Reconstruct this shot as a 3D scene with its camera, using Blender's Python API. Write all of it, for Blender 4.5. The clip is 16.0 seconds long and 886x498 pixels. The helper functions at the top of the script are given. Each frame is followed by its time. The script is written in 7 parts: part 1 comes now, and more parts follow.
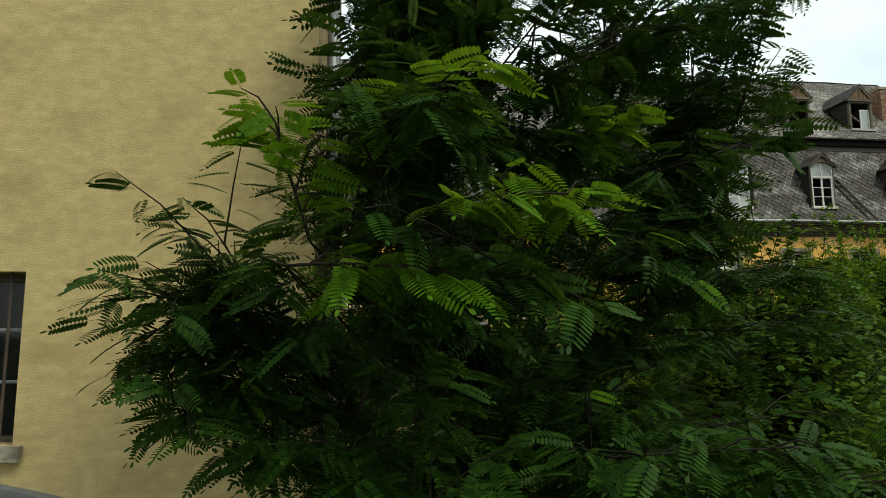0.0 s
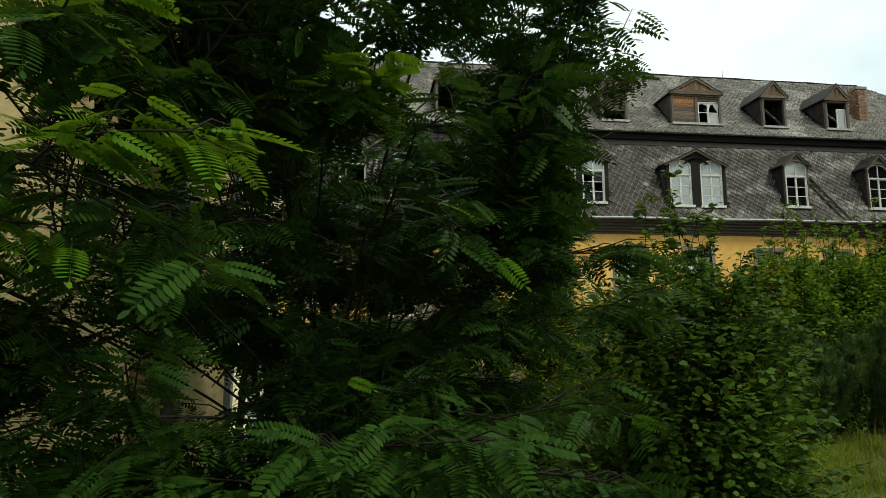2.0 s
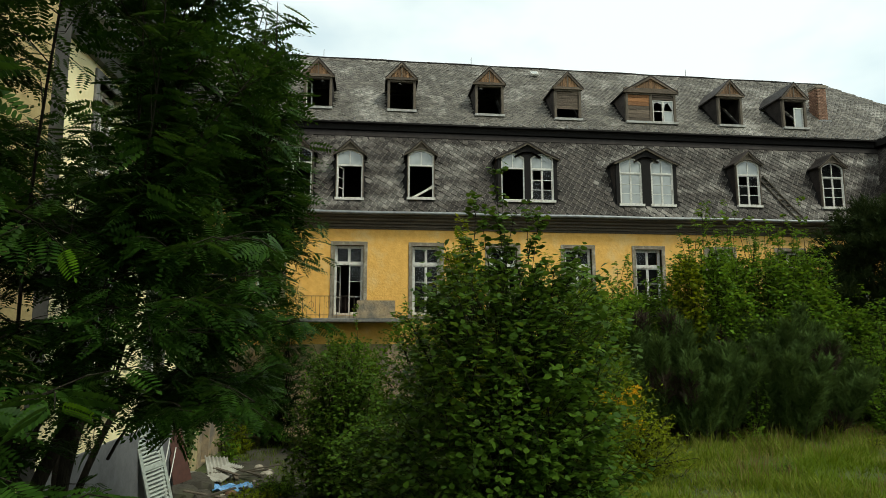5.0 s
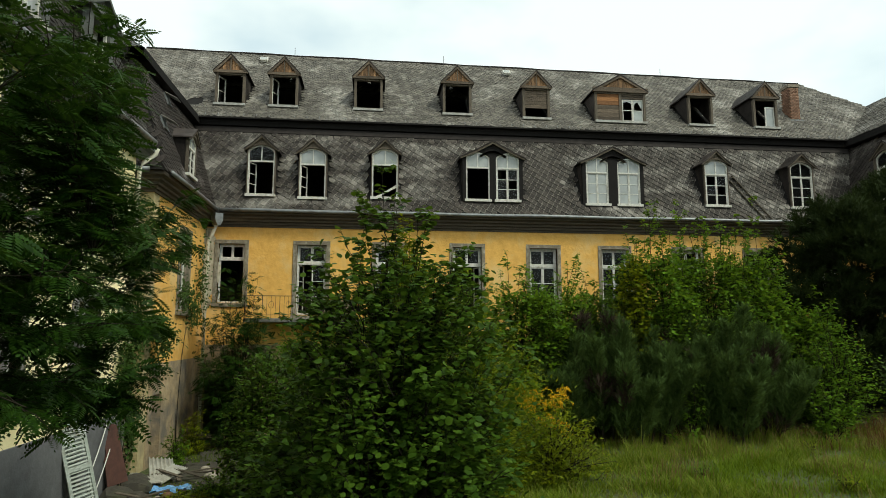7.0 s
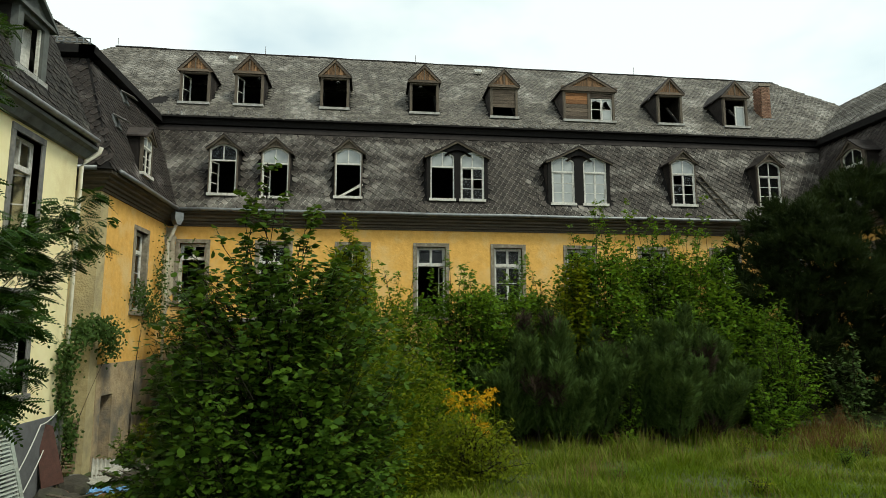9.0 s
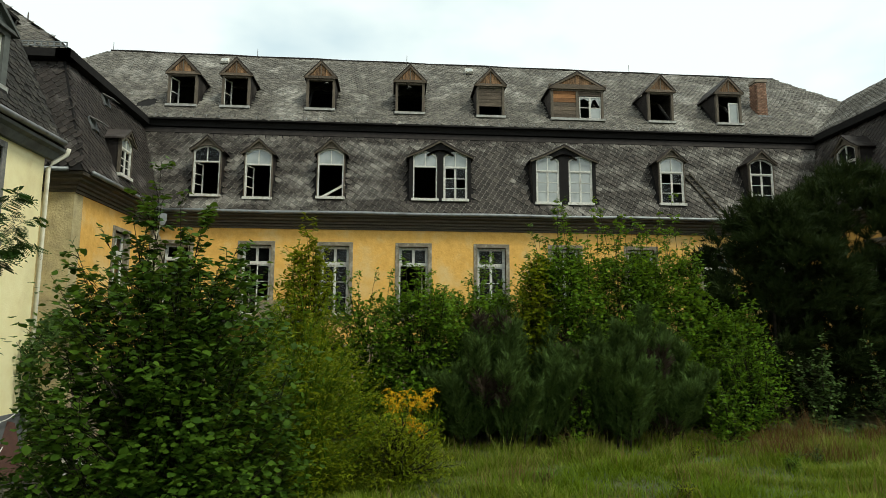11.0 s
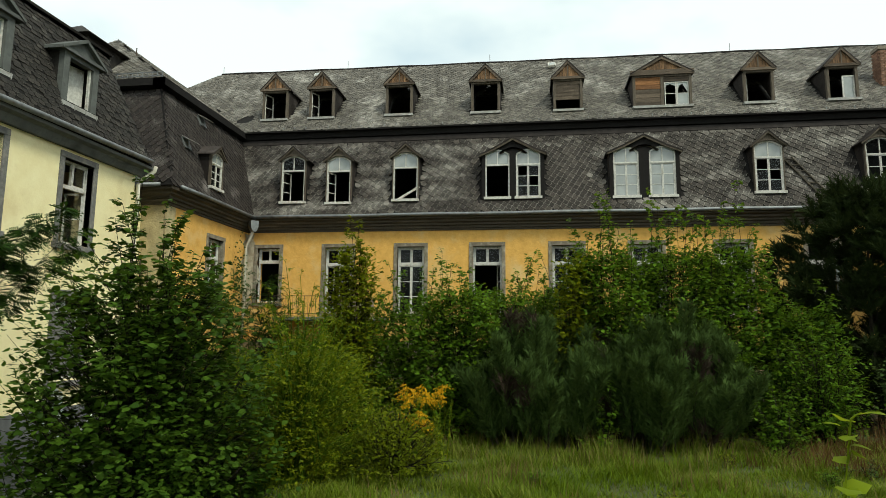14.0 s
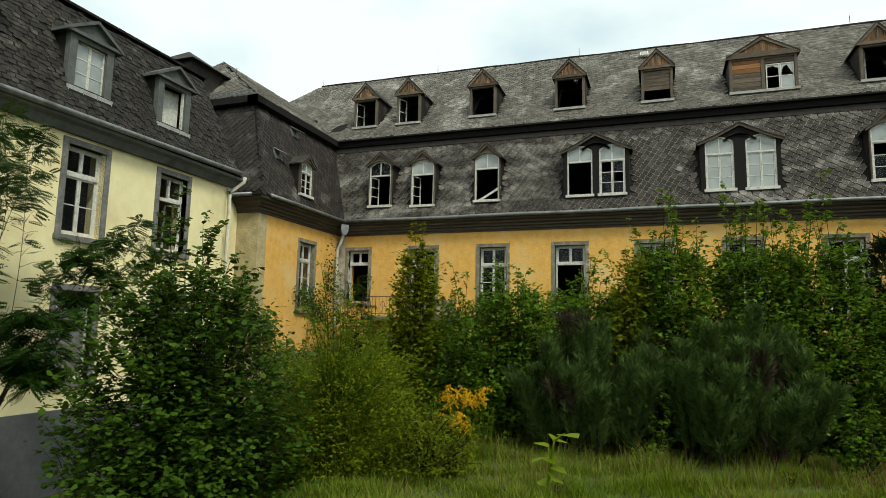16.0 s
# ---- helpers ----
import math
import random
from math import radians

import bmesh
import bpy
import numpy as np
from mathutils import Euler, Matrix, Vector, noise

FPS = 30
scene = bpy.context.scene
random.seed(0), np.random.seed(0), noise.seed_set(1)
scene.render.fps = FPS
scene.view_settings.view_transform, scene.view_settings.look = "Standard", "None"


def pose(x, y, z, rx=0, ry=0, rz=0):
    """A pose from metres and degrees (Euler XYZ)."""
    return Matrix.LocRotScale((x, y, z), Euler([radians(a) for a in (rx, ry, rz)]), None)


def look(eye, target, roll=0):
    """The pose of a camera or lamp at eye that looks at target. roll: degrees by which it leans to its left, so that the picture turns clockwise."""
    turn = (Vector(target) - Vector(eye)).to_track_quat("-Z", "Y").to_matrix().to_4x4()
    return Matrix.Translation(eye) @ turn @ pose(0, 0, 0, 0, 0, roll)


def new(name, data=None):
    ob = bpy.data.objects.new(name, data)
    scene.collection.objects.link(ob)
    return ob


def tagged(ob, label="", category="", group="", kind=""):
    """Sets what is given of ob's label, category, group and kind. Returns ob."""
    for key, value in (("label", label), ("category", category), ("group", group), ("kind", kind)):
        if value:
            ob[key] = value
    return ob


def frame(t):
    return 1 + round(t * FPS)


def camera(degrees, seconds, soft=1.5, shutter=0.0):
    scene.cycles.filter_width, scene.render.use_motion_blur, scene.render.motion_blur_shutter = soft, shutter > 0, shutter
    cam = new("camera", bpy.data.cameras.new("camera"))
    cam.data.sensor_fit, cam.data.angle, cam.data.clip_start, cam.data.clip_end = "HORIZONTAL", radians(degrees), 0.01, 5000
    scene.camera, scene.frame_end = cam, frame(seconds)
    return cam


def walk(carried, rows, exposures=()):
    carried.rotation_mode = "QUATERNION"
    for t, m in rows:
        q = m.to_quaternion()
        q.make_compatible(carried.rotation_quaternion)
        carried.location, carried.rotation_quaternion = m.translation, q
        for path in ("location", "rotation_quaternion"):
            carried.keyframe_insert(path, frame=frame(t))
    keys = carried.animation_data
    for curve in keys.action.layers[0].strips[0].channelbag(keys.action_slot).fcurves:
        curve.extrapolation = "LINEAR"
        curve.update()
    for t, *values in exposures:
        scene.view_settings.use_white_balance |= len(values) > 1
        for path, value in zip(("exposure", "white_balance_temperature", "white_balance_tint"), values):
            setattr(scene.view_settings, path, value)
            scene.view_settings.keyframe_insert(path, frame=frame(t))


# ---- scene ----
cam = camera(70.9, 16.0, soft=0.5)

PATH = [
    (0, (-0.55, 0.321, 3.898), (-0.322, 2.29, 4.164), -0.5),
    (0.5, (-0.33, 0.346, 3.867), (-0.101, 2.316, 4.132), -0.3),
    (1, (-0.068, 0.415, 3.854), (0.165, 2.384, 4.116), -0.1),
    (1.5, (0.183, 0.49, 3.825), (0.422, 2.458, 4.093), -0.3),
    (2, (0.602, 0.555, 3.795), (0.841, 2.522, 4.065), -0.2),
    (2.5, (0.998, 0.546, 3.762), (1.235, 2.514, 4.031), -0.1),
    (3, (1.392, 0.454, 3.693), (1.622, 2.422, 3.966), -0.1),
    (3.5, (1.759, 0.407, 3.675), (1.987, 2.375, 3.949), -0.1),
    (4, (2.135, 0.357, 3.692), (2.359, 2.326, 3.965), -0.1),
    (6.5, (3.922, 0.256, 3.797), (4.146, 2.226, 4.062), 0.0),
    (7, (4.284, 0.263, 3.769), (4.507, 2.232, 4.037), 0.0),
    (7.5, (4.62, 0.263, 3.737), (4.846, 2.232, 4.009), 0.0),
    (8, (4.995, 0.253, 3.728), (5.219, 2.221, 4.001), 0.0),
    (8.5, (5.387, 0.222, 3.765), (5.608, 2.192, 4.034), 0.0),
    (9, (5.682, 0.223, 3.782), (5.907, 2.192, 4.049), 0.0),
    (9.5, (6.049, 0.225, 3.762), (6.273, 2.194, 4.031), 0.0),
    (12, (8.115, 0.142, 3.763), (8.168, 2.123, 4.031), 0.3),
    (12.5, (8.523, 0.138, 3.773), (8.519, 2.121, 4.04), 0.3),
    (13, (8.932, 0.149, 3.749), (8.855, 2.13, 4.017), 0.4),
    (13.5, (9.31, 0.173, 3.742), (9.132, 2.147, 4.01), 0.5),
    (14, (9.68, 0.169, 3.731), (9.399, 2.131, 3.998), 0.5),
    (14.5, (10.06, 0.226, 3.718), (9.68, 2.171, 3.985), 0.6),
    (15, (10.415, 0.286, 3.735), (9.947, 2.213, 4.0), 0.7),
    (15.5, (10.774, 0.358, 3.76), (10.218, 2.261, 4.023), 0.8),
    (16, (11.227, 0.433, 3.81), (10.568, 2.304, 4.068), 1.1),
]
walk(cam, [(t, look(eye, target, roll)) for t, eye, target, roll in PATH], [(0, 0.0, 6500, -5.0), (16, 0.0, 6500, -5.0)])

# ---- sky, sun ----
world = bpy.data.worlds.new("overcast_sky")
scene.world = world
world.use_nodes = True
wn, wl = world.node_tree.nodes, world.node_tree.links
wn.clear()
sky = wn.new("ShaderNodeTexSky")
sky.sky_type = "NISHITA"
sky.sun_disc = False
sky.sun_elevation, sky.sun_rotation = radians(51), radians(131)
co = wn.new("ShaderNodeTexCoord")
mp = wn.new("ShaderNodeMapping")
mp.inputs["Scale"].default_value = (1.3, 1.3, 2.6)
mp.inputs["Location"].default_value = (0.35, 0.1, 0.2)
mp.inputs["Rotation"].default_value = (0, 0, radians(23))
cl = wn.new("ShaderNodeTexNoise")
cl.inputs["Scale"].default_value, cl.inputs["Detail"].default_value, cl.inputs["Roughness"].default_value = 1.6, 5, 0.5
ramp = wn.new("ShaderNodeValToRGB")
ramp.color_ramp.elements[0].position, ramp.color_ramp.elements[0].color = 0.30, (0.60, 0.69, 0.78, 1)
ramp.color_ramp.elements[1].position, ramp.color_ramp.elements[1].color = 0.50, (1.0, 1.0, 1.0, 1)
thin = wn.new("ShaderNodeMix")
thin.data_type = "RGBA"
thin.blend_type = "ADD"
thin.inputs["Factor"].default_value = 0.03
bg = wn.new("ShaderNodeBackground")
bg.inputs["Strength"].default_value = 1.0
wo = wn.new("ShaderNodeOutputWorld")
wl.new(co.outputs["Generated"], mp.inputs["Vector"])
wl.new(mp.outputs["Vector"], cl.inputs["Vector"])
wl.new(cl.outputs["Fac"], ramp.inputs["Fac"])
wl.new(ramp.outputs["Color"], thin.inputs["A"])
wl.new(sky.outputs["Color"], thin.inputs["B"])
wl.new(thin.outputs["Result"], bg.inputs["Color"])
wl.new(bg.outputs["Background"], wo.inputs["Surface"])

sun = new("sun", bpy.data.lights.new("sun", "SUN"))
sun.data.energy, sun.data.angle, sun.data.color = 2.7, radians(12), (1.0, 0.94, 0.84)
sun.matrix_world = look((0, 0, 30), (-16, 14, 4))


# ---- materials ----
def mat(name, c1, c2, scale=6.0, rough=0.85, bump=0.25, fine=40.0, c3=None, big=0.6, big_at=0.58, metal=0.0,
        vary=0.0, stretch=(1, 1, 1), bump_dist=0.02, spec=0.4):
    """Two colours in a grain, a third in large stains, fine relief, and a value that varies piece by piece."""
    m = bpy.data.materials.new(name)
    m.use_nodes = True
    nt, ln = m.node_tree.nodes, m.node_tree.links
    bsdf = nt["Principled BSDF"]
    tc = nt.new("ShaderNodeTexCoord")
    mpg = nt.new("ShaderNodeMapping")
    mpg.inputs["Scale"].default_value = stretch
    ln.new(tc.outputs["Object"], mpg.inputs["Vector"])
    n1 = nt.new("ShaderNodeTexNoise")
    n1.inputs["Scale"].default_value, n1.inputs["Detail"].default_value, n1.inputs["Roughness"].default_value = scale, 7, 0.65
    ln.new(mpg.outputs["Vector"], n1.inputs["Vector"])
    cr = nt.new("ShaderNodeValToRGB")
    cr.color_ramp.elements[0].position, cr.color_ramp.elements[0].color = 0.3, (*c1, 1)
    cr.color_ramp.elements[1].position, cr.color_ramp.elements[1].color = 0.7, (*c2, 1)
    ln.new(n1.outputs["Fac"], cr.inputs["Fac"])
    colour = cr.outputs["Color"]
    if c3:
        n2 = nt.new("ShaderNodeTexNoise")
        n2.inputs["Scale"].default_value, n2.inputs["Detail"].default_value, n2.inputs["Roughness"].default_value = big, 8, 0.62
        ln.new(mpg.outputs["Vector"], n2.inputs["Vector"])
        c2r = nt.new("ShaderNodeMapRange")
        c2r.inputs["From Min"].default_value, c2r.inputs["From Max"].default_value = big_at - 0.07, big_at + 0.13
        ln.new(n2.outputs["Fac"], c2r.inputs["Value"])
        mx = nt.new("ShaderNodeMix")
        mx.data_type = "RGBA"
        ln.new(c2r.outputs["Result"], mx.inputs["Factor"])
        ln.new(colour, mx.inputs["A"])
        mx.inputs["B"].default_value = (*c3, 1)
        colour = mx.outputs["Result"]
    if vary:
        geo, inf = nt.new("ShaderNodeNewGeometry"), nt.new("ShaderNodeObjectInfo")
        add = nt.new("ShaderNodeMath")
        add.operation = "ADD"
        ln.new(geo.outputs["Random Per Island"], add.inputs[0])
        ln.new(inf.outputs["Random"], add.inputs[1])
        fr = nt.new("ShaderNodeMath")
        fr.operation = "FRACT"
        ln.new(add.outputs["Value"], fr.inputs[0])
        pw = nt.new("ShaderNodeMath")
        pw.operation = "POWER"
        pw.inputs[1].default_value = 2.0
        ln.new(fr.outputs["Value"], pw.inputs[0])
        rg = nt.new("ShaderNodeMapRange")
        rg.inputs["To Min"].default_value, rg.inputs["To Max"].default_value = 1 - vary * 0.7, 1 + vary * 1.9
        ln.new(pw.outputs["Value"], rg.inputs["Value"])
        hs = nt.new("ShaderNodeHueSaturation")
        ln.new(rg.outputs["Result"], hs.inputs["Value"])
        ln.new(colour, hs.inputs["Color"])
        colour = hs.outputs["Color"]
    ln.new(colour, bsdf.inputs["Base Color"])
    bsdf.inputs["Roughness"].default_value, bsdf.inputs["Metallic"].default_value = rough, metal
    bsdf.inputs["Specular IOR Level"].default_value = spec
    if bump:
        n3 = nt.new("ShaderNodeTexNoise")
        n3.inputs["Scale"].default_value, n3.inputs["Detail"].default_value = fine, 5
        ln.new(mpg.outputs["Vector"], n3.inputs["Vector"])
        bp = nt.new("ShaderNodeBump")
        bp.inputs["Strength"].default_value, bp.inputs["Distance"].default_value = bump, bump_dist
        ln.new(n3.outputs["Fac"], bp.inputs["Height"])
        ln.new(bp.outputs["Normal"], bsdf.inputs["Normal"])
    return m


def leaf_mat(name, c1, c2, through_light=0.35, rough=0.5):
    """Leaves: colour that varies leaf by leaf, some light shining through."""
    m = bpy.data.materials.new(name)
    m.use_nodes = True
    nt, ln = m.node_tree.nodes, m.node_tree.links
    bsdf, out = nt["Principled BSDF"], nt["Material Output"]
    geo, inf = nt.new("ShaderNodeNewGeometry"), nt.new("ShaderNodeObjectInfo")
    cr = nt.new("ShaderNodeValToRGB")
    cr.color_ramp.elements[0].color, cr.color_ramp.elements[1].color = (*c1, 1), (*c2, 1)
    tc, n1 = nt.new("ShaderNodeTexCoord"), nt.new("ShaderNodeTexNoise")
    n1.inputs["Scale"].default_value = 1.3
    ln.new(tc.outputs["Object"], n1.inputs["Vector"])
    av = nt.new("ShaderNodeMix")
    av.inputs["Factor"].default_value = 0.45
    ln.new(geo.outputs["Random Per Island"], av.inputs["A"])
    ln.new(n1.outputs["Fac"], av.inputs["B"])
    ln.new(av.outputs["Result"], cr.inputs["Fac"])
    ln.new(cr.outputs["Color"], bsdf.inputs["Base Color"])
    bsdf.inputs["Roughness"].default_value = rough
    bsdf.inputs["Specular IOR Level"].default_value = 0.08
    tr = nt.new("ShaderNodeBsdfTranslucent")
    hs = nt.new("ShaderNodeHueSaturation")
    hs.inputs["Value"].default_value, hs.inputs["Hue"].default_value = 1.7, 0.475
    ln.new(cr.outputs["Color"], hs.inputs["Color"])
    ln.new(hs.outputs["Color"], tr.inputs["Color"])
    mx = nt.new("ShaderNodeMixShader")
    mx.inputs["Fac"].default_value = 0.8 * through_light
    ln.new(bsdf.outputs["BSDF"], mx.inputs[1])
    ln.new(tr.outputs["BSDF"], mx.inputs[2])
    ln.new(mx.outputs["Shader"], out.inputs["Surface"])
    return m


def glass_mat(name, film, clear, rough=0.03, spec=0.9):
    """Old window glass: clear share, the rest a film of dust with the sky's gloss on it; a pale film also paints in
    reflected sky.
    """
    m = bpy.data.materials.new(name)
    m.use_nodes = True
    nt, ln = m.node_tree.nodes, m.node_tree.links
    bsdf, out = nt["Principled BSDF"], nt["Material Output"]
    tc, n1 = nt.new("ShaderNodeTexCoord"), nt.new("ShaderNodeTexNoise")
    n1.inputs["Scale"].default_value, n1.inputs["Detail"].default_value = 3.0, 5
    ln.new(tc.outputs["Object"], n1.inputs["Vector"])
    cr = nt.new("ShaderNodeValToRGB")
    cr.color_ramp.elements[0].position, cr.color_ramp.elements[1].position = 0.3, 0.7
    cr.color_ramp.elements[0].color = (*[c * 0.75 for c in film], 1)
    cr.color_ramp.elements[1].color = (*film, 1)
    ln.new(n1.outputs["Fac"], cr.inputs["Fac"])
    ln.new(cr.outputs["Color"], bsdf.inputs["Base Color"])
    bsdf.inputs["Roughness"].default_value, bsdf.inputs["Specular IOR Level"].default_value = rough, spec
    tr = nt.new("ShaderNodeBsdfTransparent")
    mx = nt.new("ShaderNodeMixShader")
    mx.inputs["Fac"].default_value = clear
    ln.new(bsdf.outputs["BSDF"], mx.inputs[1])
    ln.new(tr.outputs["BSDF"], mx.inputs[2])
    ln.new(mx.outputs["Shader"], out.inputs["Surface"])
    return m


OCHRE = mat("ochre_plaster", (0.60, 0.33, 0.075), (0.76, 0.44, 0.115), 4, 0.92, 0.5, 11, (0.68, 0.47, 0.20), 0.9, 0.56, bump_dist=0.035)
PALE = mat("pale_yellow_plaster", (0.80, 0.69, 0.38), (0.88, 0.79, 0.48), 3, 0.92, 0.35, 24, (0.72, 0.60, 0.33), 0.9, 0.58)
CREAM = mat("rough_cream_plaster", (0.33, 0.25, 0.112), (0.48, 0.37, 0.17), 9, 0.95, 0.3, 70, (0.29, 0.215, 0.095), 2.2, 0.6, stretch=(0.8, 0.8, 1.5), bump_dist=0.016)
BARE = mat("worn_wall_base", (0.27, 0.195, 0.11), (0.50, 0.38, 0.23), 3, 0.95, 0.8, 14, (0.16, 0.14, 0.115), 1.1, 0.5, bump_dist=0.04)
PLINTH = mat("grey_plinth_paint", (0.10, 0.10, 0.105), (0.15, 0.15, 0.155), 5, 0.9, 0.4, 25, (0.10, 0.10, 0.10), 1.0, 0.6)
STONE = mat("sandstone_surround", (0.12, 0.10, 0.072), (0.26, 0.222, 0.165), 9, 0.9, 0.7, 30, (0.40, 0.37, 0.30), 3.5, 0.58)
DORMGREY = mat("grey_green_dormer_paint", (0.075, 0.080, 0.075), (0.125, 0.13, 0.122), 8, 0.8, 0.3, 40, (0.05, 0.05, 0.045), 2.0, 0.58)
GREYSTONE = mat("grey_painted_surround", (0.10, 0.096, 0.09), (0.20, 0.193, 0.182), 10, 0.85, 0.5, 30, (0.27, 0.25, 0.21), 4.0, 0.6)
SLATE = mat("slate", (0.018, 0.0145, 0.0125), (0.052, 0.043, 0.037), 3, 0.62, 0.4, 60, (0.17, 0.155, 0.137), 0.8, 0.54, vary=0.45, spec=0.15, stretch=(0.6, 1, 1.5))
SLATE_RIM = mat("pale_slate_edge", (0.072, 0.063, 0.054), (0.22, 0.20, 0.175), 2.2, 0.75, 0.3, 60, (0.42, 0.395, 0.35), 0.8, 0.54, spec=0.12, stretch=(0.6, 1, 1.5))
SLATE_DARK = mat("dark_slate", (0.016, 0.0125, 0.0115), (0.042, 0.034, 0.030), 3, 0.65, 0.4, 60, (0.12, 0.105, 0.098), 0.7, 0.62, vary=0.35, spec=0.15)
DARK_RIM = mat("dark_slate_edge", (0.04, 0.034, 0.030), (0.12, 0.105, 0.094), 2.2, 0.7, 0.3, 60, (0.28, 0.26, 0.24), 0.7, 0.62, spec=0.15)
SLATE_UP = mat("weathered_slate", (0.048, 0.042, 0.035), (0.122, 0.110, 0.093), 2.6, 0.65, 0.4, 60, (0.22, 0.205, 0.18), 0.6, 0.57, vary=0.42, spec=0.2)
UP_RIM = mat("pale_upper_slate_edge", (0.13, 0.118, 0.10), (0.32, 0.295, 0.255), 2.2, 0.75, 0.3, 60, (0.52, 0.495, 0.45), 0.6, 0.57, spec=0.15)
SLATE_OLD = mat("mossy_brown_slate", (0.014, 0.012, 0.010), (0.036, 0.031, 0.026), 5, 0.75, 0.5, 40, (0.11, 0.102, 0.09), 1.4, 0.62, vary=0.4, spec=0.25)
OLD_RIM = mat("mossy_slate_edge", (0.02, 0.017, 0.014), (0.075, 0.067, 0.056), 9, 0.8, 0.4, 40, (0.22, 0.21, 0.185), 2.4, 0.58, spec=0.2)
# dark roof boards; the black also paints the shadow band at the eaves
UNDER = mat("roof_boards_and_eaves_shade", (0.010, 0.009, 0.009), (0.018, 0.016, 0.015), 8, 0.9, 0.2, spec=0.15)
EAVES_SHADE = mat("eaves_shade_strip", (0.020, 0.0165, 0.0155), (0.036, 0.031, 0.029), 4, 0.8, 0.2, 40, (0.05, 0.043, 0.040), 1.2, 0.62, spec=0.12)
DARKWOOD = mat("dark_cornice_wood", (0.032, 0.026, 0.019), (0.085, 0.069, 0.047), 5, 0.85, 0.5, 30, (0.14, 0.112, 0.075), 1.5, 0.6, stretch=(0.4, 0.4, 6))
OLDWOOD = mat("weathered_wood", (0.052, 0.041, 0.030), (0.155, 0.125, 0.092), 6, 0.85, 0.6, 30, (0.05, 0.04, 0.03), 2.0, 0.6, stretch=(5, 5, 0.7))
RUSTWOOD = mat("brown_gable_boards", (0.085, 0.046, 0.022), (0.26, 0.145, 0.070), 6, 0.85, 0.6, 30, (0.05, 0.032, 0.020), 2.4, 0.58, stretch=(6, 6, 0.7), vary=0.4)
PLANKWOOD = mat("dark_brown_planks", (0.045, 0.033, 0.024), (0.13, 0.098, 0.070), 6, 0.85, 0.6, 30, (0.22, 0.17, 0.12), 2.4, 0.62, stretch=(0.6, 6, 7), vary=0.35)
ORANGEWOOD = mat("orange_brown_planks", (0.13, 0.055, 0.02), (0.30, 0.14, 0.055), 6, 0.85, 0.6, 30, (0.08, 0.05, 0.03), 2.4, 0.62, stretch=(0.6, 6, 7), vary=0.3)
PEELED = mat("peeled_whitish_plaster", (0.34, 0.29, 0.21), (0.58, 0.53, 0.42), 4, 0.95, 0.7, 20, (0.24, 0.20, 0.14), 1.8, 0.55, bump_dist=0.03)
DIMPLASTER = mat("grimy_cream_plaster", (0.36, 0.29, 0.15), (0.52, 0.43, 0.24), 5, 0.93, 0.7, 18, (0.30, 0.25, 0.15), 1.2, 0.56, bump_dist=0.04)
SILL = mat("pale_zinc_sill", (0.24, 0.235, 0.22), (0.42, 0.41, 0.39), 9, 0.6, 0.3, 40, (0.16, 0.14, 0.11), 3.0, 0.6)
WHITE = mat("flaking_white_paint", (0.42, 0.40, 0.36), (0.70, 0.68, 0.63), 14, 0.7, 0.5, 60, (0.24, 0.20, 0.15), 6.0, 0.62)
ZINC = mat("zinc_gutter", (0.15, 0.155, 0.16), (0.26, 0.27, 0.27), 6, 0.5, 0.2, 30, (0.10, 0.095, 0.09), 2.0, 0.6, metal=0.5)
PIPE = mat("cream_painted_pipe", (0.52, 0.49, 0.40), (0.66, 0.63, 0.54), 6, 0.6, 0.1, 30, (0.35, 0.31, 0.24), 2.0, 0.62)
# near-black lining: the rooms' shade is put into its colour
INNER = mat("shade_dark_room_lining", (0.045, 0.04, 0.035), (0.075, 0.07, 0.06), 3, 0.95, 0.2)
IRON = mat("rusty_iron", (0.03, 0.024, 0.02), (0.08, 0.05, 0.035), 20, 0.8, 0.3)
BRICK = mat("old_red_brick", (0.14, 0.072, 0.045), (0.25, 0.135, 0.085), 8, 0.9, 0.5, 40, (0.30, 0.24, 0.19), 3.0, 0.6, vary=0.25)
MORTAR = mat("grey_mortar", (0.17, 0.14, 0.11), (0.26, 0.22, 0.17), 14, 0.95, 0.4)
GLASS = glass_mat("window_glass", (0.012, 0.013, 0.013), 0.7, spec=0.5)
# dust film whose pale colour also stands for the reflected sky
DUSTY_SKY = glass_mat("dusty_sky_pale_glass", (0.40, 0.42, 0.41), 0.22, 0.08)
BARK = mat("bark", (0.012, 0.010, 0.007), (0.034, 0.028, 0.020), 12, 0.9, 0.8, 40, stretch=(3, 3, 0.6), spec=0.1)
SOIL = mat("lawn_soil", (0.035, 0.045, 0.014), (0.075, 0.095, 0.028), 3, 0.95, 0.8, 20, (0.07, 0.065, 0.028), 0.6, 0.6, bump_dist=0.06)
DIRT = mat("trodden_path", (0.030, 0.027, 0.020), (0.066, 0.058, 0.044), 5, 0.95, 0.7, 25, (0.05, 0.055, 0.025), 1.2, 0.58)


# ---- building helpers ----
def box(bm, x0, x1, y0, y1, z0, z1, m=None):
    r = bmesh.ops.create_cube(bm, size=1.0, matrix=Matrix.Translation(((x0 + x1) / 2, (y0 + y1) / 2, (z0 + z1) / 2))
                              @ Matrix.Diagonal((abs(x1 - x0), abs(y1 - y0), abs(z1 - z0), 1)))
    if m is not None:
        bmesh.ops.transform(bm, matrix=m, verts=r["verts"])
    return r["verts"]


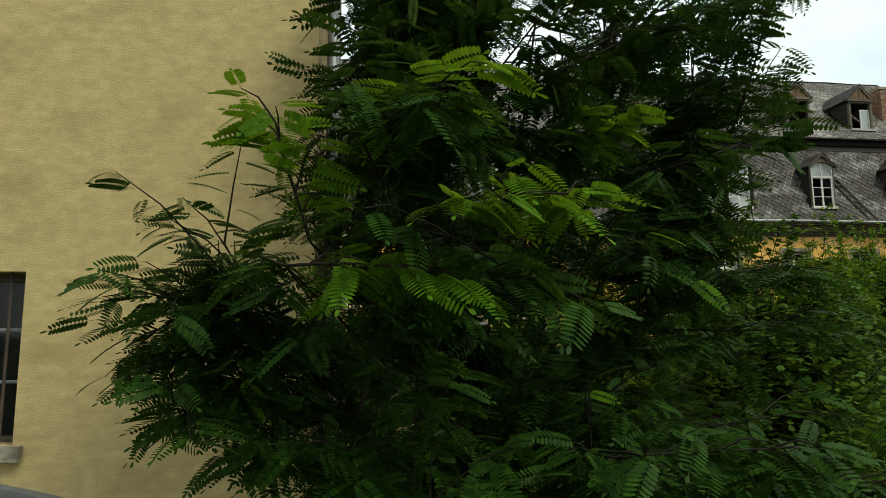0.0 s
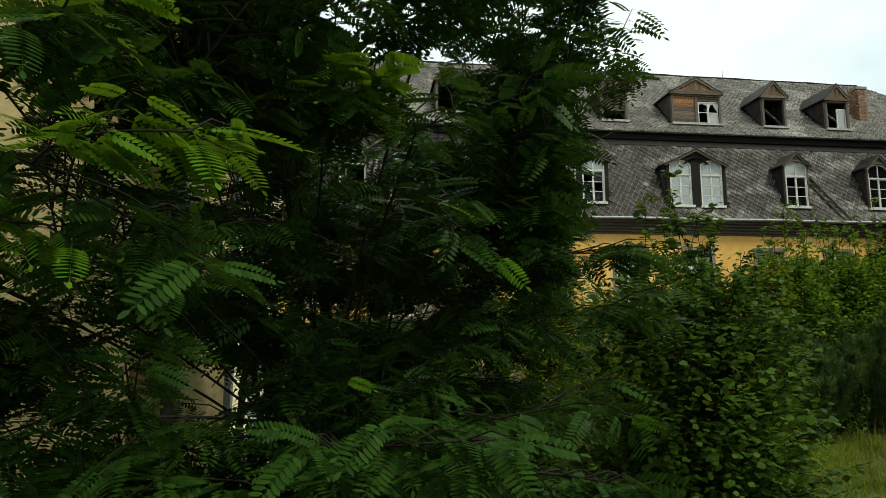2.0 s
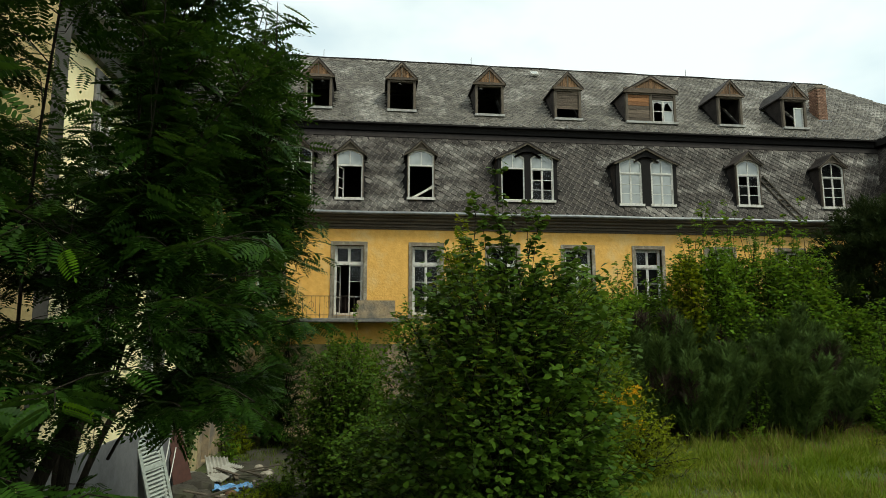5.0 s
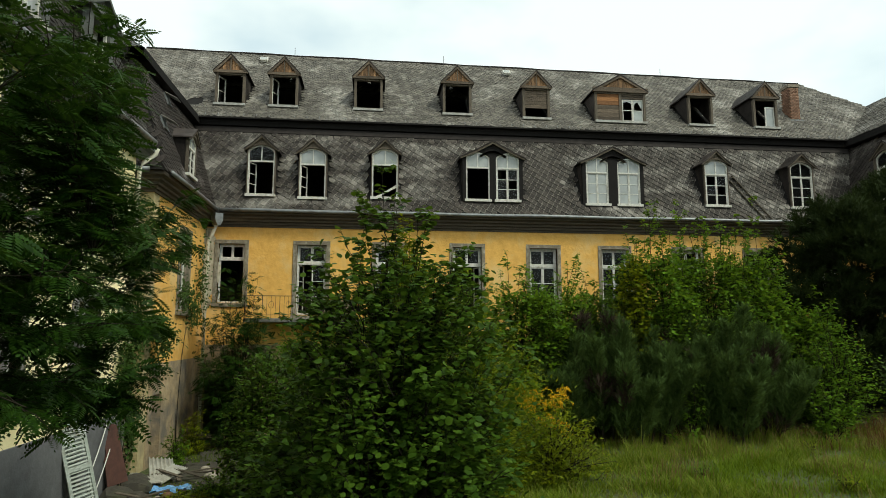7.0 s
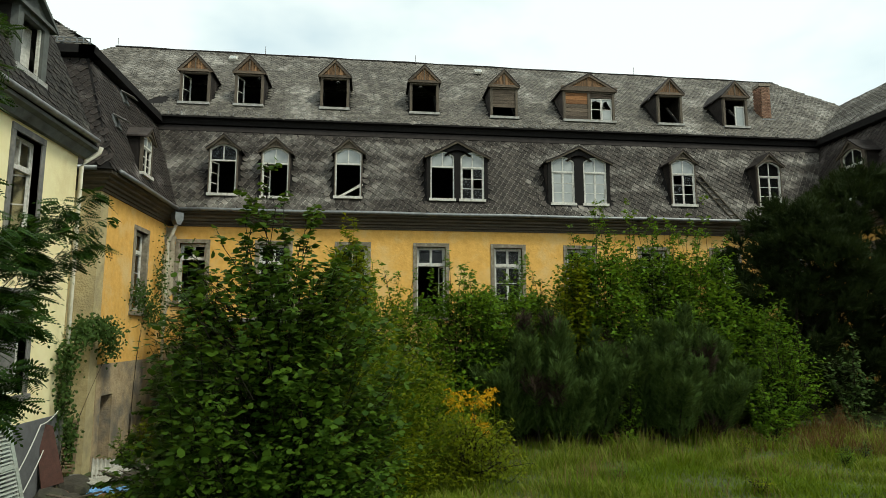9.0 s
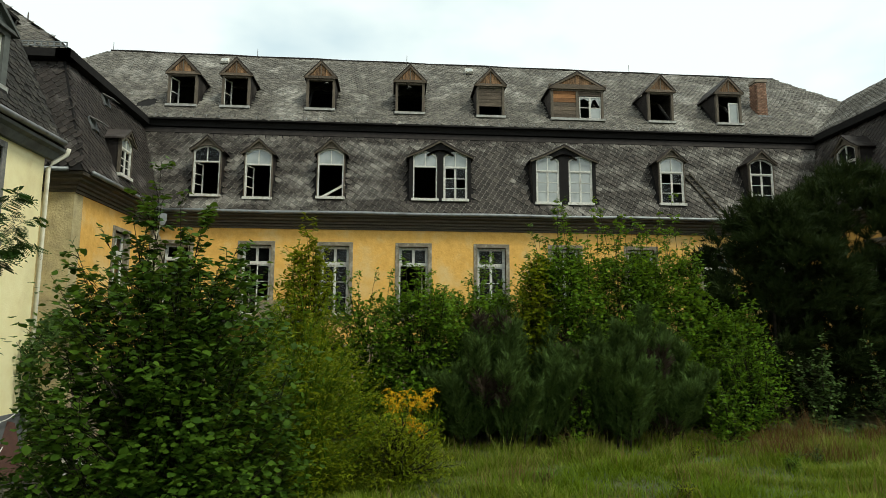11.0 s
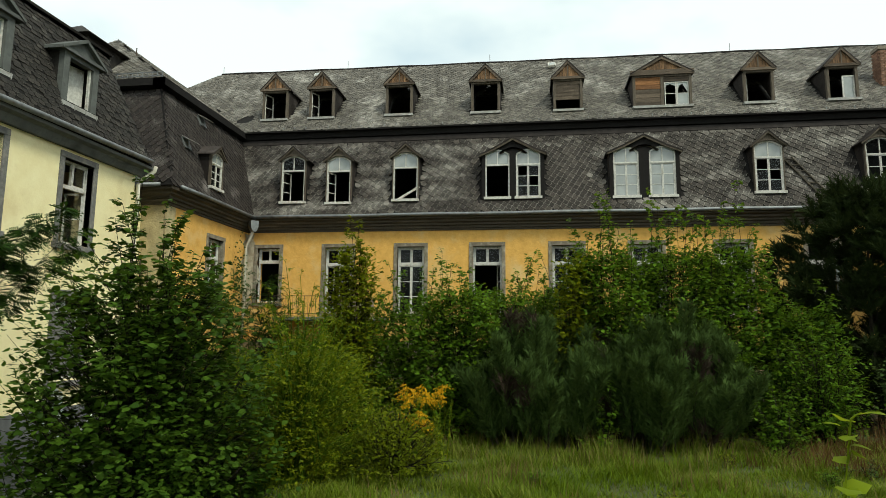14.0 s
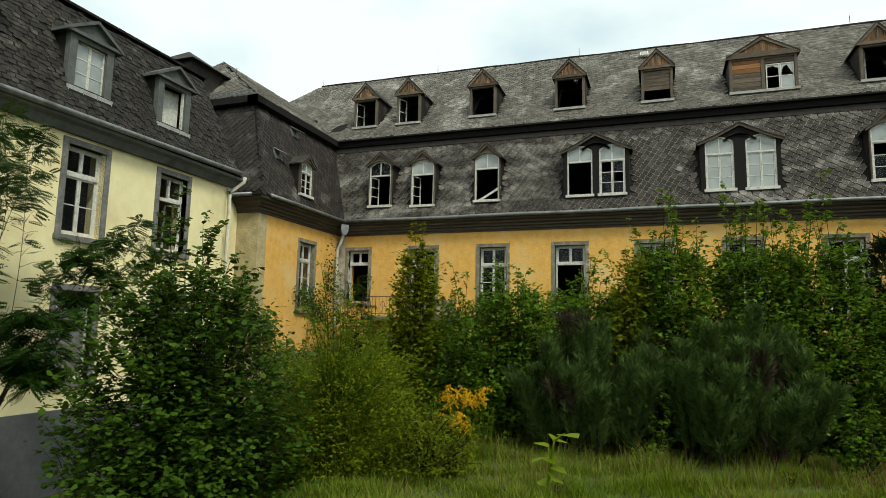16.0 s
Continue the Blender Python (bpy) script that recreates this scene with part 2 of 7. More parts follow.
def prism(bm, outline, y0, y1):
    """An outline in x and z, drawn out from y0 to y1."""
    a = [bm.verts.new((x, y0, z)) for x, z in outline]
    b = [bm.verts.new((x, y1, z)) for x, z in outline]
    n = len(a)
    bm.faces.new(a)
    bm.faces.new(b[::-1])
    for i in range(n):
        bm.faces.new((a[i], b[i], b[(i + 1) % n], a[(i + 1) % n]))


def profile(bm, outline, x0, x1, m=None):
    """An outline in y and z, drawn out along x."""
    a = [bm.verts.new((x0, y, z)) for y, z in outline]
    b = [bm.verts.new((x1, y, z)) for y, z in outline]
    n = len(a)
    bm.faces.new(a[::-1])
    bm.faces.new(b)
    for i in range(n):
        bm.faces.new((a[i], a[(i + 1) % n], b[(i + 1) % n], b[i]))
    if m is not None:
        bmesh.ops.transform(bm, matrix=m, verts=a + b)


def tube(bm, points, radii, sides=8):
    """A round rod along points."""
    rings = []
    pts = [Vector(p) for p in points]
    for i, p in enumerate(pts):
        d = (pts[min(i + 1, len(pts) - 1)] - pts[max(i - 1, 0)]).normalized()
        u = d.orthogonal().normalized()
        w = d.cross(u)
        r = radii if isinstance(radii, (int, float)) else radii[i]
        rings.append([bm.verts.new(p + (u * math.cos(a) + w * math.sin(a)) * r) for a in [2 * math.pi * k / sides for k in range(sides)]])
    for a, b in zip(rings, rings[1:]):
        # the rings keep their order along gentle bends
        k0 = min(range(sides), key=lambda k: (b[k].co - a[0].co).length)
        for k in range(sides):
            bm.faces.new((a[k], a[(k + 1) % sides], b[(k + 1 + k0) % sides], b[(k + k0) % sides]))
    bm.faces.new(rings[0][::-1])
    bm.faces.new(rings[-1])


def sheet(bm, us, vs, holes, depth, m=None):
    """A wall from u0 to u1 and v0 to v1 (x and z), its outside at y=0 and its inside at y=depth, with openings through it."""
    gu = sorted({*us, *[a for h in holes for a in h[:2] if us[0] < a < us[1]]})
    gv = sorted({*vs, *[a for h in holes for a in h[2:4] if vs[0] < a < vs[1]]})
    made, cache = [], {}

    def solid(i, j):
        if not (0 <= i < len(gu) - 1 and 0 <= j < len(gv) - 1):
            return False
        cu, cv = (gu[i] + gu[i + 1]) / 2, (gv[j] + gv[j + 1]) / 2
        return not any(h[0] < cu < h[1] and h[2] < cv < h[3] for h in holes)

    def vert(i, j, k):
        if (i, j, k) not in cache:
            cache[i, j, k] = bm.verts.new((gu[i], depth * k, gv[j]))
            made.append(cache[i, j, k])
        return cache[i, j, k]

    for i in range(len(gu) - 1):
        for j in range(len(gv) - 1):
            if not solid(i, j):
                continue
            bm.faces.new((vert(i, j, 0), vert(i + 1, j, 0), vert(i + 1, j + 1, 0), vert(i, j + 1, 0)))
            bm.faces.new((vert(i, j, 1), vert(i, j + 1, 1), vert(i + 1, j + 1, 1), vert(i + 1, j, 1)))
            for (di, dj), (p, q) in {(-1, 0): ((i, j + 1), (i, j)), (1, 0): ((i + 1, j), (i + 1, j + 1)),
                                     (0, -1): ((i, j), (i + 1, j)), (0, 1): ((i + 1, j + 1), (i, j + 1))}.items():
                if not solid(i + di, j + dj):
                    bm.faces.new((vert(*p, 0), vert(*p, 1), vert(*q, 1), vert(*q, 0)))
    if m is not None:
        bmesh.ops.transform(bm, matrix=m, verts=made)


def part(name, bm, material, parent=None, label="", m=None, smooth=False):
    """Links a bmesh as one mesh object under a thing or a part."""
    me = bpy.data.meshes.new(name)
    bm.normal_update()
    bm.to_mesh(me)
    bm.free()
    me.materials.append(material)
    if smooth:
        me.polygons.foreach_set("use_smooth", [True] * len(me.polygons))
    ob = new(name, me)
    ob.parent = parent
    if m is not None:
        ob.matrix_basis = m
    return tagged(ob, label)


def thing(name, label, category, group="", m=None, kind=""):
    ob = new(name)
    ob.empty_display_size = 0.2
    if m is not None:
        ob.matrix_basis = m
    return tagged(ob, label, category, group, kind)


def joined(name, verts, faces, material, parent=None, label="", kind="", smooth=False):
    """A mesh of many small faces, all with the same number of corners, from arrays."""
    me = bpy.data.meshes.new(name)
    k = faces.shape[1]
    me.vertices.add(len(verts))
    me.vertices.foreach_set("co", np.ascontiguousarray(verts, dtype=np.float32).ravel())
    me.loops.add(faces.size)
    me.loops.foreach_set("vertex_index", np.ascontiguousarray(faces, dtype=np.int32).ravel())
    me.polygons.add(len(faces))
    me.polygons.foreach_set("loop_start", np.arange(0, faces.size, k, dtype=np.int32))
    me.update(calc_edges=True)
    if smooth:
        me.polygons.foreach_set("use_smooth", np.ones(len(faces), dtype=bool))
    me.materials.append(material)
    ob = new(name, me)
    ob.parent = parent
    return tagged(ob, label, kind=kind)


def scatter(template, faces, places, turns, sizes):
    """Copies of a small template at many places: arrays of corners and faces."""
    n, k = len(places), len(template)
    v = np.einsum("nij,kj->nki", turns, template) * np.asarray(sizes)[:, None, None] + places[:, None, :]
    f = faces[None] + (np.arange(n) * k)[:, None, None]
    return v.reshape(-1, 3), f.reshape(-1, faces.shape[1])


def slope(origin, right, up):
    """A matrix that lays local x along right, z up the slope, and -y outwards."""
    r, u = Vector(right).normalized(), Vector(up).normalized()
    n = r.cross(u)
    return Matrix(((r.x, -n.x, u.x, origin[0]), (r.y, -n.y, u.y, origin[1]), (r.z, -n.z, u.z, origin[2]), (0, 0, 0, 1)))


rng = np.random.default_rng(7)


def slates(parent, m, width, height, holes, material, size=(0.26, 0.2), near=None, edge=lambda u, v: True, tilt=0.0, loose=1.0,
           rim=None, lift=0.042, form=0, settle=None):
    """Rows of slates on a slope, each with a paler rim along its foot. Those inside near = (u0, u1, v0, v1) are pieces
    of their own.
    form 0: rounded scales with a heel; form 1: blunt diamonds."""
    w, h = size
    arc = [(-0.5, 1.15), (-0.5, 0.36), (-0.4, 0.1), (-0.16, 0.0), (0.2, 0.0), (0.42, 0.06), (0.5, 0.26), (0.5, 1.15)]
    if form:
        arc = [(-0.46, 2.02), (-0.5, 1.0), (-0.36, 0.68), (-0.11, 0.1), (0.11, 0.1), (0.36, 0.68), (0.5, 1.0), (0.46, 2.02)]
    head = arc[0][1]
    inner = [(x * 0.84, head - (head - z) * 0.93) if 0 < i < 7 else (x, z) for i, (x, z) in enumerate(arc)]
    y = lambda z: -0.005 - lift * (head - z) / head
    tv = np.array([(x * w * 0.99, y(z), z * h) for x, z in inner] + [(x * w * 0.975, y(z) + 0.002, z * h) for x, z in arc]
                  + [(x * w * 0.975, 0.004, z * h) for x, z in arc])
    n = len(arc)
    quads = [(0, 7, 6, 1), (1, 6, 5, 2), (2, 5, 4, 3)] + [(i, i + 1, i + 1 + n, i + n) for i in range(1, n - 2)] + [(i + n, i + 1 + n, i + 1 + 2 * n, i + 2 * n) for i in range(1, n - 2)]
    tf = np.array(quads)[:, ::-1].copy()
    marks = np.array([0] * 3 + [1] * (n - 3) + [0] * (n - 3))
    P, own = [], []
    ct, st = math.cos(radians(tilt)), math.sin(radians(tilt))
    lo, hi = int(-width * st / h) - 1, int(height * ct / h) + 2
    for j in range(lo, hi):
        for i in range(int(-1 / w), int((width * ct + height * st) / w) + 2):
            a, b = (i + 0.5 * (j % 2)) * w + rng.normal(0, 0.006) * loose, j * h + 0.01
            u, v = a * ct - b * st, a * st + b * ct
            if not (0.3 * w < u < width - 0.3 * w) or not (-0.03 - (0.6 * h if form else 0) < v < height - (head - 0.25) * h) or not edge(u, v + h / 2):
                continue
            if any(a0 - 0.1 < u < b0 + 0.1 and c0 - h * 0.9 < v < d0 for a0, b0, c0, d0 in holes):
                continue
            near_one = near and near[0] < u < near[1] and near[2] < v < near[3] and len(own) < 300
            (own if near_one else P).append((u, rng.normal(0, 0.003) * loose, v + rng.normal(0, 0.006) * loose, rng.normal(0, 0.035) * loose - radians(tilt)))
    if P:
        P = np.array(P)
        c, s = np.cos(P[:, 3]), np.sin(P[:, 3])
        R = np.zeros((len(P), 3, 3))
        R[:, 0, 0], R[:, 0, 2], R[:, 1, 1], R[:, 2, 0], R[:, 2, 2] = c, s, 1, -s, c
        v, f = scatter(tv, tf, P[:, :3], R, np.ones(len(P)))
        if settle:
            v = settle(v)
        ob = joined("slate_covering", v, f, material, parent, kind="stuff")
        ob.matrix_basis = m
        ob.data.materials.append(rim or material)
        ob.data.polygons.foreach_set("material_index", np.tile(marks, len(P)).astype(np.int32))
    if own:
        me = bpy.data.meshes.new("slate")
        me.from_pydata(tv.tolist(), [], tf.tolist())
        me.materials.append(material)
        me.materials.append(rim or material)
        me.polygons.foreach_set("material_index", marks.astype(np.int32))
        for u, y, v, a in own:
            ob = new("slate", me)
            ob.parent = parent
            at = np.array([[u, y, v]])
            ob.matrix_basis = m @ Matrix.LocRotScale(tuple((settle(at) if settle else at)[0]), Euler((0, a, 0)), None)


def ss(a, b, x):
    t = np.clip((x - a) / (b - a), 0, 1)
    return t * t * (3 - 2 * t)


def terrain(x, y):
    """Height of the ground: a courtyard hollow by the wings, a raised lawn, a bank at the near end."""
    x, y = np.asarray(x, float), np.asarray(y, float)
    lawn = 1.32 * ss(1.8, 6.0, x + 0.25 * np.sin(y * 0.7)) * (1 - 0.55 * ss(19, 23.5, y)) + 0.012 * np.clip(x - 8, 0, 20)
    bank = 1.9 * ss(9.5, 3.5, y) * (0.85 + 0.15 * ss(-4, 4, x))
    bumps = 0.035 * np.sin(x * 1.9 + 0.6 * np.sin(y * 1.3)) * np.cos(y * 1.6)
    return np.maximum(lawn, bank) + bumps * ss(1, 3, x)

# ---- ground ----
def axis_lines(a, b, fine, far):
    inner = np.arange(a, b + 1e-6, fine)
    steps = np.array([2, 5, 10, 20, 45, 100, 220, 500])
    return np.concatenate([(a - steps[::-1]), inner, b + steps]) if far else inner


gx, gy = axis_lines(-4, 28, 0.4, True), axis_lines(-6, 26, 0.4, True)
GX, GY = np.meshgrid(gx, gy, indexing="ij")
gv = np.stack([GX, GY, terrain(np.clip(GX, -4, 28), np.clip(GY, -6, 26))], -1).reshape(-1, 3)
ii, jj = np.meshgrid(np.arange(len(gx) - 1), np.arange(len(gy) - 1), indexing="ij")
q = (ii * len(gy) + jj).ravel()
ground = joined("ground", gv, np.stack([q, q + len(gy), q + len(gy) + 1, q + 1], -1), SOIL, smooth=True)
tagged(ground, "overgrown lawn ground rising from the yard corner", "ground", kind="structure")

bm = bmesh.new()
cx, cy = 0.1, 18.6
ring = [[], [], []]
for k in range(36):
    a = 2 * math.pi * k / 36
    r = 4.3 + 0.5 * math.sin(3 * a) + 0.3 * math.sin(7 * a + 1)
    for s, row in zip((0.35, 0.7, 1.0), ring):
        x, y = min(max(cx + r * s * 0.5 * math.cos(a), -1.72), 3.4), min(cy + r * s * 1.15 * math.sin(a), 24.2)
        row.append(bm.verts.new((x, y, float(terrain(x, y)) + 0.012 - (0.03 if s == 1.0 else 0))))
bm.faces.new(ring[0])
for a, b in zip(ring, ring[1:]):
    for k in range(36):
        bm.faces.new((a[k], b[k], b[(k + 1) % 36], a[(k + 1) % 36]))
yard_path = part("path", bm, DIRT)
tagged(yard_path, "trodden bare earth yard in the building corner", "path", kind="structure")


# ---- windows ----
def casement(bm, x0, x1, z0, z1, y, bars=2, s=0.045, t=0.045):
    """A sash: stiles, rails and glazing bars. Gives back its panes."""
    box(bm, x0, x0 + s, y, y + t, z0, z1)
    box(bm, x1 - s, x1, y, y + t, z0, z1)
    box(bm, x0 + s, x1 - s, y, y + t, z0, z0 + s)
    box(bm, x0 + s, x1 - s, y, y + t, z1 - s, z1)
    zs = [z0 + s + (z1 - z0 - 2 * s) * k / (bars + 1) for k in range(bars + 2)]
    for z in zs[1:-1]:
        box(bm, x0 + s, x1 - s, y + 0.008, y + t - 0.008, z - 0.013, z + 0.013)
    return [(x0 + s, x1 - s, a, b) for a, b in zip(zs, zs[1:])]


def pane(parent, rect, y, glass):
    bm = bmesh.new()
    box(bm, rect[0], rect[1], y + 0.018, y + 0.024, rect[2], rect[3])
    ob = part("pane", bm, glass, parent)
    ob.visible_shadow = False
    return ob


def sash_window(parent, m, w, h, stone, left="shut", right="shut", bars=2, transom=0.72, glass=None, sill_out=0.1, lost=(), board=False):
    """A tall casement window in a stone surround; each leaf is shut, open or gone."""
    glass = glass or GLASS
    bm = bmesh.new()
    b = 0.15
    box(bm, -w / 2 - b, -w / 2, -0.035, 0.2, -0.02, h)
    box(bm, w / 2, w / 2 + b, -0.035, 0.2, -0.02, h)
    box(bm, -w / 2 - b, w / 2 + b, -0.04, 0.2, h, h + b)
    box(bm, -w / 2 - b - 0.03, w / 2 + b + 0.03, -sill_out, 0.3, -0.16, -0.02)
    bmesh.ops.bevel(bm, geom=list(bm.edges), offset=0.008, segments=1, affect="EDGES")
    win = part("window", bm, stone, parent, m=m)
    bm = bmesh.new()
    y = 0.16
    f = 0.06
    box(bm, -w / 2, -w / 2 + f, y, y + 0.08, 0, h)
    box(bm, w / 2 - f, w / 2, y, y + 0.08, 0, h)
    box(bm, -w / 2 + f, w / 2 - f, y, y + 0.08, h - f, h)
    box(bm, -w / 2 + f, w / 2 - f, y, y + 0.08, -0.01, f)
    zt = h * transom
    box(bm, -w / 2 + f, w / 2 - f, y - 0.02, y + 0.08, zt, zt + 0.09)
    box(bm, -0.035, 0.035, y, y + 0.075, zt + 0.09, h - f)
    part("window_frame", bm, WHITE, win)
    n = 0
    if board:
        bm = bmesh.new()
        box(bm, -w / 2 + f, w / 2 - f, y + 0.01, y + 0.035, f, zt - 0.01)
        part("board", bm, GREYSTONE, win, "grey board nailed over the window")
    for side, state in ((-1, left), (1, right)):
        x0, x1 = (-w / 2 + f, -0.004) if side < 0 else (0.004, w / 2 - f)
        bm = bmesh.new()
        if state == "void":
            bm.free()
            n += 2
            continue
        rects = casement(bm, x0, x1, zt + 0.09, h - f, y + 0.012, 0)
        top = part("fanlight", bm, WHITE, win)
        if n not in lost:
            for r in rects:
                pane(top, r, y + 0.012, glass)
        n += 1
        if state == "gone" or board:
            continue
        bm = bmesh.new()
        rects = casement(bm, x0, x1, f, zt, y + 0.012, bars)
        turn = None
        if state == "open":
            hx = x0 if side < 0 else x1
            turn = Matrix.Translation((hx, y + 0.02, 0)) @ Matrix.Rotation(radians(72) * -side, 4, "Z") @ Matrix.Translation((-hx, -y - 0.02, 0))
        leaf = part("casement", bm, WHITE, win, m=turn)
        for k, r in enumerate(rects):
            if (n, k) not in lost:
                pane(leaf, r, y + 0.012, glass)
        n += 1
    return win


def arc(w, rise, z, n=10):
    return [(-w / 2 + w * k / n, z + rise * (1 - (2 * k / n - 1) ** 2)) for k in range(n + 1)]


def arched_sash(parent, x, w, h, rise, state, glass, top_glass, y=0.03):
    """The white arched frame of a dormer window with its fanlight and leaves."""
    bm = bmesh.new()
    f = 0.05
    box(bm, x - w / 2, x - w / 2 + f, y, y + 0.07, 0, h - rise)
    box(bm, x + w / 2 - f, x + w / 2, y, y + 0.07, 0, h - rise)
    box(bm, x - w / 2 - 0.06, x + w / 2 + 0.06, y - 0.1, y + 0.07, -0.07, 0.03)
    zt = h * 0.66
    box(bm, x - w / 2 + f, x + w / 2 - f, y - 0.01, y + 0.07, zt, zt + 0.06)
    box(bm, x - 0.018, x + 0.018, y + 0.01, y + 0.06, zt + 0.06, h - 0.04)
    o, i = arc(w, rise, h - rise), arc(w - 2 * f, rise, h - rise - f)
    prism(bm, [(x + a, b) for a, b in o] + [(x + a, b) for a, b in i[::-1]], y, y + 0.07)
    win = part("window_frame", bm, WHITE, parent)
    bm = bmesh.new()
    prism(bm, [(x - w / 2 + f, zt + 0.06)] + [(x + a, b) for a, b in i] + [(x + w / 2 - f, zt + 0.06)], y + 0.03, y + 0.036)
    p = part("pane", bm, top_glass, parent)
    p.visible_shadow = False
    for side in (-1, 1):
        x0, x1 = (x - w / 2 + f, x - 0.003) if side < 0 else (x + 0.003, x + w / 2 - f)
        if state == "gone" or (state == "ajar" and side > 0):
            continue
        bm = bmesh.new()
        rects = casement(bm, x0, x1, 0.03, zt, y + 0.015, 2, 0.035)
        turn = None
        if state == "ajar":
            turn = Matrix.Translation((x0, y + 0.02, 0)) @ Matrix.Rotation(radians(62), 4, "Z") @ Matrix.Translation((-x0, -y - 0.02, 0))
        leaf = part("casement", bm, WHITE, parent, m=turn)
        if state == "ajar":
            continue
        # panes belong to the dormer's sash; the leaf is already a part of a part
        for k, r in enumerate(rects):
            if not (state == "broken" and (side, k) in ((1, 1), (-1, 2))):
                pane(parent, r, y + 0.015, glass)
    return win


LEAN = 1.4 / 3.7


def arched_dormer(parent, m, wins, h=1.95, rise=0.2, half=0.68, apex=2.36, eave=1.76, wood=None, dark=False):
    """A small gabled dormer on the steep slope: wins holds (x, width, state, glass, fanlight glass)."""
    wood = wood or OLDWOOD
    bm = bmesh.new()
    # front with arched openings: posts between and beside them, a gable board over them
    xs = [(x - w / 2, x + w / 2) for x, w, *_ in wins]
    edges = [-half + 0.06] + [v for p in xs for v in p] + [half - 0.06]
    for a, b in zip(edges[::2], edges[1::2]):
        box(bm, a, b, 0, 0.12, -0.06, h - rise)
    low = [(-half + 0.06, h - rise)]
    for x, w, *_ in wins:
        low += [(x + a, b) for a, b in arc(w, rise, h - rise)]
    low += [(half - 0.06, h - rise)]
    prism(bm, low + [(half - 0.06, max(eave - 0.05, h - rise + 0.01)), (half * 0.55, apex - (apex - eave) * 0.6 - 0.06), (0, apex - 0.06), (-half * 0.55, apex - (apex - eave) * 0.6 - 0.06), (-half + 0.06, max(eave - 0.05, h - rise + 0.01))], 0.0, 0.1)
    dormer = part("dormer", bm, wood if not dark else UNDER, parent, m=m)
    for s in (-1, 1):
        bm = bmesh.new()
        profile(bm, [(0.1, -0.15), (0.1, eave + 0.05), (LEAN * eave + 0.12, eave + 0.05), (0.12, 0.0)], s * (half - 0.1), s * (half - 0.06))
        part("cheek", bm, SLATE_DARK, dormer)
    run = half + 0.06
    bm = bmesh.new()
    for s in (-1, 1):
        o = [(0, apex), (s * run * 0.55, apex - (apex - eave) * 0.6), (s * run, eave), (s * run, eave - 0.045), (s * run * 0.55, apex - (apex - eave) * 0.6 - 0.05), (0, apex - 0.05)]
        prism(bm, o, -0.12, 0.05 + LEAN * apex)
    part("dormer_roof", bm, SLATE_DARK, dormer)
    bm = bmesh.new()
    for s in (-1, 1):
        k = apex - (apex - eave) * 0.6
        prism(bm, [(0, apex - 0.05), (s * run * 0.55, k - 0.05), (s * run * 0.98, eave - 0.04), (s * run * 0.98, eave - 0.1), (s * run * 0.55, k - 0.12), (0, apex - 0.13)], -0.1, -0.03)
    part("bargeboard", bm, wood, dormer)
    for x, w, state, glass, top in wins:
        arched_sash(dormer, x, w, h, rise, state, glass, top)
        bm = bmesh.new()
        o, i = arc(w + 0.16, rise + 0.03, h - rise + 0.03), arc(w, rise, h - rise)
        prism(bm, o + i[::-1], -0.05, 0.0)
        part("hood_moulding", bm, wood, dormer)
    return dormer


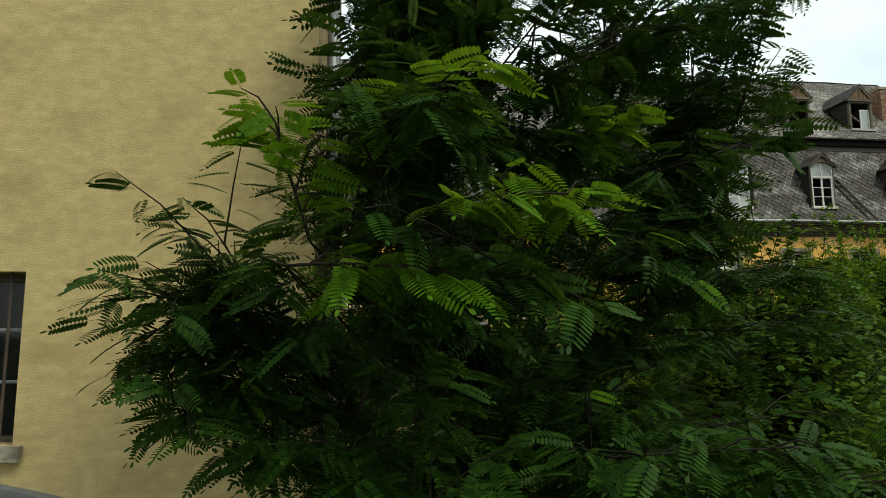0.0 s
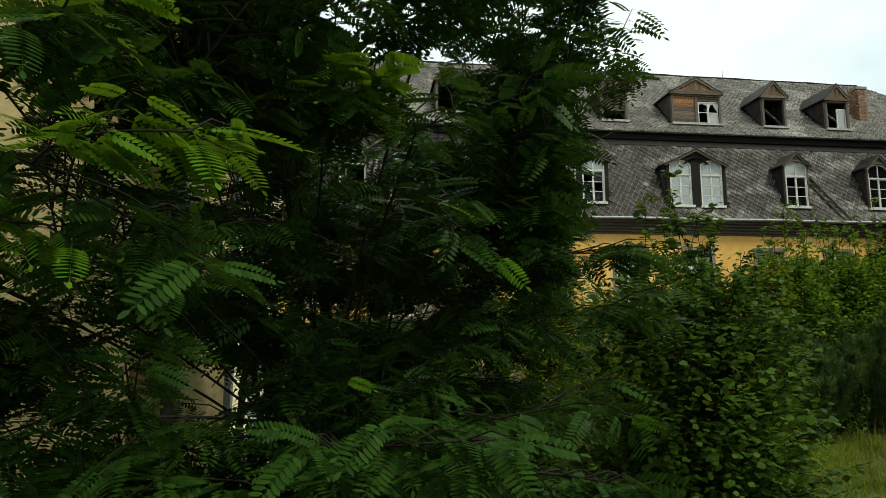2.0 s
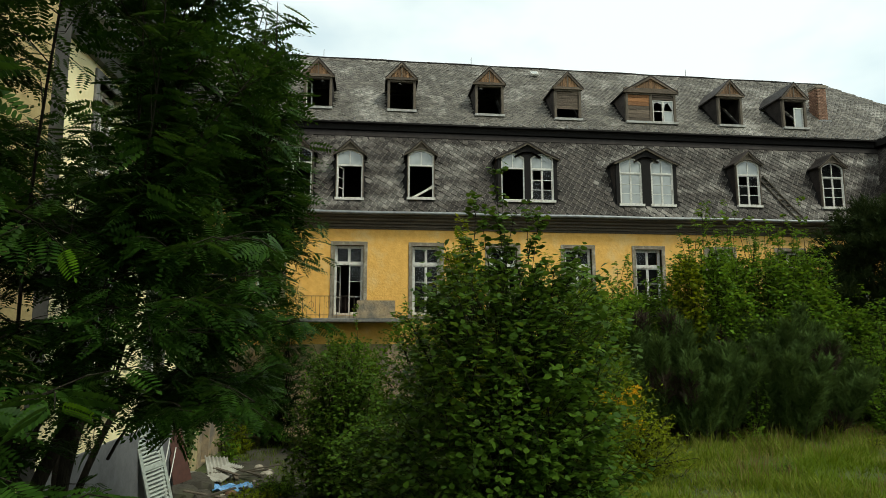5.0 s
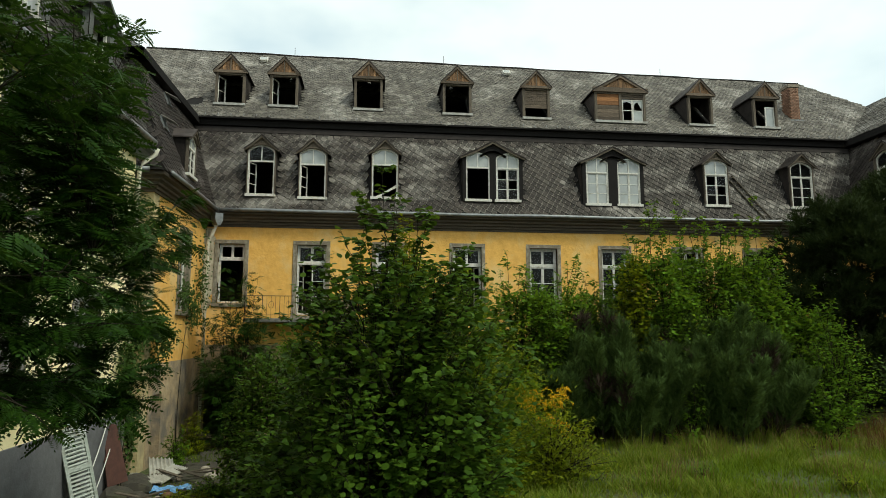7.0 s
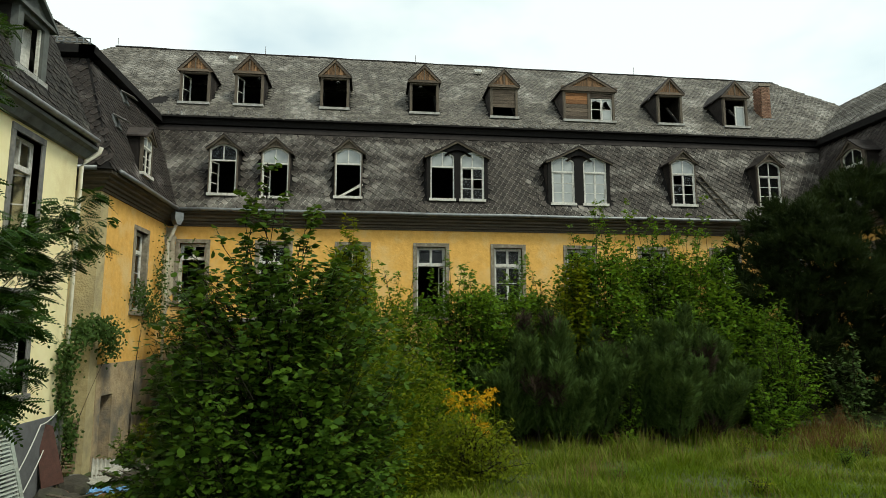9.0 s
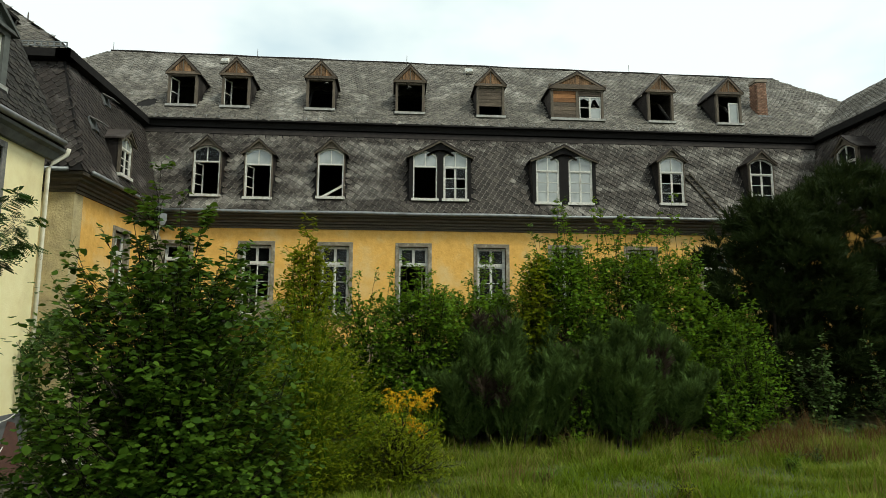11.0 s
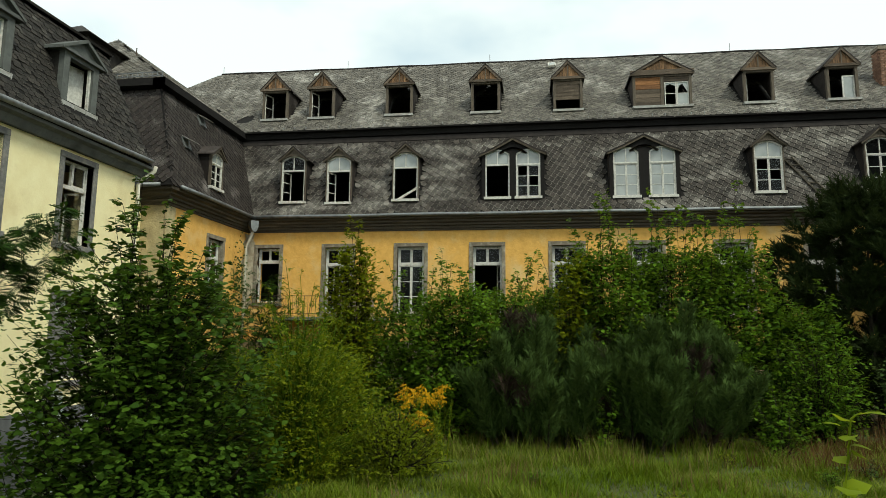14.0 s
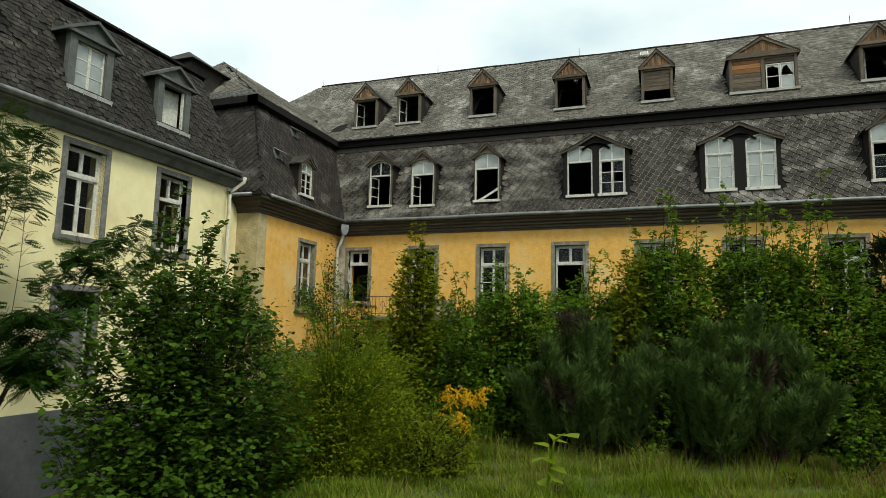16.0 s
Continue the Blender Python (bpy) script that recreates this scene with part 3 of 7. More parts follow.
def gabled_dormer(parent, m, half, h=1.42, apex=2.27, rise=1.061, fill="open"):
    """A timber dormer on the upper roof, with a boarded gable."""
    bm = bmesh.new()
    t = 0.11
    box(bm, -half, -half + t, 0, 0.14, -0.05, h)
    box(bm, half - t, half, 0, 0.14, -0.05, h)
    box(bm, -half, half, -0.01, 0.14, h - 0.12, h + 0.02)
    bmesh.ops.bevel(bm, geom=list(bm.edges), offset=0.008, segments=1, affect="EDGES")
    dormer = part("dormer", bm, OLDWOOD, parent, m=m)
    bm = bmesh.new()
    box(bm, -half - 0.03, half + 0.03, -0.12, 0.16, -0.11, -0.01)
    part("sill", bm, SILL, dormer, "weathered pale sill board")
    wide = half > 1
    run, foot_z = half + 0.1, h + 0.04
    n = int(half * 2 / 0.13)
    g = half * (0.78 if wide else 0.96)
    top, z0 = apex - 0.08, h + (0.16 if wide else 0.06)
    for k in range(n):
        x0, x1 = -g + 2 * g * k / n + 0.004, -g + 2 * g * (k + 1) / n - 0.004
        z = lambda x: max(z0 + 0.01, foot_z + (top - foot_z) * (1 - abs(x) / (half * 0.98)))
        bm = bmesh.new()
        mid = [(0, z(0))] if x0 < 0 < x1 else []
        prism(bm, [(x0, z0), (x1, z0), (x1, z(x1))] + mid + [(x0, z(x0))], -0.035 + 0.006 * (k % 2), 0.02)
        part("gable_board", bm, RUSTWOOD, dormer)
    for s in (-1, 1):
        bm = bmesh.new()
        profile(bm, [(0.14, -0.12), (0.14, h + 0.02), ((h + 0.02) / rise + 0.1, h + 0.02), (0.14, 0.05)], s * (half - 0.05), s * half)
        part("cheek", bm, SLATE_DARK, dormer)
    bm = bmesh.new()
    for s in (-1, 1):
        prism(bm, [(0, apex), (s * run, foot_z), (s * run, foot_z - 0.05), (0, apex - 0.06)], -0.1, apex / rise + 0.08)
    part("dormer_roof", bm, SLATE_DARK, dormer)
    bm = bmesh.new()
    for s in (-1, 1):
        prism(bm, [(0, apex - 0.05), (s * run, foot_z - 0.04), (s * (run - 0.14), foot_z - 0.04), (0, apex - 0.17)], -0.09, -0.04)
    box(bm, -run, run, -0.08, 0.0, h - 0.05, z0)
    part("bargeboard", bm, PLANKWOOD, dormer)
    if not wide:
        bm = bmesh.new()
        box(bm, -0.022, 0.022, -0.05, -0.036, z0, top - 0.1)
        part("king_post", bm, OLDWOOD, dormer)
    if fill in ("leaf", "bright"):
        bm = bmesh.new()
        rects = casement(bm, -half + t, 0, 0.0, h - 0.14, 0.06, 1, 0.045)
        turn = Matrix.Translation((-half + t, 0.06, 0)) @ Matrix.Rotation(radians(65), 4, "Z") @ Matrix.Translation((half - t, -0.06, 0))
        part("casement", bm, WHITE, dormer, m=turn)
        if fill == "bright":
            bm = bmesh.new()
            casement(bm, 0.02, half - t, 0.0, h - 0.4, 0.08, 0, 0.05)
            part("casement", bm, WHITE, dormer)
            pane(dormer, (0.05, half - t - 0.05, 0.05, h - 0.45), 0.08, DUSTY_SKY)
    if fill == "boards":
        for k in range(5):
            bm = bmesh.new()
            box(bm, -half + t, half - t, 0.05, 0.075, h - 0.12 - 0.16 * (k + 1), h - 0.13 - 0.16 * k)
            part("board", bm, PLANKWOOD, dormer)
    if fill == "half":
        bm = bmesh.new()
        box(bm, -0.06, 0.06, 0, 0.12, 0, h - 0.1)
        part("post", bm, OLDWOOD, dormer)
        for k in range(7):
            bm = bmesh.new()
            box(bm, -half + t, -0.06, 0.03 + 0.004 * (k % 2), 0.06, 0.185 * k, 0.185 * (k + 1) - 0.012)
            part("board", bm, ORANGEWOOD if k > 3 else PLANKWOOD, dormer)
        for k in range(2):
            bm = bmesh.new()
            box(bm, 0.06, half - t, 0.03, 0.06, h - 0.32 + 0.1 * k, h - 0.23 + 0.1 * k)
            part("board", bm, PLANKWOOD, dormer)
        for s in (0, 1):
            x0 = 0.1 + s * (half - t - 0.1) / 2
            bm = bmesh.new()
            rects = casement(bm, x0, x0 + (half - t - 0.1) / 2 - 0.01, 0.02, h - 0.34, 0.05, 1, 0.04)
            part("casement", bm, WHITE, dormer)
            # what is left of the panes
            a0, a1, c0, c1 = rects[1]
            bm = bmesh.new()
            if s:
                prism(bm, [(a0, c1), (a0, c0 + 0.1), (a0 + 0.07, c1 - 0.12), ((a0 + a1) / 2, c1 - 0.06), (a1 - 0.06, c0 + 0.14), (a1, c0 + 0.06), (a1, c1)], 0.068, 0.074)
                pane(dormer, rects[0], 0.05, DUSTY_SKY)
            else:
                prism(bm, [(a0, c1), (a0, c1 - 0.1), ((a0 + a1) / 2, c1 - 0.05), (a1, c1 - 0.15), (a1, c1)], 0.068, 0.074)
            part("pane", bm, DUSTY_SKY, dormer).visible_shadow = False
    return dormer


def cornice(parent, m, x0, x1, z=7.76, mitre=(0, 0)):
    o = [(0.0, z), (-0.05, z), (-0.05, z + 0.07), (-0.10, z + 0.09), (-0.10, z + 0.17), (-0.17, z + 0.20), (-0.17, z + 0.27),
         (-0.26, z + 0.32), (-0.26, z + 0.39), (-0.38, z + 0.44), (-0.38, z + 0.54), (0.0, z + 0.58)]
    bm = bmesh.new()
    profile(bm, o[::-1], x0, x1)
    for v in bm.verts:
        v.co.x += v.co.y * mitre[0] if v.co.x < (x0 + x1) / 2 else -v.co.y * mitre[1]
    part("cornice", bm, DARKWOOD, parent, "layered dark timber eaves cornice", m=m)
    bm = bmesh.new()
    n = max(2, int((x1 - x0) / 1.5))
    line = [(x0 + (x1 - x0) * k / n, -0.46, z + 0.575 + 0.012 * math.sin(k * 1.7)) for k in range(n + 1)]
    tube(bm, line, 0.07, 8)
    part("gutter", bm, ZINC, parent, m=m, smooth=True)


def lay(corners, material, parent, name, label=""):
    bm = bmesh.new()
    vs = [bm.verts.new(c) for c in corners]
    f = bm.faces.new(vs)
    r = bmesh.ops.extrude_face_region(bm, geom=[f])
    nrm = (vs[1].co - vs[0].co).cross(vs[2].co - vs[1].co).normalized()
    bmesh.ops.translate(bm, vec=-nrm * 0.06, verts=[g for g in r["geom"] if isinstance(g, bmesh.types.BMVert)])
    return part(name, bm, material, parent, label)


TILT = 12.0

# ---- main wing ----
main_wing = thing("main_wing", "long derelict ochre manor wing with slate mansard roof", "building")
M = pose(0, 24.3, 0)
GROUND = [(-1.02, 0.95, "gone", "gone", (0, 1)), (1.95, 1.1, "open", "shut", ((3, 0), (3, 1))), (4.93, 1.08, "shut", "shut", ((2, 2), (4, 0))),
          (7.97, 1.12, "gone", "open", ()), (11.04, 1.12, "shut", "shut", ()), (14.0, 1.1, "shut", "shut", ()), (17.1, 1.1, "shut", "shut", (1,)),
          (20.2, 1.1, "shut", "shut", ()), (23.2, 1.1, "shut", "shut", ())]
holes = [(x - w / 2, x + w / 2, 4.45 if i else 4.9, 7.12) for i, (x, w, *_) in enumerate(GROUND)] + [(-1.88, -0.6, 0.02, 2.14)]
bm = bmesh.new()
sheet(bm, (-2.2, 24.8), (3.35, 7.76), [h for h in holes if h[3] > 3], 0.5)
part("wall", bm, OCHRE, main_wing, "peeling ochre plaster wall", m=M)
bm = bmesh.new()
sheet(bm, (-2.2, 24.8), (-0.4, 3.35), [holes[-1]], 0.52)
part("base_wall", bm, BARE, main_wing, "bare worn plaster basement wall", m=M @ pose(0, -0.02, 0))
for i, (x, w, l, r, lost) in enumerate(GROUND):
    z0 = 4.45 if i else 4.9
    sash_window(main_wing, M @ pose(x, 0, z0), w, 7.12 - z0, STONE, l, r, 2, 0.72, lost=lost, sill_out=0.06)
cornice(main_wing, M, -1.6, 24.7)
# floors and walls added inside to keep the rooms dark behind the panes
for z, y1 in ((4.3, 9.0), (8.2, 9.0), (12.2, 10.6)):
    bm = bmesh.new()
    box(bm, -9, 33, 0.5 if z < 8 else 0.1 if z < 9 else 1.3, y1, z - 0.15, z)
    part("room_shade_floor", bm, INNER, main_wing, m=M)
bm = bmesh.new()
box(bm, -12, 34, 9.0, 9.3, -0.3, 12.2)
part("room_shade_wall", bm, INNER, main_wing, m=M)
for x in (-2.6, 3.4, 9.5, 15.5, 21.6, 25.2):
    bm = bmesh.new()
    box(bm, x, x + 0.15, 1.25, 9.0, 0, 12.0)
    part("room_shade_partition", bm, INNER, main_wing, m=M)
bm = bmesh.new()
box(bm, -1.9, -0.58, 0.02, 0.2, 2.14, 2.3)
box(bm, -1.95, -1.85, 0.04, 0.2, 0.0, 2.14)
box(bm, -0.62, -0.52, 0.04, 0.2, 0.0, 2.14)
part("door_frame", bm, STONE, main_wing, "worn stone cellar doorway", m=M @ pose(0, -0.1, 0))

# steep lower slope
LOW = slope((-3.4, 23.93, 8.36), (1, 0, 0), (0, 1.4, 3.7))
VL = math.hypot(1.4, 3.7)


def low_hole(x0, x1, z0, z1, o=-3.4, z=8.36):
    return (x0 - o, x1 - o, (z0 - z) * VL / 3.7, (z1 - z) * VL / 3.7)


DORM = [(-0.03, 9.0, [(0, 1.0, "ajar", GLASS, GLASS)], OLDWOOD), (1.92, 8.93, [(0, 1.0, "ajar", GLASS, DUSTY_SKY)], OLDWOOD), (4.7, 9.0, [(0, 1.0, "gone", GLASS, DUSTY_SKY)], OLDWOOD),
        (8.99, 9.0, [(-0.6, 0.95, "gone", GLASS, DUSTY_SKY), (0.6, 0.95, "broken", GLASS, DUSTY_SKY)], OLDWOOD),
        (13.98, 8.94, [(-0.67, 0.95, "shut", DUSTY_SKY, DUSTY_SKY), (0.67, 0.97, "shut", DUSTY_SKY, DUSTY_SKY)], OLDWOOD),
        (18.45, 9.0, [(0, 1.0, "broken", GLASS, DUSTY_SKY)], OLDWOOD), (22.28, 9.0, [(0, 1.0, "shut", GLASS, GLASS)], OLDWOOD)]
cuts, skips = [], []
for x, z, wins, wood in DORM:
    half = 0.6 if len(wins) == 1 else 1.28 if x < 10 else 1.36
    apex = 2.36 if len(wins) == 1 else 2.42
    eave = 1.78 if len(wins) == 1 else 1.74
    d = arched_dormer(main_wing, pose(x, 24.11, z), wins, half=half, apex=apex, eave=eave, wood=wood, dark=len(wins) > 1)
    cuts.append(low_hole(x - half + 0.12, x + half - 0.12, z, z + 1.75))
    skips.append(low_hole(x - half + 0.04, x + half - 0.04, z - 0.12, z + 1.75))
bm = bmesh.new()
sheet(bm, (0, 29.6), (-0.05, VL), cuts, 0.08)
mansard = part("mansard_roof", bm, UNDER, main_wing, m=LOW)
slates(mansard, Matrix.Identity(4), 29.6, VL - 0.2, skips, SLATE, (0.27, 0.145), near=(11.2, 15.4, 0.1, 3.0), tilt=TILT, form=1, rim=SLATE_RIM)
# a dark strip laid on the slope as the shade below the upper eaves
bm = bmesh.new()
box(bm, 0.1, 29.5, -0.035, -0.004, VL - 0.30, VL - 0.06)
part("eaves_shade_band", bm, EAVES_SHADE, mansard, "smooth dark strip standing for shade under the eaves")
# the shadow under the roof edge is put into these boards' black
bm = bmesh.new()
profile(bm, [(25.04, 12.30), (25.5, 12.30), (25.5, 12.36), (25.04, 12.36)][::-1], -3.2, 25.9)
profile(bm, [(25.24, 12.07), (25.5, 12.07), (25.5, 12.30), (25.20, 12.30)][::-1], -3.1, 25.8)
part("upper_fascia", bm, UNDER, main_wing, "eaves board coloured black to stand for shadow")

# upper slope
UP = slope((-11.4, 25.12, 12.37), (1, 0, 0), (0, 4.98, 5.05))
UL = math.hypot(4.98, 5.05)
UPPER = [(-1.97, 0.62, "leaf"), (0.27, 0.6, "leaf"), (3.89, 0.62, "open"), (7.79, 0.64, "open"), (11.35, 0.62, "boards"), (15.26, 1.2, "half"), (19.1, 0.6, "leaf"), (22.3, 0.6, "bright")]
# slates are missing beside the first dormer
cuts, skips = [], [(7.88, 8.3, 0.95, 1.3), (8.1, 8.46, 1.0, 1.6)]
for x, half, fill in UPPER:
    x, half = 8 + (x - 8) * 0.976, half * 0.976
    zb = 13.22 - 0.021 * min(max(0, x - 4), 8)
    gabled_dormer(main_wing, pose(x, 25.12 + (zb - 0.1 - 12.37) / 1.014, zb), half, fill=fill, apex=2.15, h=1.36)
    v = lambda z: (z - 12.37) * UL / 5.05
    cuts.append((x + 11.4 - half + 0.12, x + 11.4 + half - 0.12, v(zb + 0.15), v(zb + 1.3)))
    skips.append((x + 11.4 - half + 0.02, x + 11.4 + half - 0.02, v(zb - 0.02), v(zb + 1.3)))
SAG = 0.3


def settle(v):
    """The old roof has sunk towards its far end: the ridge lies lower there."""
    v = np.array(v, float)
    d = SAG * np.clip(v[:, 0] / 38.9, 0, 1.1) * v[:, 2] / UL
    v[:, 1] += 0.702 * d
    v[:, 2] -= 0.712 * d
    return v


RL, RR = 17.41 - SAG * 4.7 / 38.9, 17.41 - SAG
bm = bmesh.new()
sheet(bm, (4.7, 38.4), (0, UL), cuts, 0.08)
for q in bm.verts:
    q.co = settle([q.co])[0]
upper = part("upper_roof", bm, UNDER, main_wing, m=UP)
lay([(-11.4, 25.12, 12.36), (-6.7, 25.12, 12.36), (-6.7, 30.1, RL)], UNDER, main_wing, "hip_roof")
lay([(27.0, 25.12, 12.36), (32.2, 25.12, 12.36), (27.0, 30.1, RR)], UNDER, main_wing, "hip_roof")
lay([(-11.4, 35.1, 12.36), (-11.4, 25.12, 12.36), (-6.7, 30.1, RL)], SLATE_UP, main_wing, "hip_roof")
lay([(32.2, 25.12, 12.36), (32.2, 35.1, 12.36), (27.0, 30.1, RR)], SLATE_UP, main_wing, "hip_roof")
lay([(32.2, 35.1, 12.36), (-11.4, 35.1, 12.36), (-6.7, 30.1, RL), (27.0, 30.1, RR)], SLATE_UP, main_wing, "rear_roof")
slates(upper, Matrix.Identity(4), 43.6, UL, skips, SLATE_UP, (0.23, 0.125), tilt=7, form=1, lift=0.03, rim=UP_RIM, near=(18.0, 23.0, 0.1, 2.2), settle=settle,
       edge=lambda u, v: (u > 4.7 * v / UL) and (u < 43.6 - 5.2 * v / UL) and not (u < 6.6 and v < 2.5))
bm = bmesh.new()
tube(bm, [(-6.7 + 33.7 * k / 24, 30.1, RL + 0.02 + (RR - RL) * k / 24 + 0.02 * math.sin(k * 2.1)) for k in range(25)], 0.055, 6)
part("ridge_cap", bm, SLATE_DARK, main_wing)
for x in (-6.6, 0.3, 7.7, 19.2):
    bm = bmesh.new()
    zr = RL + (RR - RL) * (x + 6.7) / 33.7
    tube(bm, [(x, 30.1, zr - 0.05), (x, 30.1, zr + 0.45)], 0.012, 5)
    part("lightning_rod", bm, IRON, main_wing)
bm = bmesh.new()
for k in range(58):
    x = -3.0 + 28.6 * k / 57
    box(bm, x - 0.012, x + 0.012, 25.2, 25.27, 12.42, 12.56)
tagged(part("snow_guard", bm, ZINC, main_wing), kind="stuff")
for x, z in ((10.75, 16.45), (-1.05, 16.6)):
    bm = bmesh.new()
    box(bm, -0.3, 0.3, -0.11, 0.02, 0, 0.38)
    bmesh.ops.bevel(bm, geom=list(bm.edges), offset=0.02, segments=2, affect="EDGES")
    hatch = part("skylight", bm, WHITE, main_wing, "small pale roof hatch", m=slope((x, 25.12 + (z - 12.37) * 4.98 / 5.05, z), (1, 0, 0), (0, 4.98, 5.05)) @ Matrix.Diagonal((0.62, 1, 1, 1)))
    pane(hatch, (-0.22, 0.22, 0.06, 0.32), -0.135, DUSTY_SKY)

# chimney
chim = thing("chimney", "old red brick chimney on the slate roof", "chimney")
bm = bmesh.new()
box(bm, 23.93, 24.55, 27.32, 28.0, 13.6, 15.95)
part("shaft", bm, MORTAR, chim)
bm = bmesh.new()
box(bm, 23.86, 24.62, 27.25, 28.07, 15.95, 16.09)
part("cap", bm, MORTAR, chim)
bm = bmesh.new()
box(bm, 23.8, 24.68, 27.1, 27.4, 14.12, 14.2)
part("flashing", bm, ZINC, chim)
me = bpy.data.meshes.new("brick")
bm = bmesh.new()
box(bm, -0.12, 0.12, -0.03, 0.03, -0.033, 0.033)
bm.to_mesh(me)
bm.free()
me.materials.append(BRICK)
for j in range(23):
    z = 14.17 + 0.077 * j
    for k in range(3):
        x = 23.97 + 0.115 + 0.255 * k - (0.12 if j % 2 else 0)
        for y, rz, cx0 in ((27.315, 0, x), (0, 90, None)):
            b = new("brick", me)
            b.parent = chim
            if rz:
                b.matrix_basis = pose(23.925, 27.44 + 0.255 * k - (0.1 if j % 2 else 0), z, 0, 0, 90)
            else:
                b.matrix_basis = pose(min(max(cx0, 24.05), 24.44), y, z)

# roof ladder lying on the slope
bm = bmesh.new()
LAD = LOW @ pose(18.98 + 3.4, -0.07, 0)
for s in (0, 0.32):
    tube(bm, [(0.15 + s, 0, 2.2), (1.35 + s, 0, 0.05)], 0.035, 6)
for k in range(8):
    a = k / 8 + 0.06
    tube(bm, [(0.15 + 1.2 * a, -0.02, 2.2 - 2.15 * a), (0.47 + 1.2 * a, -0.02, 2.2 - 2.15 * a)], 0.02, 5)
ladder = part("roof_ladder", bm, DARKWOOD, None, m=LAD)
tagged(ladder, "old wooden roof ladder lying on the slates", "ladder")

# leaning slat in an open dormer window
bm = bmesh.new()
box(bm, -0.55, 0.55, -0.02, 0.02, -0.04, 0.04)
box(bm, -0.4, 0.56, 0.03, 0.05, -0.02, 0.03, Matrix.Rotation(radians(-6), 4, "Y"))
slat = part("broken_slat", bm, WHITE, None, m=pose(4.78, 24.2, 9.26, 0, -30, 0))
tagged(slat, "broken white wooden slat wedged in a dormer window", "slat")

cc = Matrix.Translation((24.3, 27.6, 13.6))
chim.matrix_basis = Matrix.Translation((-0.15, -0.75, -0.42)) @ cc @ Matrix.Diagonal((0.74, 0.74, 0.95, 1)) @ cc.inverted() @ chim.matrix_basis

# balcony
balcony = thing("balcony", "narrow stone balcony with a rusty wrought iron railing", "balcony")
bm = bmesh.new()
box(bm, -0.3, 4.1, 23.25, 24.27, 4.16, 4.3)
bmesh.ops.bevel(bm, geom=list(bm.edges), offset=0.02, segments=1, affect="EDGES")
part("slab", bm, GREYSTONE, balcony)
bm = bmesh.new()
tube(bm, [(-0.25, 23.25, 5.1), (2.2, 23.25, 5.1)], 0.014, 6)
tube(bm, [(-0.25, 23.25, 4.42), (2.2, 23.25, 4.42)], 0.009, 6)
part("handrail", bm, IRON, balcony)
for k in range(17):
    bm = bmesh.new()
    x = -0.25 + 2.45 * k / 16
    tube(bm, [(x, 23.25, 4.3), (x, 23.25, 5.1)], 0.006 if k % 4 else 0.012, 5)
    if k % 4 == 2:
        tube(bm, [(x + 0.09 * math.cos(a), 23.25, 4.78 + 0.12 * math.sin(a)) for a in [2 * math.pi * q / 10 for q in range(11)]], 0.009, 4)
    part("baluster", bm, IRON, balcony)
bm = bmesh.new()
box(bm, 2.3, 3.7, 23.25, 23.4, 4.3, 4.95)
part("parapet", bm, BARE, balcony, "bare crumbling plaster parapet")

# ---- corner link ----
link_wing = thing("link_wing", "ochre corner wing with slate mansard and eaves cornice", "building")
ML = pose(-1.95, 0, 0, 0, 0, 90)
bm = bmesh.new()
sheet(bm, (18.955, 24.3), (2.9, 7.76), [(21.15, 22.2, 4.5, 7.1)], 0.5, ML)
part("wall", bm, OCHRE, link_wing, "peeling ochre plaster wall")
bm = bmesh.new()
sheet(bm, (18.955, 24.3), (-0.4, 2.9), [(19.3, 20.1, 0.05, 2.0)], 0.52, pose(-1.93, 0, 0, 0, 0, 90))
part("base_wall", bm, BARE, link_wing, "bare worn plaster basement wall")
sash_window(link_wing, ML @ pose(21.67, 0, 4.5), 1.05, 2.6, STONE, "shut", "shut", 2)
MS = pose(0, 18.45, 0)
bm = bmesh.new()
sheet(bm, (-7, -1.95), (-0.4, 7.76), [], 0.5, MS)
part("end_wall", bm, DIMPLASTER, link_wing, "weathered pale end wall")
cornice(link_wing, ML, 18.45, 24.3, mitre=(1, 0))
cornice(link_wing, MS, -7, -1.95, mitre=(0, 1))
LM = slope((-1.57, 18.0, 8.36), (0, 1, 0), (-1.4, 0, 3.7))
hu = lambda v: 0.02 + 1.3 * v / VL
zc = lambda z: (z - 8.36) * VL / 3.7
cut = (21.0 - 0.38 - 18.0, 21.0 + 0.38 - 18.0, zc(8.95), zc(10.1))
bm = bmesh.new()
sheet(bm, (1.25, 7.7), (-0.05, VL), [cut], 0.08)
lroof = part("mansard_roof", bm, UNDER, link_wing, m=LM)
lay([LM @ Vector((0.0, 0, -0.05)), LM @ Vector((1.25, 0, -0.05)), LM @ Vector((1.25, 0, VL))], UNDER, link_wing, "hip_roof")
slates(lroof, Matrix.Identity(4), 7.7, VL, [(cut[0] - 0.1, cut[1] + 0.1, cut[2] - 0.15, cut[3])], SLATE_DARK, (0.27, 0.145), form=1, tilt=TILT, edge=lambda u, v: u > hu(v) + 0.1, rim=DARK_RIM)
arched_dormer(link_wing, pose(-1.68, 21.0, 8.87, 0, 0, 90), [(0, 0.8, "shut", GLASS, DUSTY_SKY)], half=0.5, h=1.32, rise=0.16, apex=1.62, eave=1.2)
SM = slope((-7, 18.02, 8.36), (1, 0, 0), (0, 1.3, 3.7))
VS = math.hypot(1.3, 3.7)
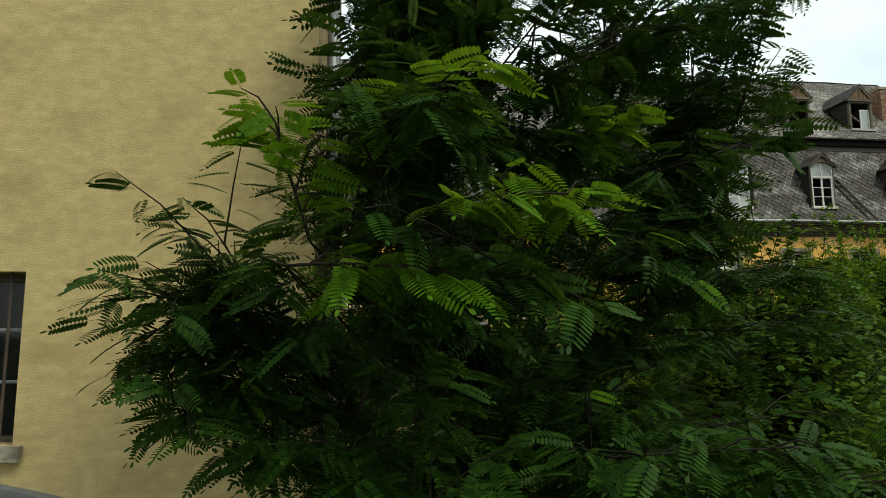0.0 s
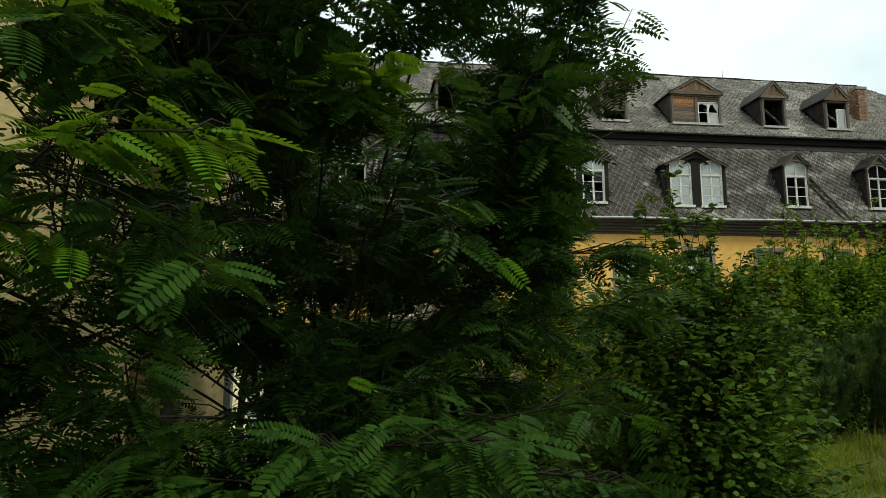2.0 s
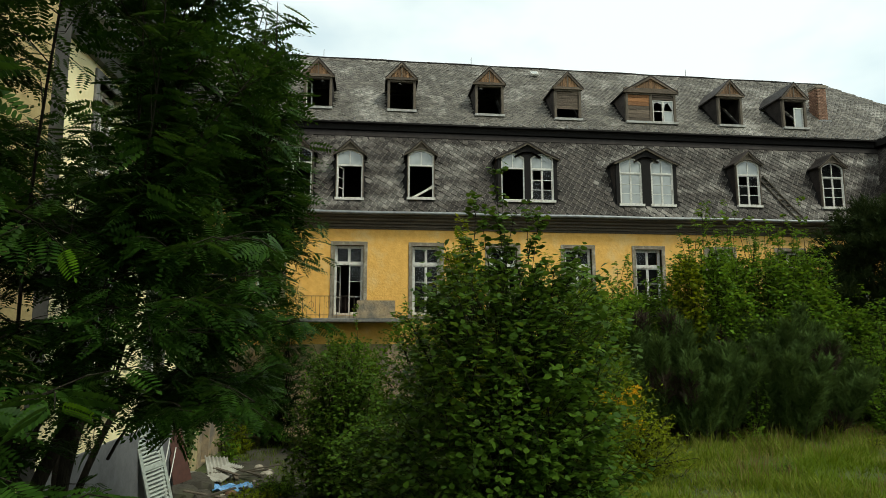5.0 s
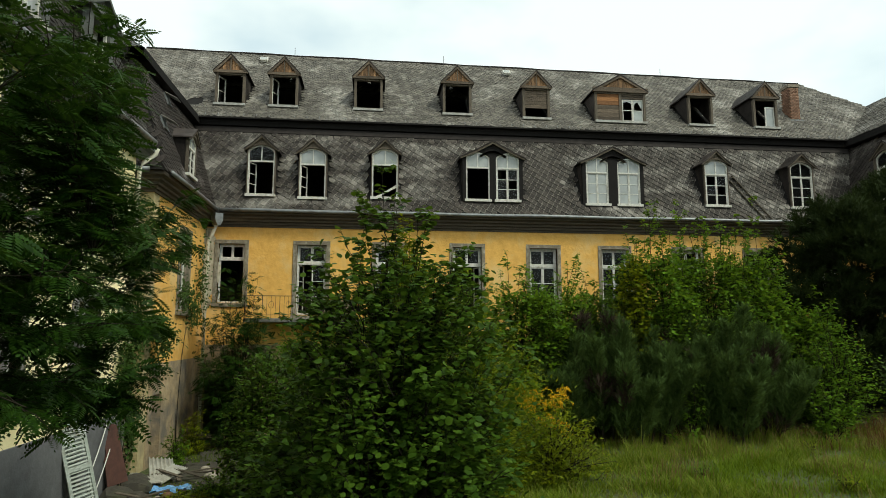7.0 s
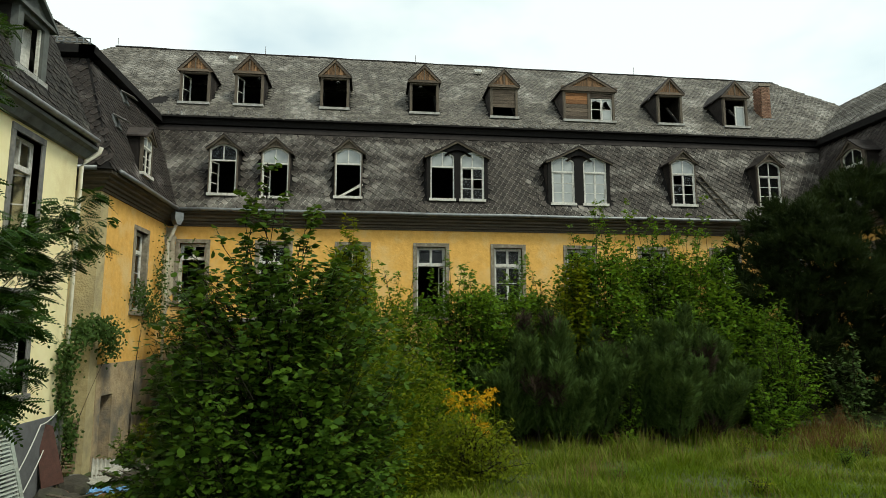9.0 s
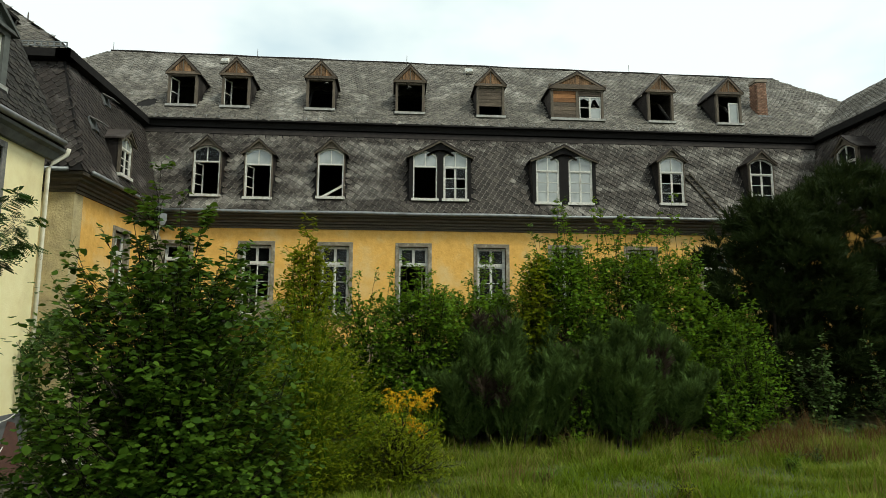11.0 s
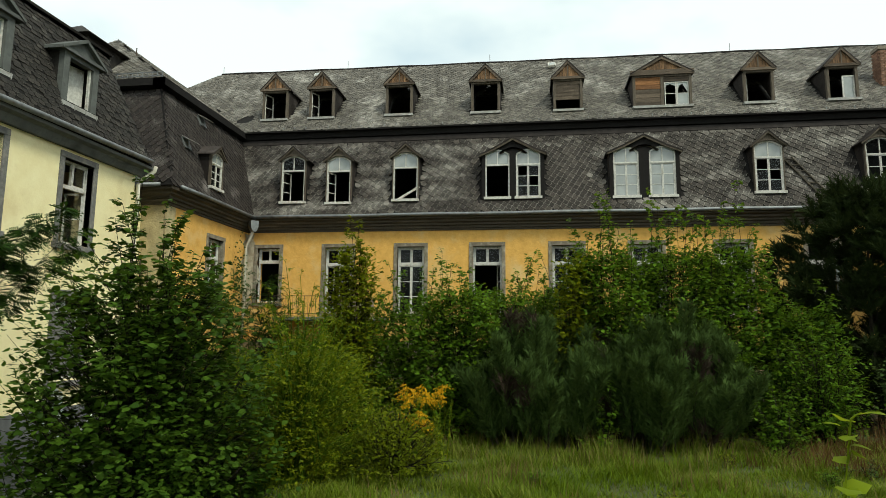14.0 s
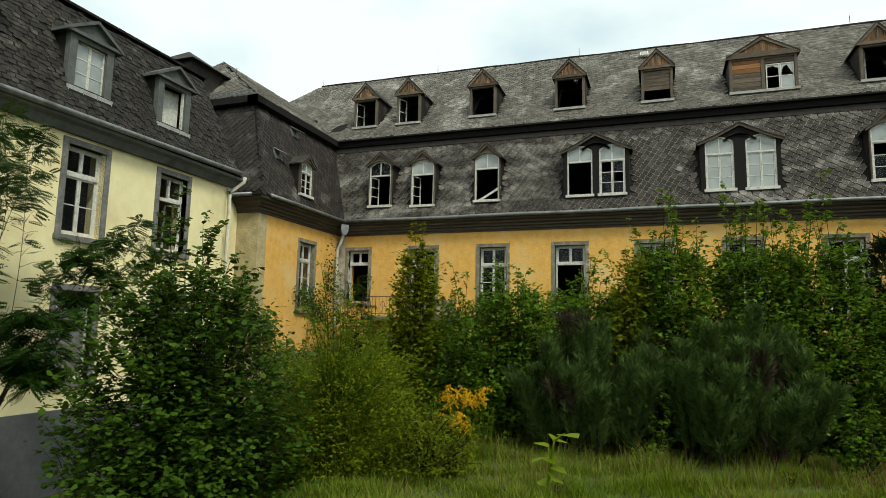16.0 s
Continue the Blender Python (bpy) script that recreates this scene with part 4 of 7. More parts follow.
sroof = lay([SM @ Vector(p) for p in ((0, 0, -0.05), (5.43, 0, -0.05), (4.03, 0, VS), (0, 0, VS))], UNDER, link_wing, "hip_roof")
slates(sroof, SM, 5.43, VS, [], SLATE_DARK, (0.27, 0.145), form=1, rim=DARK_RIM, edge=lambda u, v: u < 5.4 - 1.4 * v / VS)
for y, z in ((19.75, 10.0), (21.6, 11.45)):
    hm = LM @ pose(y - 18.0, -0.03, zc(z))
    bm = bmesh.new()
    box(bm, -0.22, 0.22, -0.05, 0.03, 0, 0.42)
    h1 = part("roof_hatch", bm, ZINC, link_wing, "open zinc roof hatch", m=hm)
    bm = bmesh.new()
    box(bm, -0.23, 0.23, -0.02, 0.0, -0.44, 0.0, Matrix.Translation((0, -0.06, 0.42)) @ Matrix.Rotation(radians(-42), 4, "X"))
    part("flap", bm, SILL, h1)
# upper roof of the link, with its hip and gutter fence
E0, R0 = (-2.78, 12.37), (-6.85, 15.4)
for k, (x, s) in enumerate(((E0[0], -1),)):
    lr = lay([(x, 19.1, 12.37), (x, 27.0, 12.37), (R0[0], 29.0, 15.4), (R0[0], 22.0, 15.4)], UNDER, link_wing, "upper_roof")
    LU = slope((x, 19.1, 12.39), (0, 1, 0), (R0[0] - x, 0, 3.03))
    LUL = math.hypot(R0[0] - x, 3.03)
    slates(lr, LU, 9.5, LUL, [], SLATE_UP, (0.23, 0.125), tilt=7, form=1, lift=0.03, rim=UP_RIM, edge=lambda u, v: u > 2.9 * v / LUL)
hr = lay([(-10.9, 19.1, 12.37), (E0[0], 19.1, 12.37), (R0[0], 22.0, 15.4)], UNDER, link_wing, "hip_roof")
HU = slope((-10.9, 19.1, 12.39), (1, 0, 0), (0, 2.9, 3.03))
HUL = math.hypot(2.9, 3.03)
slates(hr, HU, 8.12, HUL, [], SLATE_UP, (0.23, 0.125), tilt=7, form=1, lift=0.03, rim=UP_RIM, edge=lambda u, v: 4.05 * v / HUL + 0.1 < u < 8.12 - 4.05 * v / HUL - 0.1)
lay([(-10.9, 29.0, 12.37), (-10.9, 19.1, 12.37), (R0[0], 22.0, 15.4), (R0[0], 29.0, 15.4)], SLATE_UP, link_wing, "rear_roof")
# black boards that carry the eaves shadow round the link
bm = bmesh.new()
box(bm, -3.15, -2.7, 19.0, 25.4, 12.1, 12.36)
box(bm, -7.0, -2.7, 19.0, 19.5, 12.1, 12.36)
part("upper_fascia", bm, UNDER, link_wing, "eaves board coloured black to stand for shadow")
bm = bmesh.new()
for k in range(22):
    box(bm, -6.9 + 0.19 * k, -6.87 + 0.19 * k, 19.12, 19.15, 12.4, 12.62)
for z in (12.47, 12.6):
    box(bm, -6.9, -2.9, 19.12, 19.15, z, z + 0.025)
part("snow_guard", bm, ZINC, link_wing)
bm = bmesh.new()
tube(bm, [(-5.0, 20.6, 13.6), (-5.0, 20.6, 14.3)], 0.02, 6)
part("vent_pipe", bm, IRON, link_wing)
# added lining and floors that close off light inside the link
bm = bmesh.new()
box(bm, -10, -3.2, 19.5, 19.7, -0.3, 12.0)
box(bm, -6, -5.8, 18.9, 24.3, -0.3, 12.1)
part("room_shade_wall", bm, INNER, link_wing)
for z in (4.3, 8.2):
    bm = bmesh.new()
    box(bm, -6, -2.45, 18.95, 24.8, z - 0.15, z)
    part("room_shade_floor", bm, INNER, link_wing)
# peeled, whitish plaster in the inner corner
rp = np.random.default_rng(8)
for nm, mm, side in (("main", M @ pose(-1.95, 0, 0), 1), ("link", ML @ pose(24.3, 0, 0), -1)):
    bm = bmesh.new()
    zs = np.linspace(4.3, 7.7, 18)
    rim = [(side * (0.12 + 0.34 * math.sin(math.pi * (z - 4.1) / 3.8) + 0.09 * rp.normal()), z) for z in zs]
    prism(bm, ([(0.0, 4.3)] + rim + [(0.0, 7.7)])[::side], -0.006, 0.0)
    part("bare_patch", bm, PEELED, main_wing if side > 0 else link_wing, "whitish bare plaster where paint has peeled", m=mm)
# rainwater hopper and pipe in the inner corner
bm = bmesh.new()
prism(bm, [(-0.16, 0.45), (0.16, 0.45), (0.16, 0.2), (0.07, 0.0), (-0.07, 0.0), (-0.16, 0.2)], -0.15, 0.15)
hopper = part("rain_hopper", bm, ZINC, None, m=pose(-1.48, 23.75, 7.72, 0, 0, 45))
tagged(hopper, "grey zinc rainwater hopper with a downpipe", "downpipe")
bm = bmesh.new()
tube(bm, [(0, 0, 0.05), (-0.1, 0.14, -0.4), (-0.18, 0.22, -0.6), (-0.18, 0.22, -7.5)], 0.06, 8)
part("downpipe", bm, PIPE, hopper, smooth=True)

# ---- pale side wing ----
side_wing = thing("side_wing", "pale yellow side wing with brown slate mansard", "building")
MP = pose(-1.75, 0, 0, 0, 0, 90)
PW = [(8.45, 5.85, 7.97, "shut", "shut"), (11.35, 5.85, 7.97, "shut", "shut"), (14.2, 5.85, 7.97, "void", "open")]
PLW = [(8.45, 2.5, 4.55), (11.4, 2.5, 4.55), (14.3, 2.5, 4.55)]
bm = bmesh.new()
sheet(bm, (7.85, 16.45), (1.85, 8.25), [(y - 0.52, y + 0.52, a, b) for y, a, b, *_ in PW] + [(y - 0.5, y + 0.5, a, b) for y, a, b in PLW], 0.5, MP)
sheet(bm, (1.75, 7.75), (-0.4, 8.25), [], 0.4, pose(0, 16.45, 0, 0, 0, 180))
part("wall", bm, PALE, side_wing, "pale yellow painted plaster wall")
bm = bmesh.new()
sheet(bm, (7.85, 16.48), (-0.4, 1.85), [], 0.55, pose(-1.7, 0, 0, 0, 0, 90))
part("plinth", bm, PLINTH, side_wing, "grey painted plinth")
for y, a, b, l, r in PW:
    sash_window(side_wing, MP @ pose(y, 0, a), 1.04, b - a, GREYSTONE, l, r, 1, 0.66, lost=((2, 0),))
for y, a, b in PLW:
    sash_window(side_wing, MP @ pose(y, 0, a), 1.0, b - a, GREYSTONE, transom=0.8, board=True, lost=(0, 1))
o = [(0.0, 8.2), (-0.12, 8.2), (-0.22, 8.38), (-0.34, 8.44), (-0.34, 8.52), (0.0, 8.56)]
bm = bmesh.new()
profile(bm, o[::-1], 7.6, 16.75, MP)
part("cornice", bm, DORMGREY, side_wing, "grey moulded eaves cornice")
bm = bmesh.new()
tube(bm, [(-1.36, 7.6 + 0.5 * k, 8.54 + 0.006 * k) for k in range(19)], 0.075, 8)
part("gutter", bm, ZINC, side_wing, smooth=True)
bm = bmesh.new()
tube(bm, [(-1.36, 16.82, 8.56), (-1.42, 16.86, 8.42), (-1.62, 16.6, 8.12), (-1.68, 16.52, 7.95), (-1.68, 16.52, 0.2)], 0.055, 8)
part("downpipe", bm, PIPE, side_wing, "cream painted downpipe", smooth=True)
PM = slope((-1.42, 7.0, 8.56), (0, 1, 0), (-1.15, 0, 3.2))
PL = math.hypot(1.15, 3.2)
pz = lambda z: (z - 8.56) * PL / 3.2
PD = [(8.3, "pane"), (11.2, "pane"), (13.95, "open")]
cuts = [(y - 0.45 - 7.0, y + 0.45 - 7.0, pz(9.38), pz(10.5)) for y, _ in PD]
bm = bmesh.new()
sheet(bm, (0, 8.8), (0, PL), cuts, 0.08)
proof = part("mansard_roof", bm, UNDER, side_wing, m=PM)
lay([PM @ Vector((8.8, 0, 0)), PM @ Vector((9.75, 0, 0)), PM @ Vector((8.8, 0, PL))], UNDER, side_wing, "hip_roof")
slates(proof, Matrix.Identity(4), 9.75, PL, [(a - 0.12, b + 0.12, c - 0.25, d + 0.02) for a, b, c, d in cuts], SLATE_OLD, (0.19, 0.12), near=(5.2, 9.0, 0.0, 1.6), loose=2.0, rim=OLD_RIM, lift=0.016,
       edge=lambda u, v: u < 9.7 - 0.95 * v / PL)
lay([(-1.42, 16.75, 8.56), (-8.5, 16.75, 8.56), (-8.5, 15.8, 11.76), (-2.57, 15.8, 11.76)], SLATE_OLD, side_wing, "hip_roof")
bm = bmesh.new()
box(bm, -2.95, -2.5, 7.0, 15.95, 11.3, 11.72)
part("upper_fascia", bm, DORMGREY, side_wing, "grey upper eaves board")
lay([(-2.42, 7.0, 11.73), (-2.42, 16.0, 11.73), (-5.6, 13.5, 12.9), (-5.6, 7.0, 12.9)], SLATE_OLD, side_wing, "upper_roof")
lay([(-2.42, 16.0, 11.73), (-8.8, 16.0, 11.73), (-5.6, 13.5, 12.9)], SLATE_OLD, side_wing, "upper_roof")
for y, kind in PD:
    dm = pose(-1.72, y, 9.36, 0, 0, 90)
    bm = bmesh.new()
    sheet(bm, (-0.62, 0.62), (-0.28, 1.3), [(-0.42, 0.42, -0.04, 1.14)], 0.15, pose(0, -0.01, 0))
    d = part("dormer", bm, DORMGREY, side_wing, m=dm)
    bm = bmesh.new()
    box(bm, -0.64, 0.64, -0.06, -0.012, -0.28, -0.03)
    for k in range(4):
        box(bm, -0.6 + 0.4 * k - 0.008, -0.6 + 0.4 * k + 0.008, -0.075, -0.058, -0.28, -0.03)
    part("apron", bm, SILL, d, "pale grey zinc apron")
    bm = bmesh.new()
    prism(bm, [(-0.66, 1.3), (0.66, 1.3), (0, 1.72)], 0.0, 0.6)
    part("pediment", bm, DORMGREY, d, "grey boarded pediment")
    bm = bmesh.new()
    for s in (-1, 1):
        prism(bm, [(0, 1.8), (s * 0.8, 1.32), (s * 0.8, 1.24), (0, 1.71)], -0.12, 0.75)
    box(bm, -0.78, 0.78, -0.1, 0.0, 1.25, 1.33)
    part("dormer_roof", bm, DORMGREY, d)
    for s in (-1, 1):
        bm = bmesh.new()
        profile(bm, [(0.1, -0.1), (0.1, 1.25), (0.6, 1.25), (0.16, 0.0)], s * 0.57, s * 0.61)
        part("cheek", bm, SLATE_OLD, d)
    bm = bmesh.new()
    ra = casement(bm, -0.42, 0.0, 0.0, 1.14, 0.08, 2, 0.04)
    rb = casement(bm, 0.0, 0.42, 0.0, 1.14, 0.08, 2, 0.04) if kind == "pane" else []
    if kind == "open":
        bm.free()
        bm = bmesh.new()
        box(bm, 0.36, 0.42, 0.06, 0.12, 0, 1.14)
        box(bm, -0.3, 0.36, 0.35, 0.37, 0, 1.14, Matrix.Rotation(radians(-12), 4, "Z"))
    part("casement", bm, WHITE, d)
    if kind == "pane":
        for r in ra + rb:
            pane(d, r, 0.08, DUSTY_SKY)
# added back wall and floors that darken the rooms of this wing
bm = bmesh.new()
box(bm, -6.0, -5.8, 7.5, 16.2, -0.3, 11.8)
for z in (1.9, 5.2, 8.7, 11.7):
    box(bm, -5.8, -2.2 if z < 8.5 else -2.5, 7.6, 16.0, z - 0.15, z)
part("room_shade_wall", bm, INNER, side_wing)
# small body between the two wings, and the turret behind them
bm = bmesh.new()
sheet(bm, (16.4, 18.5), (-0.4, 8.4), [], 0.4, pose(-2.85, 0, 0, 0, 0, 90))
part("return_wall", bm, PALE, side_wing)
bm = bmesh.new()
box(bm, -7.0, -2.7, 16.5, 18.5, 8.4, 8.6)
part("flat_roof", bm, ZINC, side_wing)
turret = thing("roof_turret", "low slate roofed turret behind the wings", "turret")
bm = bmesh.new()
box(bm, -7.3, -5.3, 18.4, 20.2, 12.0, 13.75)
part("body", bm, SLATE_OLD, turret)
bm = bmesh.new()
b = [bm.verts.new(p) for p in ((-7.55, 18.15, 13.75), (-5.05, 18.15, 13.75), (-5.05, 20.45, 13.75), (-7.55, 20.45, 13.75))]
t = bm.verts.new((-6.3, 19.3, 14.62))
bm.faces.new(b[::-1])
for k in range(4):
    bm.faces.new((b[k], b[(k + 1) % 4], t))
part("cap_roof", bm, SLATE_OLD, turret)

# ---- near block ----
near_block = thing("near_block", "rough cream plastered block with a barred window", "building")
bm = bmesh.new()
sheet(bm, (-7, -0.97), (2.95, 9.6), [(-4.1, -2.97, 3.16, 4.35)], 0.45, pose(0, 5.0, 0))
part("wall", bm, CREAM, near_block, "rough cream roughcast wall")
bm = bmesh.new()
sheet(bm, (5.45, 7.85), (2.95, 9.6), [], 0.45, pose(-0.97, 0, 0, 0, 0, 90))
sheet(bm, (5.45, 7.85), (-0.4, 2.95), [], 0.45, pose(-0.97, 0, 0, 0, 0, 90))
part("flank_wall", bm, CREAM, near_block, "rough cream roughcast wall")
bm = bmesh.new()
sheet(bm, (-7, -0.97), (-0.4, 2.95), [], 0.45, pose(0, 5.0, 0))
part("base_wall", bm, CREAM, near_block)
bm = bmesh.new()
prism(bm, [(-7, -0.4), (-2.2, -0.4), (-2.25, 2.55), (-2.5, 2.78), (-2.8, 2.86), (-3.1, 2.93), (-3.6, 2.9), (-7, 2.95)], 4.9, 5.0)
part("plinth", bm, PLINTH, near_block, "broken grey plinth edge")
bm = bmesh.new()
box(bm, -7.2, -0.6, 4.7, 8.2, 9.6, 9.9)
part("roof", bm, SLATE_OLD, near_block)
# added lining that keeps the block dark behind its window
bm = bmesh.new()
box(bm, -7, -0.97, 7.85, 8.2, -0.4, 9.6)
box(bm, -5, -4.8, 5.45, 7.8, -0.4, 9.6)
part("room_shade_wall", bm, INNER, near_block)
bm = bmesh.new()
box(bm, -4.12, -2.96, 0.16, 0.24, 3.14, 3.2)
box(bm, -3.05, -2.97, 0.16, 0.24, 3.2, 4.35)
box(bm, -4.1, -2.97, 0.16, 0.24, 4.29, 4.35)
nwin = part("window", bm, DARKWOOD, near_block, "dark barred window", m=pose(0, 5.0, 0))
for z in (3.58, 3.94):
    bm = bmesh.new()
    tube(bm, [(-4.1, 0.1, z), (-2.97, 0.1, z)], 0.014, 6)
    part("bar", bm, ZINC, nwin)
for x in (-3.1, -3.35, -3.6, -3.85):
    bm = bmesh.new()
    tube(bm, [(x, 0.08, 3.16), (x, 0.08, 4.35)], 0.011, 6)
    part("bar", bm, IRON, nwin)
pane(nwin, (-4.1, -3.05, 3.2, 4.29), 0.18, GLASS)
bm = bmesh.new()
box(bm, -4.2, -2.9, -0.06, 0.15, 3.06, 3.16)
part("sill", bm, STONE, nwin)
bm = bmesh.new()
tube(bm, [(-0.9, 5.62, 9.5), (-0.9, 5.62, 0.3)], 0.05, 8)
part("downpipe", bm, ZINC, near_block, "grey downpipe", smooth=True)
bm = bmesh.new()
tube(bm, [(-0.93, 6.0, 9.5), (-0.93, 6.0, 0.3)], 0.035, 8)
part("downpipe", bm, PIPE, near_block, smooth=True)

# ---- right wing ----
right_wing = thing("far_wing", "slate roofed wing closing the far side of the court", "building")
MR = pose(24.6, 0, 0, 0, 0, -90)
bm = bmesh.new()
sheet(bm, (-24.3, -12), (-0.4, 7.76), [(-21.6, -20.5, 4.5, 7.1), (-18.5, -17.4, 4.5, 7.1)], 0.5, MR)
part("wall", bm, OCHRE, right_wing)
for y in (21.05, 17.95):
    sash_window(right_wing, MR @ pose(-y, 0, 4.5), 1.1, 2.6, STONE, "shut", "shut", 2)
cornice(right_wing, MR, -24.3, -12)
RM = slope((24.22, 25.7, 8.36), (0, -1, 0), (1.4, 0, 3.7))
RD = [(22.1, "shut"), (18.4, "shut"), (14.6, "shut")]
cuts = [(25.7 - y - 0.5, 25.7 - y + 0.5, zc(9.05), zc(10.7)) for y, _ in RD]
bm = bmesh.new()
sheet(bm, (0, 13.7), (-0.05, VL), cuts, 0.08)
rroof = part("mansard_roof", bm, UNDER, right_wing, m=RM)
slates(rroof, Matrix.Identity(4), 13.7, VL, [(a - 0.1, b + 0.1, c - 0.15, d) for a, b, c, d in cuts], SLATE_DARK, (0.27, 0.145), form=1, tilt=TILT, rim=DARK_RIM)
for y, st in RD:
    arched_dormer(right_wing, pose(24.42, y, 9.03, 0, 0, -90), [(0, 1.0, st, GLASS, GLASS)])
# the eaves shadow on this wing, again as a black board
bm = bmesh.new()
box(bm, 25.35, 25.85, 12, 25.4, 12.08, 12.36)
part("upper_fascia", bm, UNDER, right_wing, "eaves board coloured black to stand for shadow")
rr = lay([(25.4, 27.0, 12.37), (25.4, 12.0, 12.37), (29.5, 12.0, 15.4), (29.5, 29.0, 15.4)], UNDER, right_wing, "upper_roof")
slates(rr, slope((25.4, 28.0, 12.39), (0, -1, 0), (4.1, 0, 3.03)), 15.9, math.hypot(4.1, 3.03), [], SLATE_UP, (0.23, 0.125), tilt=7, form=1, lift=0.03, rim=UP_RIM)
lay([(33.6, 12.0, 12.37), (33.6, 29.0, 12.37), (29.5, 29.0, 15.4), (29.5, 12.0, 15.4)], SLATE_UP, right_wing, "rear_roof")
# added walls and floors that keep this wing's inside dark
bm = bmesh.new()
box(bm, 27.5, 27.7, 12, 26, -0.3, 12.2)
box(bm, 25.1, 27.5, 12, 24.2, 4.15, 4.3)
box(bm, 24.7, 27.5, 12, 24.2, 8.05, 8.2)
box(bm, 24.6, 33, 11.8, 12.0, -0.3, 12.4)
part("room_shade_wall", bm, INNER, right_wing)

# ---- plants ----
def unit(a):
    return a / np.maximum(np.linalg.norm(a, axis=-1, keepdims=True), 1e-9)


def turns_from(along, normal):
    """Rotations that lay a template's y along and its z near normal."""
    y = unit(along)
    x = unit(np.cross(y, normal))
    z = np.cross(x, y)
    return np.stack([x, y, z], -1)


# leaf shapes: y runs along the leaf, z is its upper side
BROAD_V = np.array([(0, 0, 0), (0, .5, .02), (0, 1, -.12), (-.36, .22, .07), (-.44, .58, .03), (.36, .22, .07), (.44, .58, .03)])
BROAD_F = np.array([(0, 1, 3), (1, 4, 3), (1, 2, 4), (0, 5, 1), (1, 5, 6), (1, 6, 2)])
OVAL_V = np.array([(0, 0, 0), (-.38, .4, .06), (0, 1, -.12), (.38, .4, .06), (0, .5, 0)])
OVAL_F = np.array([(0, 4, 1), (1, 4, 2), (2, 4, 3), (3, 4, 0)])
SLIM_V = np.array([(0, 0, 0), (0, .5, .0), (0, 1, -.15), (-.2, .4, .06), (.2, .4, .06)])
SLIM_F = np.array([(0, 1, 3), (1, 2, 3), (0, 4, 1), (1, 4, 2)])


def pinnate(pairs=10, width=0.19, droop=0.25, fine=True):
    """A feathered leaf: a thin stalk with pairs of oval leaflets and one at the end."""
    v, f = [(-.008, 0, 0), (.008, 0, 0), (.004, 1, -droop), (-.004, 1, -droop), (0, .5, -.25 * droop + .02)], [(0, 1, 4), (4, 2, 3)]
    for k in range(pairs + 1):
        t = 0.2 + 0.78 * k / pairs
        base = np.array((0, t, -droop * t * t))
        size = width * (0.75 + 0.5 * math.sin(math.pi * min(t, 0.9)))
        for s in ((-1, 1) if k < pairs else (0,)):
            d = np.array((s * 0.93, 0.36, -0.12)) if s else np.array((0, 1, -0.3))
            d = d / np.linalg.norm(d)
            side = np.array((-d[1], d[0], 0)) / math.hypot(d[0], d[1])
            o = len(v)
            for a, b in ((0, 0), (.3, .17), (.72, .18), (1, 0), (.72, -.18), (.3, -.17)) if fine else ((0, 0), (.5, .24), (1, 0), (.5, -.24)):
                lift = 0.03 if b else 0
                v.append(tuple(base + size * (d * a + side * b + np.array((0, 0, lift)))))
            f += [(o, o + 1, o + 5), (o + 1, o + 2, o + 5), (o + 2, o + 4, o + 5), (o + 2, o + 3, o + 4)] if fine else [(o, o + 1, o + 3), (o + 1, o + 2, o + 3)]
    return np.array(v), np.array(f)


PINN_V, PINN_F = pinnate()
FAR_V, FAR_F = pinnate(7, 0.22, 0.25, False)
# a short shoot set round with needles
_v, _f = [], []
_r = np.random.default_rng(3)
for _k in range(11):
    _a, _e = _r.uniform(0, 2 * math.pi), _r.uniform(0.45, 1.15)
    _d = np.array((math.cos(_a) * math.sin(_e), math.cos(_e), math.sin(_a) * math.sin(_e)))
    _s = unit(np.cross(_d, (0.3, 0.5, 0.8))) * 0.07
    _b = np.array((0, -0.6 + 1.2 * _k / 10, 0))
    _v += [tuple(_b - _s), tuple(_b + _s), tuple(_b + _d * _r.uniform(0.6, 0.9))]
    _f.append((3 * _k, 3 * _k + 1, 3 * _k + 2))
BRUSH_V, BRUSH_F = np.array(_v), np.array(_f)


def rods(lines, radii, sides=5):
    """Tapered rods along arrays of points: corners and faces of all of them."""
    V, F, o = [], [], 0
    ang = np.arange(sides) * 2 * math.pi / sides
    for P, r in zip(lines, radii):
        n = len(P)
        T = unit(np.gradient(P, axis=0))
        U = unit(np.cross(T, (0.31, 0.17, 0.93) if abs(T[0, 2]) < 0.9 else (1, 0.2, 0)))
        W = np.cross(T, U)
        rr = np.linspace(r[0], r[1], n)[:, None, None]
        V.append((P[:, None] + rr * (U[:, None] * np.cos(ang)[None, :, None] + W[:, None] * np.sin(ang)[None, :, None])).reshape(-1, 3))
        i, k = np.meshgrid(np.arange(n - 1), np.arange(sides), indexing="ij")
        a = (i * sides + k).ravel()
        b = (i * sides + (k + 1) % sides).ravel()
        F.append(np.stack([a, b, b + sides, a + sides], -1) + o)
        o += n * sides
    return np.concatenate(V), np.concatenate(F)


def bend(a, b, rise, n=9, wob=0.05, r=None):
    """A bough from a to b that first climbs, then leans out."""
    r = r or rng
    t = np.linspace(0, 1, n)[:, None]
    a, b = np.asarray(a, float), np.asarray(b, float)
    flat = a + (b - a) * np.concatenate([t ** (1 + rise), t ** (1 + rise), t ** (1 - 0.35 * rise)], 1)
    return flat + wob * np.linalg.norm(b - a) * np.sin(t * math.pi) * r.normal(0, 0.6, 3)


